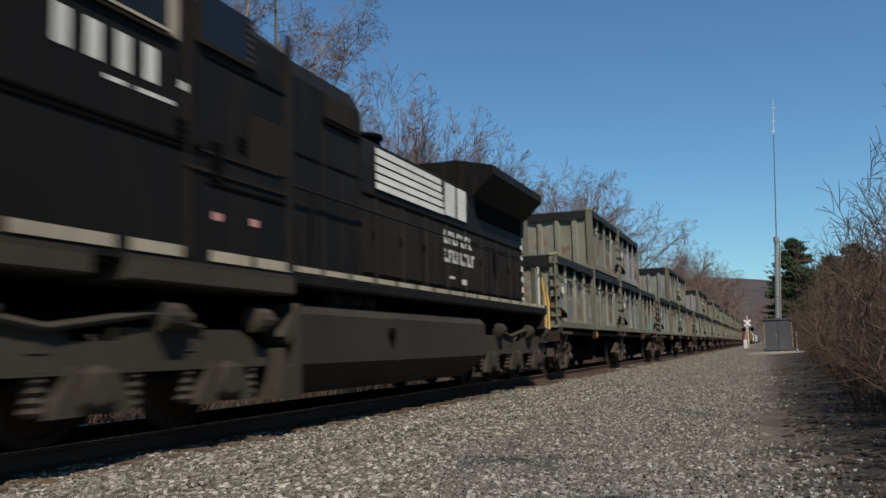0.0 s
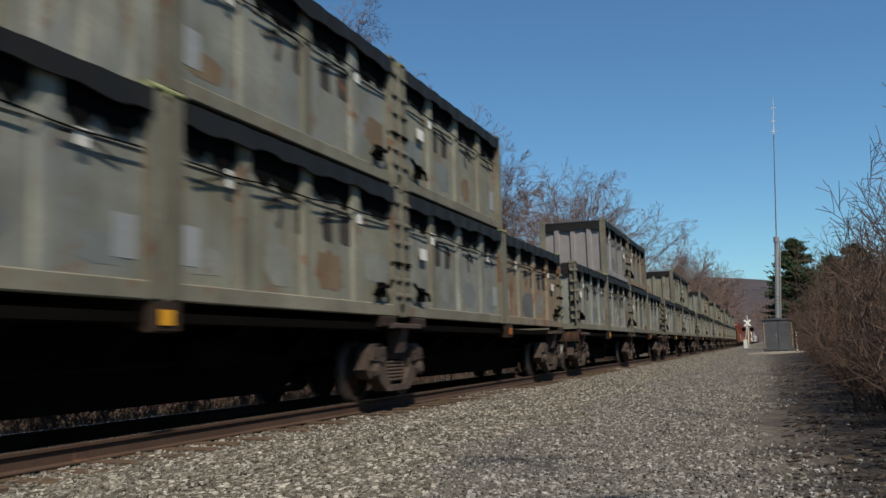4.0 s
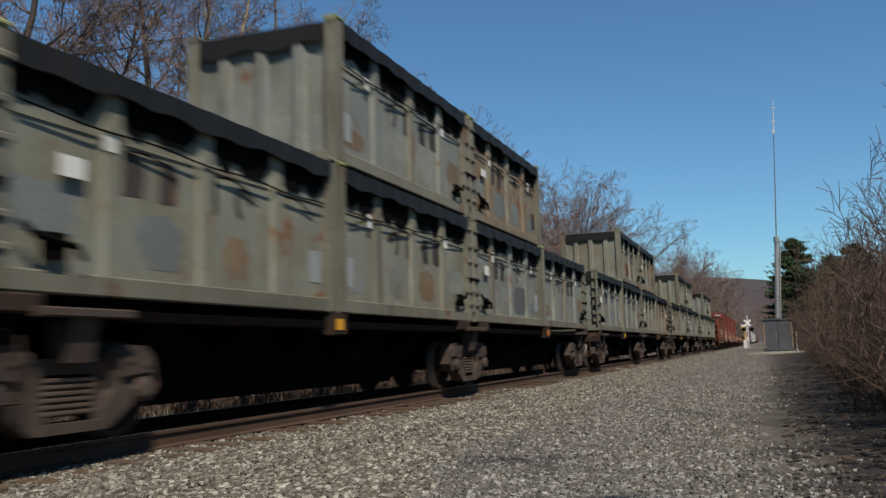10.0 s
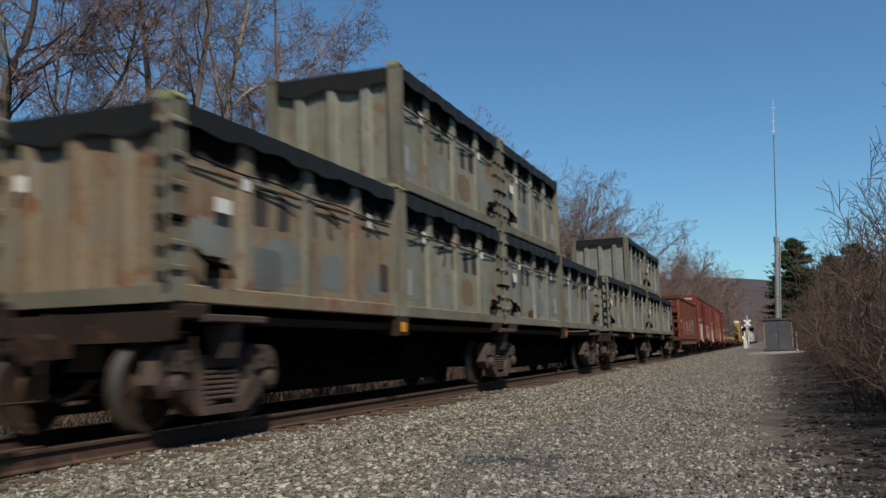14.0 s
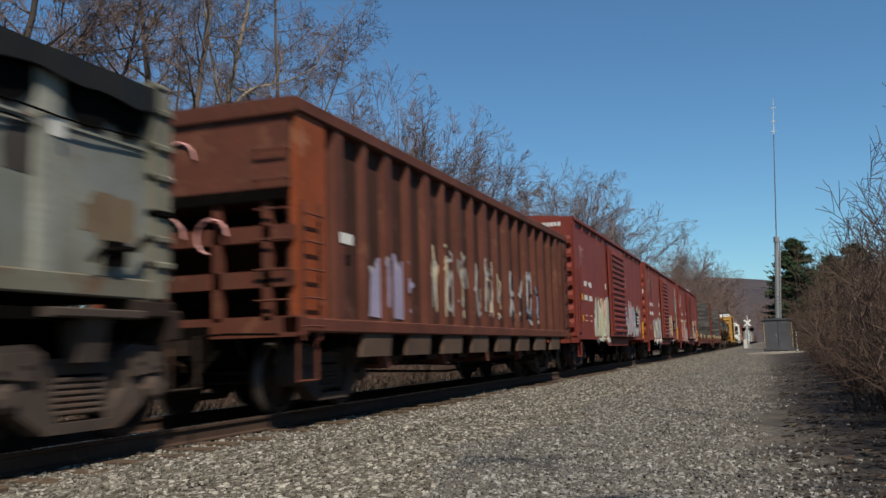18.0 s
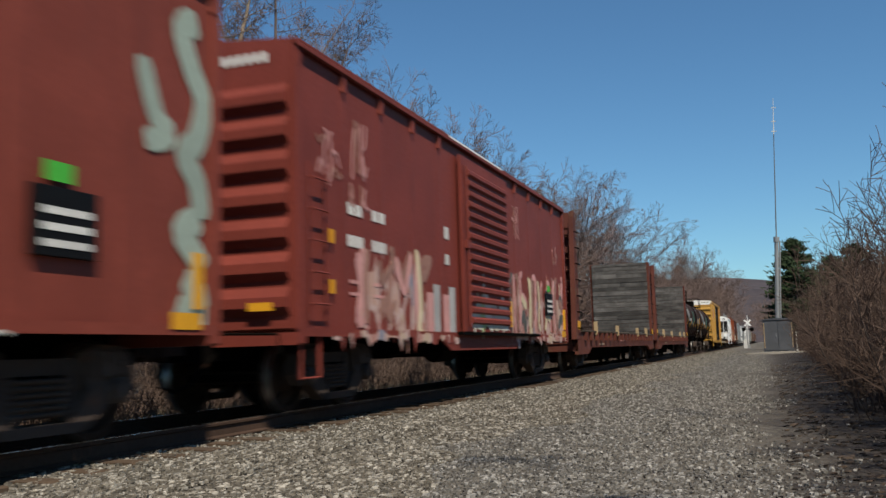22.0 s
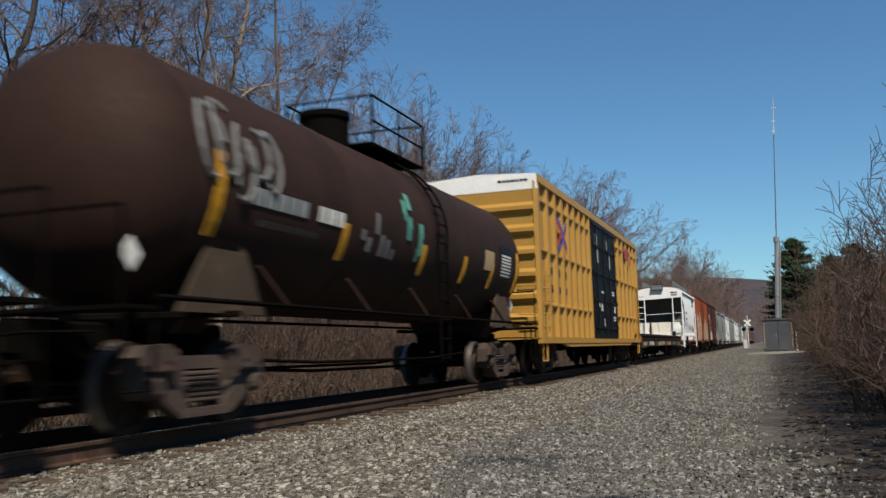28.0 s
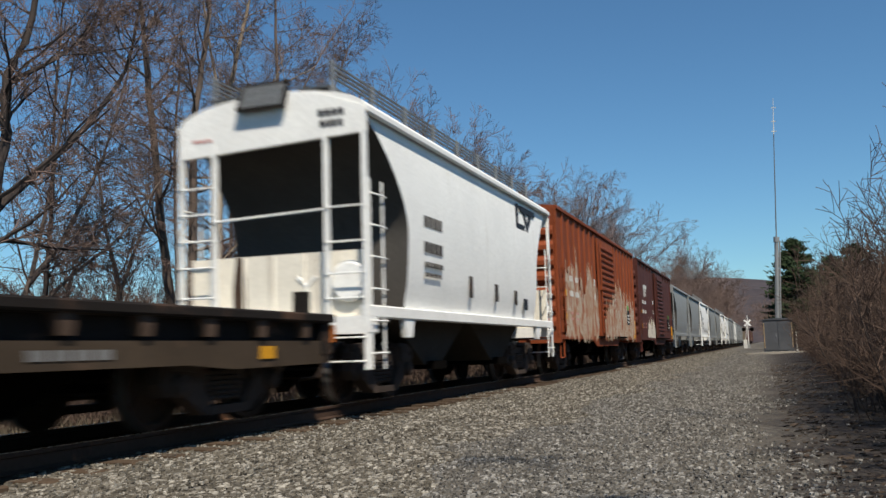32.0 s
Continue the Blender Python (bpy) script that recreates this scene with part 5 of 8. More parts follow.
# ---------------- open hopper, flats, tanks, covered hoppers ----------------
def build_open_hopper():
    length, w = 15.6, 1.52
    car = thing("open_hopper", "rust-brown ribbed open hopper car with sprayed lettering", "hopper car")
    for side in (-1, 1):
        def X(a):
            return side * a
        def span(a, b):
            return min(X(a), X(b)), max(X(a), X(b))
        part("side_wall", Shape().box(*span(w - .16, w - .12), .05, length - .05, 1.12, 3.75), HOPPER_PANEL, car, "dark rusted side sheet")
        part("top_chord", Shape().cbox(*span(w - .2, w + .02), 0, length, 3.68, 3.86, .02), HOPPER_RED, car)
        part("side_sill", Shape().cbox(*span(w - .2, w), 0, length, 1.0, 1.18, .02), HOPPER_RED, car)
        for i in range(17):
            y = 1.19 + .8225 * i
            b = .12 if i % 2 == 0 else .055
            part("side_rib", Shape().prism([(X(w - .12), y - b - .03), (X(w - .01), y - b), (X(w - .01), y + b), (X(w - .12), y + b + .03)], 1.1, 3.7, "z"), HOPPER_RED, car)
        for y in (0.05, length - .8):
            part("corner_panel", Shape().box(*span(w - .12, w - .02), y, y + .75, 1.15, 3.7), OR_BOX if y < 1 else HOPPER_RED, car, "orange repainted corner panel" if y < 1 else "")
        ladder(car, X(w), .12, .55, .9, 2.6, HOPPER_RED, 5)
        ladder(car, X(w), length - .6, length - .12, .9, 3.6, HOPPER_RED, 8)
        part("stirrup_step", Shape().tube([(X(w - .06), .1, 1.0), (X(w - .06), .1, .42), (X(w - .06), .58, .42), (X(w - .06), .58, 1.0)], .025, 5), HOPPER_RED, car)
    for y, d in ((0, -1), (length, 1)):
        i = y - d * .12
        part("end_wall", Shape().box(-w + .1, w - .1, min(y, i), max(y, i), 2.75, 3.8), HOPPER_RED, car, "red end sheet with sprayed lettering")
        part("end_chord", Shape().cbox(-w, w, min(y + d * .05, i), max(y + d * .05, i), 3.66, 3.86, .02), HOPPER_RED, car)
        part("end_shelf", Shape().box(-w + .1, w - .1, min(y, y + d * .04), max(y, y + d * .04), 2.6, 2.75), UNDER, car)
        part("slope_sheet", Shape().prism([(y - d * .1, 2.8), (y - d * .16, 2.8), (y - d * 2.3, 1.3), (y - d * 2.24, 1.2)], -w + .18, w - .18, "x"), HOPPER_PANEL, car)
        for z in (1.55, 2.1):
            part("end_beam", Shape().cbox(-w + .05, w - .05, min(y, y - d * .15), max(y, y - d * .15), z, z + .2, .02), HOPPER_RED, car)
        part("end_sill", Shape().cbox(-w, w, min(y, y - d * .25), max(y, y - d * .25), .95, 1.2, .02), HOPPER_RED, car)
        for x in (-1.1, -.4, .4, 1.1):
            part("end_post", Shape().box(x - .06, x + .06, min(y, y - d * .1), max(y, y - d * .1), 1.15, 2.7), HOPPER_RED, car)
        end_ladder(car, w - .55, w - .1, y, 1.2, 3.4, HOPPER_RED, 6, d)
    for k in range(4):
        y = 3.2 + k * 2.55
        h = Shape().prism([(y - .9, 1.12), (y + .9, 1.12), (y + .35, .55), (y - .35, .55)], -1.3, 1.3, "x")
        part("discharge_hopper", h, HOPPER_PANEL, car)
        part("hopper_gate", Shape().prism([(y - .55, .95), (y - .3, .5), (y - .1, .5), (y - .35, .95)], -1.38, 1.38, "x"), HOPPER_RED, car)
    for x, z in ((1.25, .52), (1.1, .4), (.9, .6)):
        part("brake_rod", Shape().tube([(x, 2.4, z + .08), (x, length * .4, z - .04), (x, length * .6, z), (x, length - 2.4, z + .06)], .02, 5), UNDER, car)
    part("load", Shape().box(-w + .17, w - .17, .3, length - .3, 2.4, 2.5), UNDER, car, "dark load inside the hopper")
    part("centre_sill", Shape().box(-.3, .3, -.1, length + .1, .7, 1.1), UNDER, car)
    def face(y):
        i = round((y - 1.19) / .8225)
        b = .12 if i % 2 == 0 else .055
        return w - .006 if abs(y - 1.19 - .8225 * i) < b + .02 else w - .116
    for a in (2.3, 3.05):
        part("graffiti", Shape().prism([(a, 1.25), (a + .6, 1.22), (a + .62, 1.75), (a + .4, 2.05), (a + .08, 1.9)], w - .116, w - .112, "x"), G_LILAC, car, "sprayed lilac shape")
    tag_piece(car, 0, 2.2, 4.0, 1.25, 2.25, 20, 3, (), (G_LILAC, G_WHITE), thin=.09, face=face)
    tag_piece(car, 0, 4.6, 9.0, 1.3, 2.55, 22, 6, (), (G_WHITE, G_WHITE, G_CREAM), thin=.06, face=face)
    tag_piece(car, 0, 4.8, 9.2, 1.4, 2.3, 24, 7, (), (G_WHITE, G_CREAM), thin=.045, face=face)
    for a in (9.55, 10.35, 11.15):
        part("graffiti", Shape().prism([(a, 1.4), (a + .66, 1.35), (a + .6, 2.3), (a + .05, 2.5)], w - .118, w - .113, "x"), G_DARK, car, "sprayed navy shape")
    tag_piece(car, 0, 9.4, 12.5, 1.3, 2.6, 23, 3, (G_WHITE, G_BLUE), (G_WHITE, G_DARK), .13, face=face)
    for cx, cz, rr in ((-.8, 3.2, .28), (-.15, 3.2, .24), (-.35, 2.2, .3), (.35, 2.2, .22)):
        pts = [(cx + rr * math.cos(q * .5), -.02 + (.0 if cz > 2.7 else -.02), cz + rr * math.sin(q * .5)) for q in range(10)]
        part("graffiti", Shape().tube(pts, .018, 4), G_PINK, car, "sprayed pale curve")
    for k in range(8):
        y = 1.95 + k * 1.645
        part("chute_plate", Shape().prism([(y, 1.02), (y + .98, 1.02), (y + .9, .68), (y - .1, .68)], w - .1, w - .04, "x"), CHUTE_TAN, car, "muddy tan chute plate")
        # a black box stands in for the shade between two plates
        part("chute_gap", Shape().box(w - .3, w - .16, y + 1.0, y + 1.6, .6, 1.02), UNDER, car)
    bars(car, w - .004, 1.1, 1.6, 2.15, 2.35, WHITE, 1)
    for y in (1.7, length - 1.7):
        truck(car, y)
    couplers(car, length)
    return car


def build_bulkhead_flat():
    length, w = 18.9, 1.45
    car = thing("bulkhead_flatcar", "empty oxide-red bulkhead flatcar with grey plank bulkhead linings", "flatcar", group="bulkhead flatcars")
    g = random.Random(3)
    part("deck", Shape().box(-w + .05, w - .05, .1, length - .1, 1.12, 1.2), GREY_WOOD, car, "worn wooden deck")
    for side in (-1, 1):
        def span(a, b):
            return min(side * a, side * b), max(side * a, side * b)
        part("side_sill", Shape().prism([(0, 1.2), (length, 1.2), (length, .55), (length - 1.6, .5), (length - 2.3, .7), (2.3, .7), (1.6, .5), (0, .5)], *span(w - .1, w), "x"), FLAT_RED, car)
        for i in range(19):
            y = 1.1 + i * .93
            part("stake_pocket", Shape().cbox(*span(w, w + .1), y - .1, y + .1, .92, 1.17, .02), FLAT_RED, car)
            if side > 0 and i < 18:
                # flat black plate on the sill imitates a shaded opening
                part("side_opening", Shape().prism([(y + .22, .95), (y + .66, .95), (y + .72, 1.02), (y + .62, 1.12), (y + .26, 1.12)], w, w + .004, "x"), UNDER, car)
        part("deck_edge", Shape().cbox(*span(w - .05, w + .06), .5, length - .5, 1.17, 1.235, .012), SIDE_TAN, car, "rusty deck edge angle")
        for i in range(6):
            y = 2.6 + i * 2.6
            part("tie_down_plate", Shape().box(*span(w, w + .008), y, y + .3, .98, 1.12), AMBER if i % 3 == 1 else UNDER, car)
    for k in range(26):
        y, x = g.uniform(1.2, length - 1.2), g.uniform(-1.1, 1.2)
        part("loose_board", Shape().cbox(x - .16, x + .16, y - g.uniform(.2, .9), y + .1, 1.2, 1.2 + g.uniform(.03, .1), .01), GREY_WOOD, car)
    for y in (2.9, 7.4, 12.9, 15.9):
        hh = .2 + .14 * g.random()
        part("wooden_stake", Shape().cbox(w - .02, w + .09, y - .06, y + .06, 1.1, 1.2 + hh, .015), PALE_WOOD, car, "pale cut-off wooden stake")
    bars(car, w + .004, 3.6, 4.6, .76, .84, BLISTER, 4)
    bars(car, w + .004, 8.2, 9.2, .88, .97, G_PINK, 2)
    for y, d in ((.25, -1), (length - .25, 1)):
        inner, outer = y - d * .12, y + d * .2
        bh = part("bulkhead", Shape().box(-w + .12, w - .12, min(inner + d * .06, inner), max(inner + d * .06, inner), 1.2, 4.75), FLAT_RED, car, "tall red steel bulkhead")
        for x in (-w + .06, w - .06):
            part("bulkhead_post", Shape().prism([(outer + d * .3, .95), (inner, .95), (inner, 4.8), (outer, 4.8)], x - .07, x + .07, "x"), FLAT_RED, bh)
        for z in (1.5, 2.0, 2.5, 3.0, 3.55, 4.1, 4.62):
            part("bulkhead_beam", Shape().cbox(-w + .12, w - .12, min(y - d * .05, outer - d * .02), max(y - d * .05, outer - d * .02), z, z + .15, .02), FLAT_RED, bh)
        part("diagonal_brace", Shape().tube([(.2, outer + d * .01, 1.3), (.25, outer + d * .01, 2.6), (.5, outer + d * .01, 3.4), (.75, outer + d * .01, 3.6)], .045, 5), FLAT_RED, bh)
        part("name_board", Shape().box(-w + .14, w - .14, min(outer, outer - d * .03), max(outer, outer - d * .03), 4.3, 4.62), FLAT_RED, bh)
        z = 1.21
        while z < 4.72:
            hgt = min(g.choice((.16, .19, .22)), 4.78 - z)
            cut = g.uniform(-.2, .2) if g.random() < .3 else w - .104
            for x0, x1 in ((-w + .1, cut - .004), (cut + .004, w - .1))[:2 if cut < 1 else 1]:
                o = g.uniform(.0, .02)
                pl = Shape().cbox(x0, x1, min(inner - d * (.07 + o), inner), max(inner - d * (.07 + o), inner), z + .006, z + hgt - .006, .008)
                part("plank", pl, GREY_WOOD, bh)
            z += hgt
        for k in range(7):
            zz = 1.3 + k * .48
            part("bulkhead_rung", Shape().tube([(w - .07, outer + d * .0, zz), (w + .09, outer - d * .02, zz - .03), (w + .09, inner, zz - .03)], .02, 5), UNDER, bh)
        end_ladder(car, w - .6, w - .2, outer, 1.2, 4.2, FLAT_RED, 9, d)
        part("end_sill", Shape().cbox(-w, w, min(y - d * .2, y + d * .25), max(y - d * .2, y + d * .25), .6, 1.18, .02), FLAT_RED, car)
        part("corner_reflector", Shape().box(w + .004, w + .012, y - .2, y + .2, 1.25, 1.5), AMBER, car, "yellow corner plate")
    end_bars(car, .02, .1, 1.0, 4.38, 4.56, WHITE, 4)
    part("centre_sill", Shape().prism([(-.1, .6), (3.2, .6), (4.4, .2), (length - 4.4, .2), (length - 3.2, .6), (length + .1, .6), (length + .1, 1.12), (-.1, 1.12)], -.4, .4, "x"), UNDER, car)
    for y in (1.9, length - 1.9):
        truck(car, y)
    couplers(car, length)
    return car


def build_tank_car(length, seed):
    r, zc = 1.42, 2.72
    car = thing("tank_car", "sooty brown tank car with yellow bands and top railing", "tank car", group="tank cars")
    prof = [(.35, .02), (.38, .5), (.5, .9), (.75, 1.22), (1.05, 1.37), (1.3, r)]
    prof = prof + [(length * .5, r)] + [(length - a, b) for a, b in reversed(prof)]
    part("tank", Shape().lathe(prof, 48, "y", (0, 0, zc)), BROWN_TANK, car, smooth=True)
    for y in (1.35, length * .33, length * .5, length * .67, length - 1.35):
        part("weld_seam", Shape().lathe([(y - .03, r + .002), (y - .02, r + .012), (y + .02, r + .012), (y + .03, r + .002)], 48, "y", (0, 0, zc)), BROWN_TANK, car, smooth=True)
    mid = length / 2 + .6
    part("dome", Shape().lathe([(4.05, .4), (4.56, .4), (4.6, .44), (4.7, .44), (4.74, .3)], 18, "z", (0, mid - 1.3, 0)), UNDER, car, smooth=True)
    pf = part("top_platform", Shape().box(-.8, .8, mid - 1.2, mid + 1.2, 4.16, 4.19), UNDER, car)
    for x in (-.8, .8):
        for y in (-1.15, 0, 1.15):
            part("railing_post", Shape().tube([(x, mid + y, 4.1), (x, mid + y, 5.0)], .022, 5), UNDER, pf)
        for z in (4.55, 4.98):
            part("railing_bar", Shape().tube([(x, mid - 1.15, z), (x, mid + 1.15, z)], .02, 5), UNDER, pf)
    for y in (-1.15, 1.15):
        part("railing_bar", Shape().tube([(-.8, mid + y, 4.98), (.8, mid + y, 4.98)], .02, 5), UNDER, pf)
    ys = length / 2 + .8
    pts = [(math.cos(t) * (r + .09), ys, zc + math.sin(t) * (r + .09)) for t in [1.2 - i * .15 for i in range(10)]]
    for dy in (-.22, .22):
        part("side_ladder_rail", Shape().tube([(x, ys + dy, z) for x, y, z in pts] + [(1.5, ys + dy, .55)], .022, 5), UNDER, car)
    for i in range(11):
        z = .6 + i * .33
        a = math.asin(max(-1, min(1, (z - zc) / (r + .09))))
        x = math.cos(a) * (r + .09) if z > zc else 1.51
        part("ladder_rung", Shape().tube([(x, ys - .22, z), (x, ys + .22, z)], .018, 5), UNDER, car)
    for y, d in ((0, 1), (length, -1)):
        a, b = sorted((y + d * .3, y + d * 2.9))
        part("stub_sill", Shape().cbox(-.4, .4, min(y, y + d * 3.2), max(y, y + d * 3.2), .72, 1.12, .03), UNDER, car)
        part("placard", Shape().prism([(y + d * .55, 1.75), (y + d * .7, 1.93), (y + d * .85, 1.75), (y + d * .7, 1.57)], 1.02, 1.03, "x"), WHITE, car, "white diamond placard")
        part("saddle_plate", Shape().prism([(y + d * 1.2, 1.2), (y + d * 2.9, 1.2), (y + d * 2.3, 2.15), (y + d * 1.9, 2.15)], 1.16, 1.2, "x"), SIDE_TAN, car, "dusty saddle plate")
        part("saddle", Shape().prism([(-1.25, 2.0), (-.75, 1.0), (.75, 1.0), (1.25, 2.0), (.9, 1.7), (0, 1.4), (-.9, 1.7)], y + d * 1.75, y + d * 2.3), BROWN_TANK, car)
        part("end_platform", Shape().box(-1.5, 1.5, min(y + d * .02, y + d * .5), max(y + d * .02, y + d * .5), 1.18, 1.22), UNDER, car)
        part("end_rail", Shape().tube([(-1.45, y + d * .05, 1.2), (-1.45, y + d * .05, 2.1), (1.45, y + d * .05, 2.1), (1.45, y + d * .05, 1.2)], .02, 5), UNDER, car)
        for x in (-1.45, 1.45):
            part("sill_step", Shape().tube([(x, y + d * .05, 1.2), (x, y + d * .05, .45), (x, y + d * .5, .45), (x, y + d * .5, 1.2)], .022, 5), UNDER, car)
        for x in (-.8, .8):
            part("sill_brace", Shape().tube([(x * 1.6, y + d * 2.2, 1.2), (x * .6, y + d * .6, 1.15)], .04, 5), UNDER, car)
    for x in (-1.48, 1.48):
        part("side_walk_rail", Shape().tube([(x, .5, 1.3), (x, length - .5, 1.3)], .03, 6), UNDER, car)
        for k in range(5):
            y = 2.9 + (length - 5.8) * k / 4
            part("rail_bracket", Shape().tube([(x, y, 1.3), (x * .88, y - .35, 1.75)], .03, 5), BROWN_TANK, car)
    # curved bands and marking bars lie close to the shell
    def on_shell(y0, y1, z0, z1, lift=.012):
        s, n = Shape(), 6
        for i in range(n):
            za, zb = z0 + (z1 - z0) * i / n, z0 + (z1 - z0) * (i + 1) / n
            xa, xb = math.sqrt(max(.01, (r + lift) ** 2 - (za - zc) ** 2)), math.sqrt(max(.01, (r + lift) ** 2 - (zb - zc) ** 2))
            s.add([(xa, y0, za), (xa, y1, za), (xb, y1, zb), (xb, y0, zb), (xa - .01, y0, za), (xa - .01, y1, za), (xb - .01, y1, zb), (xb - .01, y0, zb)],
                  [(0, 1, 2, 3), (0, 3, 7, 4), (1, 5, 6, 2)])
        return s
    for y in (1.55, 4.6, 7.6, length - 5.2, length - 3.4, length - 1.5):
        part("yellow_band", on_shell(y, y + .16, 2.0, 2.5 if 2 < y < length - 2 else 2.9), AMBER, car, "yellow reflector band")
    for i in range(9):
        if i == 5:
            continue
        y = 2.3 + i * .26
        part("marking_bar", on_shell(y, y + .2, 2.42, 2.62), HOP_GREY if i < 6 else WHITE, car)
    for i in range(5):
        part("marking_bar", on_shell(2.5 + i * .3, 2.72 + i * .3, 2.2, 2.28), FADED, car)
    for i in range(7):
        if i == 0:
            part("notice_panel", on_shell(length - 2.8, length - 1.9, 2.2, 2.95, .008), DOOR_BLACK, car, "black notice panel")
        part("marking_bar", on_shell(length - 2.7, length - 2.0, 2.3 + i * .07, 2.34 + i * .07), WHITE, car)
    part("placard", on_shell(length - 3.9, length - 3.3, 2.35, 2.75), PALE_WOOD, car, "tan placard")
    g = random.Random(seed)
    s = Shape()
    for j in range(5):
        cy, cz, ry, rz = 1.5 + .3 * j, 2.95 + g.uniform(-.1, .15), g.uniform(.13, .24), g.uniform(.28, .45)
        pts = []
        for q in range(11):
            a = .9 * j + q * .5
            y, z = cy + ry * math.cos(a), cz + rz * math.sin(a)
            pts.append((math.sqrt((r + .012) ** 2 - (z - zc) ** 2), y, z))
        part("graffiti", Shape().tube(pts, .035, 5), GREY_SPRAY, car, "sprayed grey swirl")
    for j in range(6):
        y, z = 5.2 + .22 * j, 2.2 + g.uniform(-.1, .3)
        part("graffiti", on_shell(y, y + .1, z, z + g.uniform(.15, .35), .016), GREY_SPRAY, car, "faint sprayed stroke")
    for j in range(9):
        y, z = length * .47 + g.uniform(-.35, .35), 2.2 + .1 * j
        part("graffiti", on_shell(y, y + g.uniform(.06, .16), z, z + g.uniform(.15, .4), .018), G_GREEN if j % 3 else TEAL, car, "sprayed green streak")
    for x, z in ((.55, .5), (.62, .62), (-.5, .55)):
        part("brake_rod", Shape().tube([(x, 2.6, z + .1), (x, length * .35, z), (x, length * .65, z - .02), (x, length - 2.6, z + .08)], .025, 5), UNDER, car)
    for y in (1.85, length - 1.85):
        truck(car, y)
    couplers(car, length)
    return car


def build_covered_hopper(length, mat, label, detail=True, bays=2):
    car = thing("covered_hopper", label, "hopper car", group="covered hoppers")
    w = 1.56
    # side outline: the ends fall back below the roof, the sides bulge a little
    rows = []
    for i in range(15):
        t = i / 14
        z = 1.35 + 2.9 * t
        back = 1.55 - 1.5 * max(0, (t - .42) / .58) ** 1.7
        x = w - .1 * (2 * t - 1) ** 2 - (.02 if t < .1 else 0)
        rows.append((z, back, x))
    s = Shape()
    vs = []
    for z, b, x in rows:
        vs += [(-x, b, z), (x, b, z), (x, length - b, z), (-x, length - b, z)]
    fs = []
    for i in range(14):
        for k in range(4):
            fs.append((i * 4 + k, i * 4 + (k + 1) % 4, (i + 1) * 4 + (k + 1) % 4, (i + 1) * 4 + k))
    fs += [(3, 2, 1, 0)]
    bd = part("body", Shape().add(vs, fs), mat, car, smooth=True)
    # the sloping end sheets take a darker grey that puts in the roof's shade
    bd.data.materials.append(HOP_SLOPE_SHADE)
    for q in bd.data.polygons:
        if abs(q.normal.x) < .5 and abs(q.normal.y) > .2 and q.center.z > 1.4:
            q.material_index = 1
    roof = [(-w + .06, 4.22), (w - .06, 4.22)] + [(w * math.cos(a), 4.22 + .36 * math.sin(a)) for a in [i * math.pi / 12 for i in range(13)]]
    part("roof", Shape().prism(roof, 0, length), mat, car)
    for side in (-1, 1):
        part("roof_eave", Shape().cbox(min(side * (w - .06), side * (w + .03)), max(side * (w - .06), side * (w + .03)), 0, length, 4.14, 4.24, .015), mat, car)
        part("side_sill", Shape().cbox(min(side * (w - .12), side * w), max(side * (w - .12), side * w), 0, length, 1.22, 1.4, .02), mat, car)
        for y in (1.35, length - 1.75):
            part("end_gusset", Shape().prism([(y, 1.22), (y + .4, 1.22), (y + .32, .95), (y + .08, .95)], min(side * (w - .1), side * (w - .02)), max(side * (w - .1), side * (w - .02)), "x"), mat, car)
    for y, d in ((0, 1), (length, -1)):
        a, b = sorted((y - d * .015, y + d * .06))
        part("end_cap", Shape().prism([(-w, 3.72), (w, 3.85), (w, 4.22), (w * .5, 4.5), (0, 4.57), (-w * .5, 4.5), (-w, 4.22)], a, b), mat, car)
        part("slope_panel", Shape().box(-w + .1, w - .1, min(y + d * .2, y + d * .26), max(y + d * .2, y + d * .26), 1.25, 2.2), HOP_STAIN if detail else mat, car, "pale lower end panel with rust stains")
        part("end_sill", Shape().cbox(-w, w, min(y, y + d * .3), max(y, y + d * .3), 1.0, 1.25, .02), mat, car)
        for x in (-w + .04, -w + .62, w - .64, w - .04):
            part("end_post", Shape().cbox(x - .03, x + .03, min(y - d * .02, y + d * .07), max(y - d * .02, y + d * .07), 1.05 if abs(x) < 1.2 else .5, 3.95, .01), mat, car)
        if detail:
            for z in (.62, .95, 1.6, 2.05, 2.45, 2.85, 3.25):
                part("ladder_rung", Shape().tube([(-w + .04, y - d * .03, z), (-w + .62, y - d * .03, z)], .016, 5), mat, car)
            for z in (.62, .95, 1.5, 1.85, 2.3, 2.8):
                part("ladder_rung", Shape().tube([(w - .04, y - d * .03, z), (w - .64, y - d * .03, z)], .014, 5), mat, car)
            for x in (-.55, -.05, .45):
                part("panel_fold", Shape().prism([(x - .03, y + d * .2), (x, y + d * .17), (x + .03, y + d * .2)], 1.3, 2.18, "z"), HOP_STAIN, car)
            part("rust_stain", Shape().prism([(-.72, 1.28), (-.5, 1.28), (-.52, 1.9), (-.56, 2.19), (-.68, 2.19), (-.74, 1.7)], min(y + d * .19, y + d * .2), max(y + d * .19, y + d * .2)), RAIL, car, "brown rust stain")
            part("end_handrail", Shape().tube([(-w + .62, y - d * .03, 2.72), (w - .64, y - d * .03, 2.78)], .018, 5), mat, car)
            part("brake_wheel", Shape().lathe([(y + d * .16, .26), (y + d * .13, .3), (y + d * .09, .26)], 16, "y", (w - .35, 0, 1.75)), mat, car)
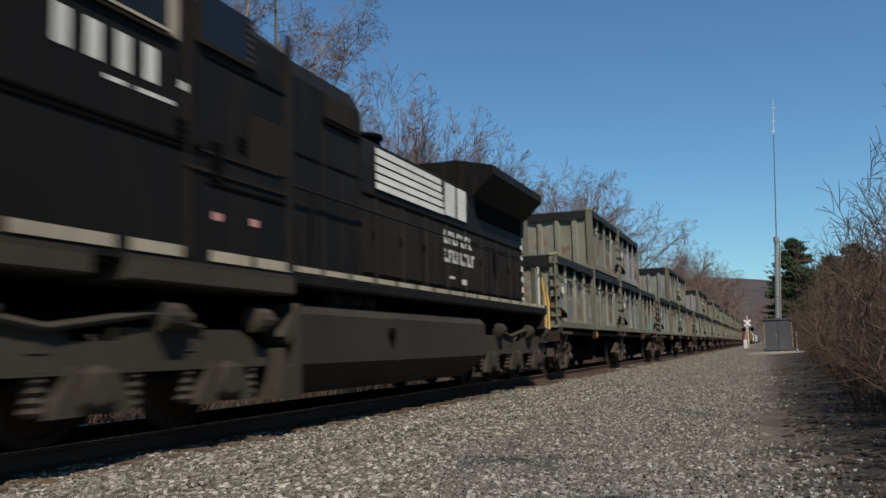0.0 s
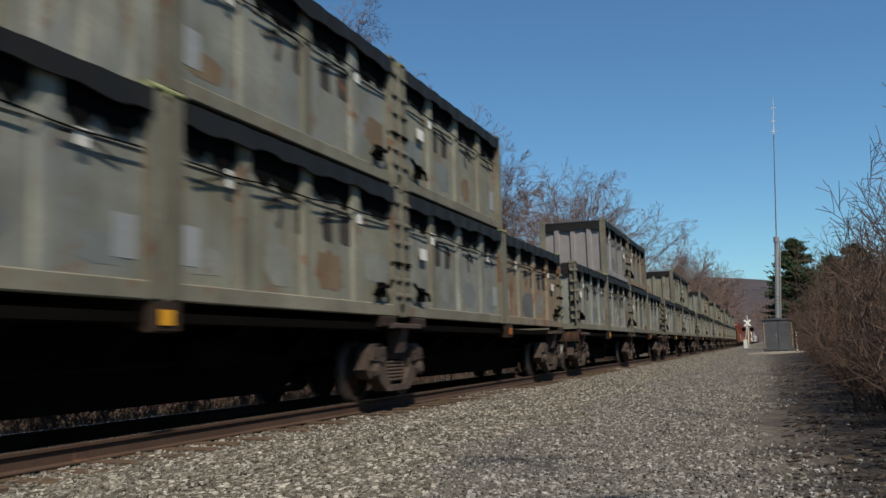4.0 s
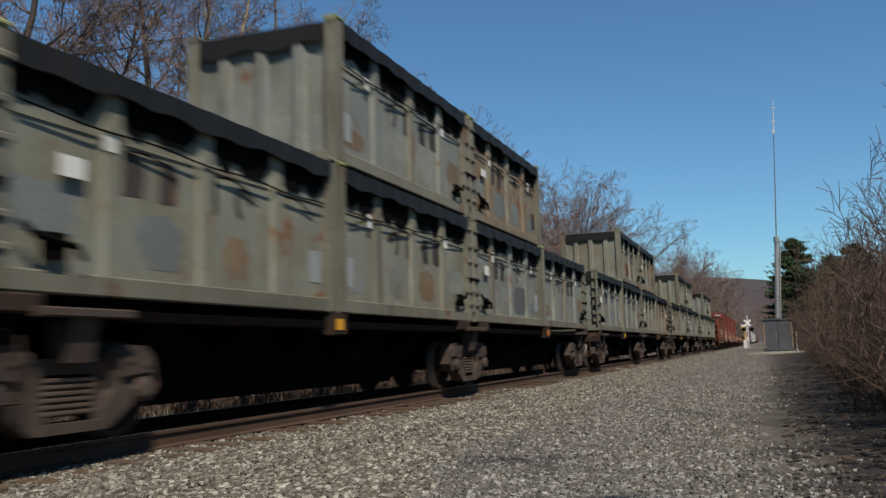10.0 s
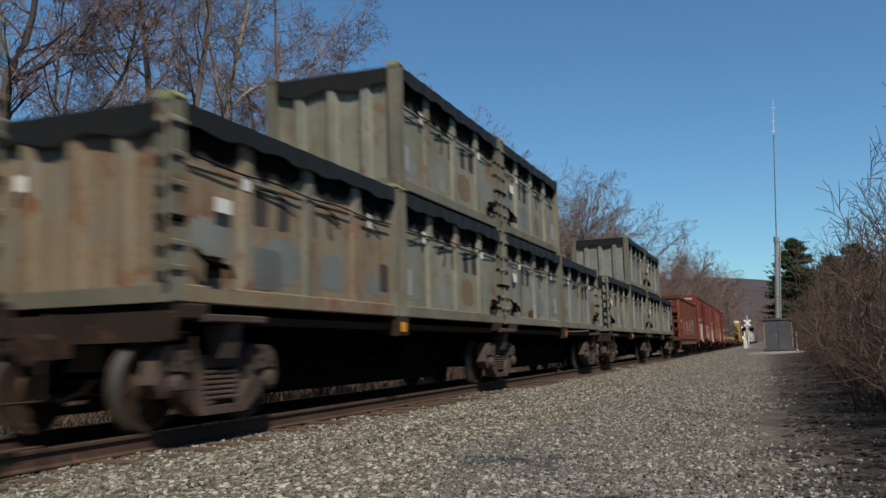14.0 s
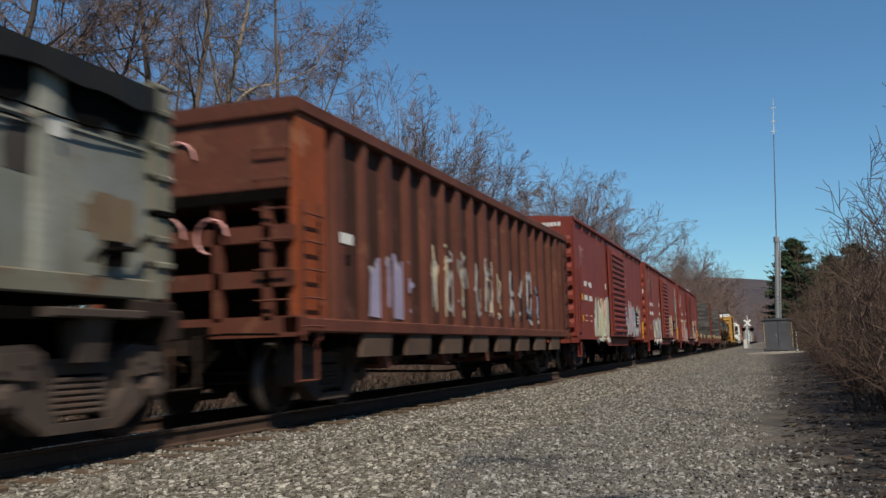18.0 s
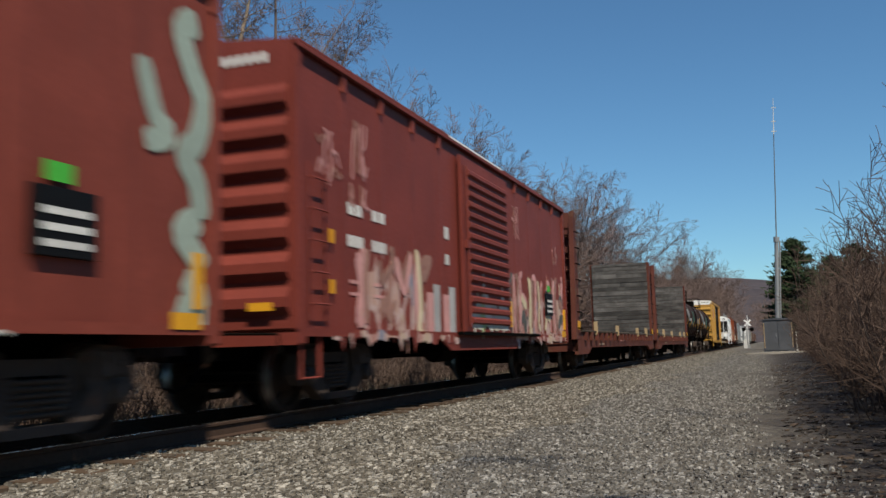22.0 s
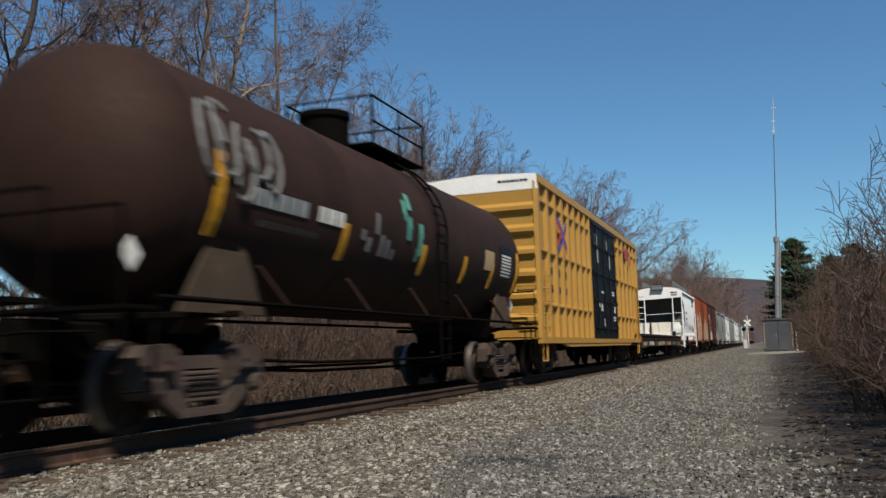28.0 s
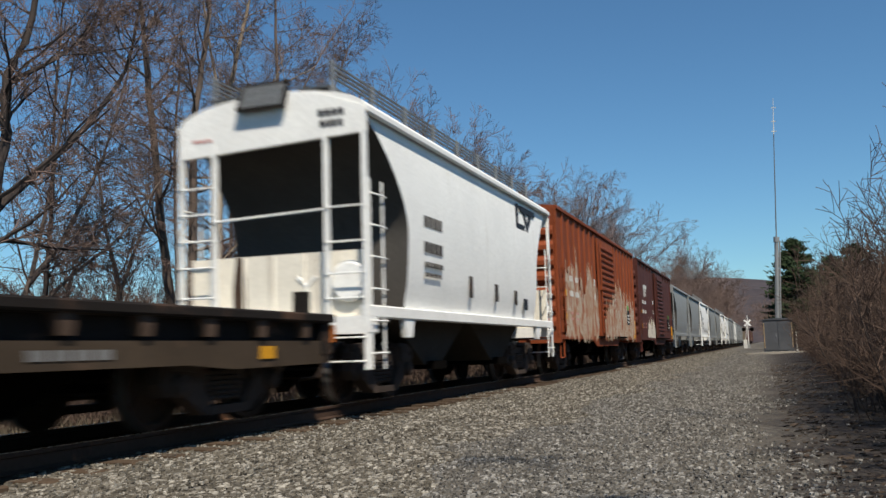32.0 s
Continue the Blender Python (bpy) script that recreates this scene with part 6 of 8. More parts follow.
            part("stub_post", Shape().tube([(.5, y + d * .2, 1.2), (.5, y + d * .2, 1.7), (.35, y + d * .2, 1.85)], .03, 5).tube([(.5, y + d * .2, 1.7), (.65, y + d * .2, 1.85)], .03, 5), mat, car)
        for sgn in (-1, 1):
            ladder(car, sgn * (w - .02), min(y + d * .1, y + d * .55), max(y + d * .1, y + d * .55), .5, 3.2 if detail else 1.5, mat, 6)
    if detail:
        wk = part("roof_walkway", Shape().box(.5, 1.0, .02, length - .02, 4.58, 4.61), GRATE, car, "galvanised roof walkway")
        part("walkway_board", Shape().box(-1.0, -.5, .02, length - .02, 4.58, 4.61), GRATE, wk)
        for x in (-1.0, 1.0):
            n = 9
            for i in range(n):
                y = .1 + (length - .2) * i / (n - 1)
                part("walkway_bracket", Shape().box(x - .03, x + .03, y - .03, y + .03, 4.35, 4.98), STEEL, wk)
            for z in (4.72, 4.79, 4.86, 4.93):
                part("walkway_edge_bar", Shape().box(x - .012, x + .012, .05, length - .05, z, z + .03), GRATE, wk)
        for i in range(8):
            part("grating_bar", Shape().box(-.42, .28, -.13 + .02 * i, -.1 + .02 * i, 4.38 + .045 * i, 4.405 + .045 * i), STEEL, wk)
        for x in (-.47, .28):
            part("grating_frame", Shape().prism([(-.16, 4.34), (-.09, 4.34), (.08, 4.74), (.04, 4.78)], x, x + .05, "x"), DECK_DARK, wk)
        part("grating_frame", Shape().box(-.47, .33, -.16, -.1, 4.33, 4.37).box(-.47, .33, .04, .09, 4.74, 4.78).prism([(-.07, 4.36), (-.04, 4.36), (.12, 4.73), (.09, 4.73)], -.43, .29, "x"), DECK_DARK, wk)
        end_bars(car, -.018, w - .75, w - .32, 4.13, 4.23, G_DARK, 4)
        end_bars(car, -.018, w - .72, w - .34, 3.97, 4.07, G_DARK, 4)
        end_bars(car, -.018, -w + .25, -w + .6, 3.95, 4.0, G_PINK, 3)
        for r, (a, b, z0, z1) in enumerate(((2.2, 3.1, 2.72, 2.98), (2.2, 3.1, 2.3, 2.55), (2.2, 3.1, 2.08, 2.2), (2.2, 3.0, 1.92, 2.02))):
            bars(car, w + .004, a, b, z0, z1, FADED, 4)
        for y, z0, z1 in ((4.6, 1.7, 2.1), (6.3, 1.7, 2.05), (7.8, 1.68, 2.0)):
            part("data_panel", Shape().box(w - .02, w + .006, y, y + .14, z0, z1), FADED, car)
        part("data_panel", Shape().box(w - .02, w + .006, 8.6, 8.85, 1.6, 1.85), G_DARK, car)
        part("emblem", Shape().stroke(w - .02, [(8.35, 3.98), (8.25, 3.5), (8.9, 3.5)], .16, .04).stroke(w - .02, [(8.9, 3.95), (9.15, 3.5), (9.6, 3.95)], .16, .04).stroke(w - .02, [(8.6, 3.95), (9.9, 3.95)], .12, .04), G_DARK, car, "dark slanted emblem")
    for k in range(bays):
        y0, y1 = 1.7 + (length - 3.4) * k / bays, 1.7 + (length - 3.4) * (k + 1) / bays
        # on white cars a dark brown puts underbody shade into the bays
        part("discharge_bay", Shape().prism([(y0, 1.36), (y1, 1.36), ((y0 + y1) / 2 + .4, .5), ((y0 + y1) / 2 - .4, .5)], -1.1, 1.1, "x"), HOP_GREY if mat is HOP_GREY else LOCO_CAST, car)
        part("outlet_gate", Shape().box(-.7, 1.25, (y0 + y1) / 2 - .3, (y0 + y1) / 2 + .3, .42, .56), UNDER, car)
    part("centre_sill", Shape().box(-.3, .3, -.1, length + .1, .75, 1.1), UNDER, car)
    for y in (1.6, length - 1.6):
        truck(car, y)
    couplers(car, length)
    return car


def build_low_flat():
    length, w = 20.3, 1.4
    car = thing("low_flatcar", "dark rusty empty flatcar with stake posts along its side", "flatcar")
    part("deck", Shape().box(-w, w, 0, length, 1.12, 1.22), DECK_DARK, car)
    for side in (-1, 1):
        def span(a, b):
            return min(side * a, side * b), max(side * a, side * b)
        part("side_sill", Shape().prism([(0, .9), (length, .9), (length, .62), (length - 2.2, .6), (length - 3, .66), (3, .66), (2.2, .6), (0, .62)], *span(w - .1, w - .02), "x"), SIDE_TAN, car, "dusty tan side sill")
        part("side_web", Shape().box(*span(w - .16, w - .1), 0, length, .85, 1.14), DECK_DARK, car)
        part("deck_edge", Shape().cbox(*span(w - .12, w + .06), 0, length, 1.13, 1.24, .02), DECK_DARK, car)
        for i in range(20):
            y = .6 + i * 1.0
            part("stake_pocket", Shape().prism([(y - .1, 1.13), (y + .1, 1.13), (y + .07, .94), (y - .05, .94)], *span(w - .1, w + .02), "x"), CHUTE_TAN, car)
        for y in (1.2, 7.5, 13.0, 18.6):
            part("reflector_plate", Shape().box(*span(w - .02, w - .005), y, y + .3, .7, .84), AMBER, car, "amber reflector plate")
    bars(car, w - .016, 15.2, 16.2, .72, .84, GREY_SPRAY, 4)
    g = random.Random(77)
    for k, m in enumerate((HOP_GREY, FADED, G_WHITE, G_CREAM, G_DARK, SLATE, PALE_WOOD, HOP_GREY, G_MINT, FADED, ORANGE, HOP_GREY)):
        y = 1.6 + k * .98 + g.uniform(-.1, .1)
        for j in range(3):
            a = y + j * .27
            z = .69 + g.uniform(0, .05)
            part("graffiti", Shape().prism([(a, z), (a + .2, z - .02), (a + .24, z + .1), (a + .17, z + .17), (a + .04, z + .15)], w - .022, w - .014, "x"), m, car, "sprayed paint shape")
    part("centre_sill", Shape().prism([(0, .65), (3.2, .65), (4.4, .2), (length - 4.4, .2), (length - 3.2, .65), (length, .65), (length, 1.1), (0, 1.1)], -.4, .4, "x"), UNDER, car)
    for y, d in ((0, 1), (length, -1)):
        part("end_sill", Shape().cbox(-w, w, min(y, y + d * .25), max(y, y + d * .25), .72, 1.2, .02), DECK_DARK, car)
        part("end_reflector", Shape().box(w - .3, w + .05, y - .02, y + .02, .88, 1.1), ORANGE, car, "orange end plate")
        part("uncoupling_rod", Shape().tube([(w - .1, y - d * .05, 1.0), (w + .02, y + d * .1, .8), (w - .05, y + d * .3, .45), (w - .3, y + d * .3, .42)], .022, 5), TRUCK, car)
        part("brake_stand", Shape().box(w - .5, w - .3, min(y, y + d * .1), max(y, y + d * .1), 1.2, 1.55), DECK_DARK, car)
    for y in (1.9, length - 1.9):
        truck(car, y)
    couplers(car, length)
    return car


def build_plain_car(mat, label):
    """A car that is never seen from near by."""
    car = thing("boxcar", label, "boxcar")
    part("body", Shape().box(-1.5, 1.5, .1, 14.7, .95, 4.4), mat, car)
    part("roof", Shape().prism([(-1.53, 4.4), (1.53, 4.4), (1.53, 4.44), (0, 4.66), (-1.53, 4.44)], 0, 14.8), mat, car)
    for side in (-1, 1):
        part("sliding_door", Shape().cbox(min(side * 1.5, side * 1.57), max(side * 1.5, side * 1.57), 6, 9, 1.05, 4.2, .01), mat, car)
    part("centre_sill", Shape().box(-.35, .35, -.7, 15.5, .6, .95), UNDER, car)
    for y in (1.9, 12.9):
        truck(car, y)
    return car


# ---------------- the train, put together ----------------
TRAIN = []          # (thing, distance of its origin along the train)


def join(ob, u, z=0.0, turn=0.0):
    ob["reach"] = u
    TRAIN.append((ob, u, z, turn))
    ob.location = (TRACK_X, u, RAIL_TOP + z)
    ob.rotation_euler = (0, 0, turn)
    return ob


PATCHES = [(0, 3, 46.2, 47.0, 2.2, 2.95, RUST_PLATE, "worn_patch", "rusted bare plate"), (0, 3, 46.0, 46.9, 1.5, 2.05, TEAL, "graffiti", "sprayed teal shape"),
           (0, 3, 46.7, 47.7, 1.48, 1.8, TEAL, "graffiti", "sprayed teal shape"), (0, 3, 44.6, 45.8, 1.55, 2.15, BLOT, "worn_patch"),
           (2, 2, 92.6, 93.75, 1.6, 2.45, BLOT, "repaint_disc", "dark repainted disc"), (2, 2, 94.1, 95.2, 1.36, 1.62, RUST_PLATE, "worn_patch", "rusted lower edge"),
           (3, 1, 108.2, 109.3, 1.6, 2.1, BLOT, "worn_patch"), (4, 2, 145.0, 146.2, 1.55, 2.2, BLOT, "worn_patch"), (5, 4, 163.5, 164.6, 3.7, 4.3, RUST_PLATE, "worn_patch"), (6, 0, 183.5, 184.4, 1.5, 2.0, BLOT, "worn_patch"),
           (1, 3, 71.0, 72.2, 1.5, 2.1, BLOT, "worn_patch"), (6, 2, 196.5, 197.6, 1.4, 1.7, RUST_PLATE, "worn_patch")]


def assemble():
    join(build_locomotive(), 0.0)
    looks = ((EPIC_A, "grey-green ribbed steel container with black cover, rust-streaked"), (EPIC_B, "pale blue-grey ribbed steel container with black cover"),
             (EPIC_C, "rusty tan ribbed steel container with black cover"), (EPIC_D, "mauve-grey ribbed steel container with black cover"))
    pick = ["AABAAD", "BABCBA", "BBABDC", "BABBAA", "AABBBC", "BBACAC", "CABBAA", "ABABBB"]
    flat = build_well_car()
    made, boxes = {}, {}
    for n in range(8):
        base = 25.09 + 26.21 * n
        car = flat if n == 0 else copy_thing(flat, Matrix())
        join(car, base)
        for k, (off, z, turn) in enumerate(((-.28, 1.29, 0), (5.72, 1.29, math.pi), (11.85, 1.29, 0), (17.83, 1.29, math.pi), (5.72, 3.41, math.pi), (11.85, 3.41, 0))):
            i = "ABCD".index(pick[n][k])
            key = (i, turn > 0)
            if key in made:
                c = copy_thing(made[key], Matrix())
            else:
                c = made[key] = build_container(*looks[i], 1 + i + 4 * (turn > 0), i != 3, -1 if turn else 1)
            join(c, base + off + CL / 2, z, turn)
            boxes[n, k] = (c, base + off + CL / 2, z, -1 if turn else 1)
    # patches that set single containers apart: worn plates, a repainted disc, sprayed scribbles
    def patch(n, k, u0, u1, z0, z1, mat, name="worn_patch", label="", lift=.041):
        c, uc, zc, lane = boxes[n, k]
        g = random.Random(int(u0 * 10))
        ring = []
        for j in range(14):
            t = 6.283 * j / 14
            q = g.uniform(.8, 1.05)
            y = (u0 + u1) / 2 + (u1 - u0) / 2 * max(-1, min(1, 1.25 * q * math.cos(t)))
            ring.append((lane * (y - uc), (z0 + z1) / 2 - zc + (z1 - z0) / 2 * max(-1, min(1, 1.25 * q * math.sin(t)))))
        x = lane * (1.115 + lift)
        part(name, Shape().prism(ring, min(x, x - lane * .003), max(x, x - lane * .003), "x"), mat, c, label)
    for spec in PATCHES:
        patch(*spec)
    c, uc, zc, lane = boxes[2, 1]
    g = random.Random(5)
    for j in range(7):
        y0, z0 = 84.5 + j * .42, 1.5 + .1 * (j % 3)
        pts = [(lane * (y0 + .2 * math.sin(q * 1.1 + j) + .05 * q - uc), z0 + .11 * q + g.uniform(-.05, .05) - zc) for q in range(6)]
        x = lane * 1.157
        part("graffiti", Shape().stroke(x, pts, .045, lane * .004), G_WHITE, c, "sprayed white scribble")
    join(build_open_hopper(), 234.4)
    b = build_boxcar("oxide-red boxcar with pale sprayed lettering by the door", 15.3, 4.68, RED_BOX, 1, door=(5.95, 9.35))
    mural(b, 1.478, 3.0, 5.9, .98, 2.3, SPRAY_CREAM, 31)
    tag_piece(b, 1.484, 3.0, 5.9, 1.05, 2.4, 31, 5, (G_CREAM, G_WHITE, G_CREAM), (G_PINK, G_MINT, G_CREAM), .36)
    mural(b, 1.528, 3.0, 5.9, .84, 1.06, SPRAY_CREAM, 131, .1)
    mural(b, 1.476, 10.1, 14.1, 1.15, 2.3, SPRAY_BLUE, 32)
    tag_piece(b, 1.484, 10.0, 14.2, 1.15, 2.45, 35, 5, (G_WHITE, G_WHITE, G_BLUE), (G_BLUE, G_WHITE, G_PINK), .34)
    for a, z0, z1 in ((10.0, 2.9, 3.6), (14.3, 1.5, 2.3)):
        tag_piece(b, 1.484, a, a + .5, z0, z1, int(z0 * 10), 2, (), (G_ROSE,), thin=.025)
    tag_piece(b, 1.484, .9, 1.6, 3.2, 3.9, 33, 3, (), (G_ROSE,), thin=.025)
    mural(b, 1.59, 6.4, 8.6, 1.1, 1.5, SPRAY_ROSE, 132, .1)
    part("notice_panel", Shape().box(1.47, 1.49, 9.75, 10.3, 1.2, 1.55), DOOR_BLACK, b, "black stencil panel")
    join(b, 251.2)
    b = build_boxcar("faded red boxcar with white drips and a white end plate", 15.3, 4.7, RED_BOX2, 2, door=(6.15, 9.2))
    tag_piece(b, 1.484, 2.5, 5.9, 1.0, 2.05, 34, 4, (G_WHITE,), (G_WHITE, G_CREAM), .42, drips=3)
    mural(b, 1.528, 2.2, 5.9, .84, 1.06, SPRAY_WHITE, 134, .1)
    mural(b, 1.476, 9.5, 12.2, 1.15, 2.1, SPRAY_ROSE, 35, .2)
    tag_piece(b, 1.484, 9.4, 12.3, 1.1, 2.45, 36, 4, (G_ROSE, G_ROSE, G_CREAM), (G_CREAM, G_ROSE), .3)
    mural(b, 1.528, 9.4, 12.6, .88, 1.0, SPRAY_WHITE, 135, .1)
    tag_piece(b, 1.484, .9, 2.0, 3.3, 4.0, 37, 3, (), (G_ROSE,), thin=.025)
    mural(b, 1.59, 6.4, 9.0, 1.15, 1.6, SPRAY_ROSE, 138, .1)
    for z in (1.45, 2.1, 2.9):
        part("worn_patch", Shape().box(1.588, 1.592, 6.6, 7.4, z, z + .07), WHITE, b, "scuffed white patch")
    part("primer_patch", Shape().box(1.471, 1.4745, 1.9, 2.7, 2.95, 3.9), BR_BOX, b, "darker repainted panel")
    part("roof_edge", Shape().box(1.5, 1.56, 5.7, 8.9, 4.555, 4.585), HOP_GREY, b, "bare metal roof edge")
    part("white_plate", Shape().box(.9, 1.4, -.11, -.095, 3.15, 3.35), WHITE, b, "white plate")
    for pts, wd in (([(14.95, 4.1), (14.7, 3.95), (14.85, 3.6), (15.05, 3.3), (14.95, 2.9), (14.75, 2.7), (14.95, 2.45), (15.02, 2.1)], .2), ([(14.1, 3.5), (14.3, 3.0), (14.5, 2.85), (14.15, 2.72)], .16),
                    ([(15.0, 2.1), (14.7, 1.95), (14.9, 1.75), (15.05, 1.6)], .2), ([(14.75, 1.5), (15.0, 1.3), (14.7, 1.15), (15.1, 1.1)], .2)):
        sprayed(b, smooth_line(pts), wd * 1.5, G_MINT, lambda y: 1.486, "pale mint sprayed curl")
    join(b, 267.95)
    b = build_boxcar("oxide-red boxcar with white and rose sprayed lettering", 15.35, 4.68, RED_BOX, 3, door=(6.1, 9.2))
    mural(b, 1.476, 1.7, 4.4, .98, 2.1, SPRAY_ROSE, 36)
    tag_piece(b, 1.484, 1.6, 4.6, 1.0, 2.4, 36, 4, (G_ROSE, G_PINK), (G_PINK, G_ROSE, G_CREAM), .26, drips=1)
    for a in (4.75, 5.55):
        part("graffiti", Shape().box(1.478, 1.484, a, a + .3, .98, 1.85), G_WHITE, b, "bright white sprayed block")
        part("graffiti", Shape().box(1.478, 1.483, a - .32, a - .02, 1.0, 1.7), G_PINK, b, "pale sprayed block")
    mural(b, 1.528, .9, 6.0, .84, 1.06, SPRAY_ROSE, 236, .1)
    mural(b, 1.476, 9.5, 15.0, .98, 2.2, SPRAY_ROSE, 37, .5)
    tag_piece(b, 1.484, 9.5, 15.1, 1.0, 2.55, 38, 7, (G_ROSE, G_PINK, G_CREAM, BLOT), (G_PINK, G_CREAM, G_ROSE), .26, drips=1)
    mural(b, 1.528, 9.5, 15.0, .84, 1.06, SPRAY_ROSE, 137, .1)
    for a, z0, z1, q in ((.55, 2.9, 3.7, 3), (1.5, 3.1, 4.0, 4), (1.5, 2.7, 3.1, 5), (9.8, 3.2, 4.0, 6), (13.9, 2.9, 3.4, 7)):
        tag_piece(b, 1.484, a, a + .7, z0, z1, q, 2, (), (G_ROSE, G_PINK), thin=.035)
    mural(b, 1.59, 6.5, 9.0, 1.1, 2.0, SPRAY_CREAM, 39, .1)
    part("roof_edge", Shape().box(1.5, 1.56, 5.6, 9.0, 4.555, 4.585), ROOF_WHITE, b, "pale roof edge")
    join(b, 284.85)
    f = build_bulkhead_flat()
    join(f, 301.9)
    join(copy_thing(f, Matrix()), 322.5)
    t = build_tank_car(15.0, 5)
    join(t, 341.9)
    join(copy_thing(t, Matrix()), 357.7)
    join(build_yellow_boxcar(), 373.1)
    join(build_low_flat(), 392.3)
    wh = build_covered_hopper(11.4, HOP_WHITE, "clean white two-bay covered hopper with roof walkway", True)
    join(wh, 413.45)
    b = build_boxcar("peeling orange boxcar with pale primer patches", 15.0, 4.68, OR_BOX, 4, ribs=19, notches=False)
    for y0, y1, zt, x, q in ((.7, 3.4, 3.3, 1.521, 61), (3.2, 6.05, 3.0, 1.524, 62), (9.3, 12.2, 3.1, 1.521, 63), (12.0, 14.6, 2.6, 1.524, 64), (6.5, 9.0, 2.2, 1.64, 65)):
        mural(b, x, y0, y1, 1.0, zt, SPRAY_PEEL, q, .6)
    join(b, 425.9)
    b = build_boxcar("brown boxcar with a white emblem and pale graffiti", 14.5, 4.66, BR_BOX, 5)
    part("emblem", Shape().box(1.48, 1.486, 1.9, 3.2, 3.35, 3.5).box(1.48, 1.486, 2.1, 2.5, 2.95, 3.35).box(1.48, 1.486, 2.7, 2.9, 3.0, 3.35), WHITE, b, "white emblem strokes")
    mural(b, 1.485, 3, 6, .98, 1.9, SPRAY_CREAM, 40)
    join(b, 442.3)
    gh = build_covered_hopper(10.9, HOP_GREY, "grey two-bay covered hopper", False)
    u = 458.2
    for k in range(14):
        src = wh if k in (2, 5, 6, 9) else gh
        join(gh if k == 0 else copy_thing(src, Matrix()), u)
        u += 12.3 if src is wh else 11.8
    tail = build_plain_car(BR_BOX, "brown boxcar far down the train")
    tan = build_plain_car(EPIC_C, "tan boxcar far down the train")
    for k in range(11):
        src = tan if k in (0, 1, 4, 8) else tail
        join(src if k in (0, 2) else copy_thing(src, Matrix()), u)
        u += 16.2


assemble()


# ---------------- lineside things ----------------
def build_cabinet():
    c = thing("relay_cabinet", "large grey metal relay cabinet on a low gravel pad", "cabinet", at=(.86, 72.3, -.02))
    part("body", Shape().cbox(-1.05, 1.05, 0, 1.6, .12, 2.5, .03), CABINET, c)
    part("roof_cap", Shape().prism([(-1.12, 2.5), (1.12, 2.5), (1.12, 2.57), (0, 2.66), (-1.12, 2.57)], -.08, 1.68), CABINET, c)
    for x in (-1.0, .02):
        d = part("door", Shape().cbox(x, x + .97, -.035, 0, .25, 2.4, .01), CABINET, c)
        part("door_handle", Shape().tube([(x + .86, -.04, 1.2), (x + .86, -.09, 1.25), (x + .86, -.09, 1.45), (x + .86, -.04, 1.5)], .015, 5), STEEL, d)
    part("plinth", Shape().cbox(-1.15, 1.15, -.1, 1.7, -.1, .12, .03), CONCRETE, c)
    for x in (-1.0, .98):
        part("edge_stripe", Shape().box(x, x + .05, -.04, -.036, .4, 2.3), PALE_WOOD, c, "pale tape stripe")
    tagged(bulk("cabinet_pad", *mound(1.3, 72.6, 2.6, .3), STONES), "low dark gravel pad under the cabinet", "gravel pad", kind="structure")
    m = thing("radio_mast", "tall slim galvanised radio mast with a whip antenna", "mast", at=(.78, 74.4, 0))
    m.rotation_euler = (0, radians(3.1), 0)
    part("lower_mast", Shape().tube([(0, 0, 0), (.0, 0, 8.9)], .17, 8, .15), STEEL, m)
    part("side_conduit", Shape().tube([(.24, 0, 0), (.24, 0, 8.7)], .07, 6), STEEL, m)
    part("upper_mast", Shape().tube([(0, 0, 8.9), (-.1, 0, 17.2)], .055, 6, .035), GRATE, m)
    part("whip_antenna", Shape().tube([(-.1, 0, 17.2), (-.12, 0, 20.1)], .04, 6, .02), WHITE, m, "pale whip antenna")
    for z in (17.4, 18.2, 19.3):
        part("cross_arm", Shape().box(-.3, .1, -.02, .02, z, z + .05), WHITE, m)
    part("mast_collar", Shape().lathe([(8.6, .22), (9.0, .22)], 10, "z"), STEEL, m)
    p = thing("marker_post", "short white marker post in the brush", "post", at=(2.25, 76, 0))
    part("post", Shape().tube([(0, 0, 0), (0, 0, 1.6)], .06, 6), WHITE, p)


def mound(cx, cy, r, h):
    vs, fs = [], []
    n, m = 24, 6
    for j in range(m + 1):
        for i in range(n):
            t = 2 * math.pi * i / n
            q = j / m
            rr = r * q * (1 + .15 * math.sin(3 * t + j))
            vs.append((cx + rr * 1.25 * math.cos(t), cy + rr * math.sin(t), -.06 + h * (1 - q * q) * .6 + .04 * math.sin(7 * t + 3 * j)))
    for j in range(m):
        for i in range(n):
            fs.append((j * n + i, j * n + (i + 1) % n, (j + 1) * n + (i + 1) % n, (j + 1) * n + i))
    return vs, fs


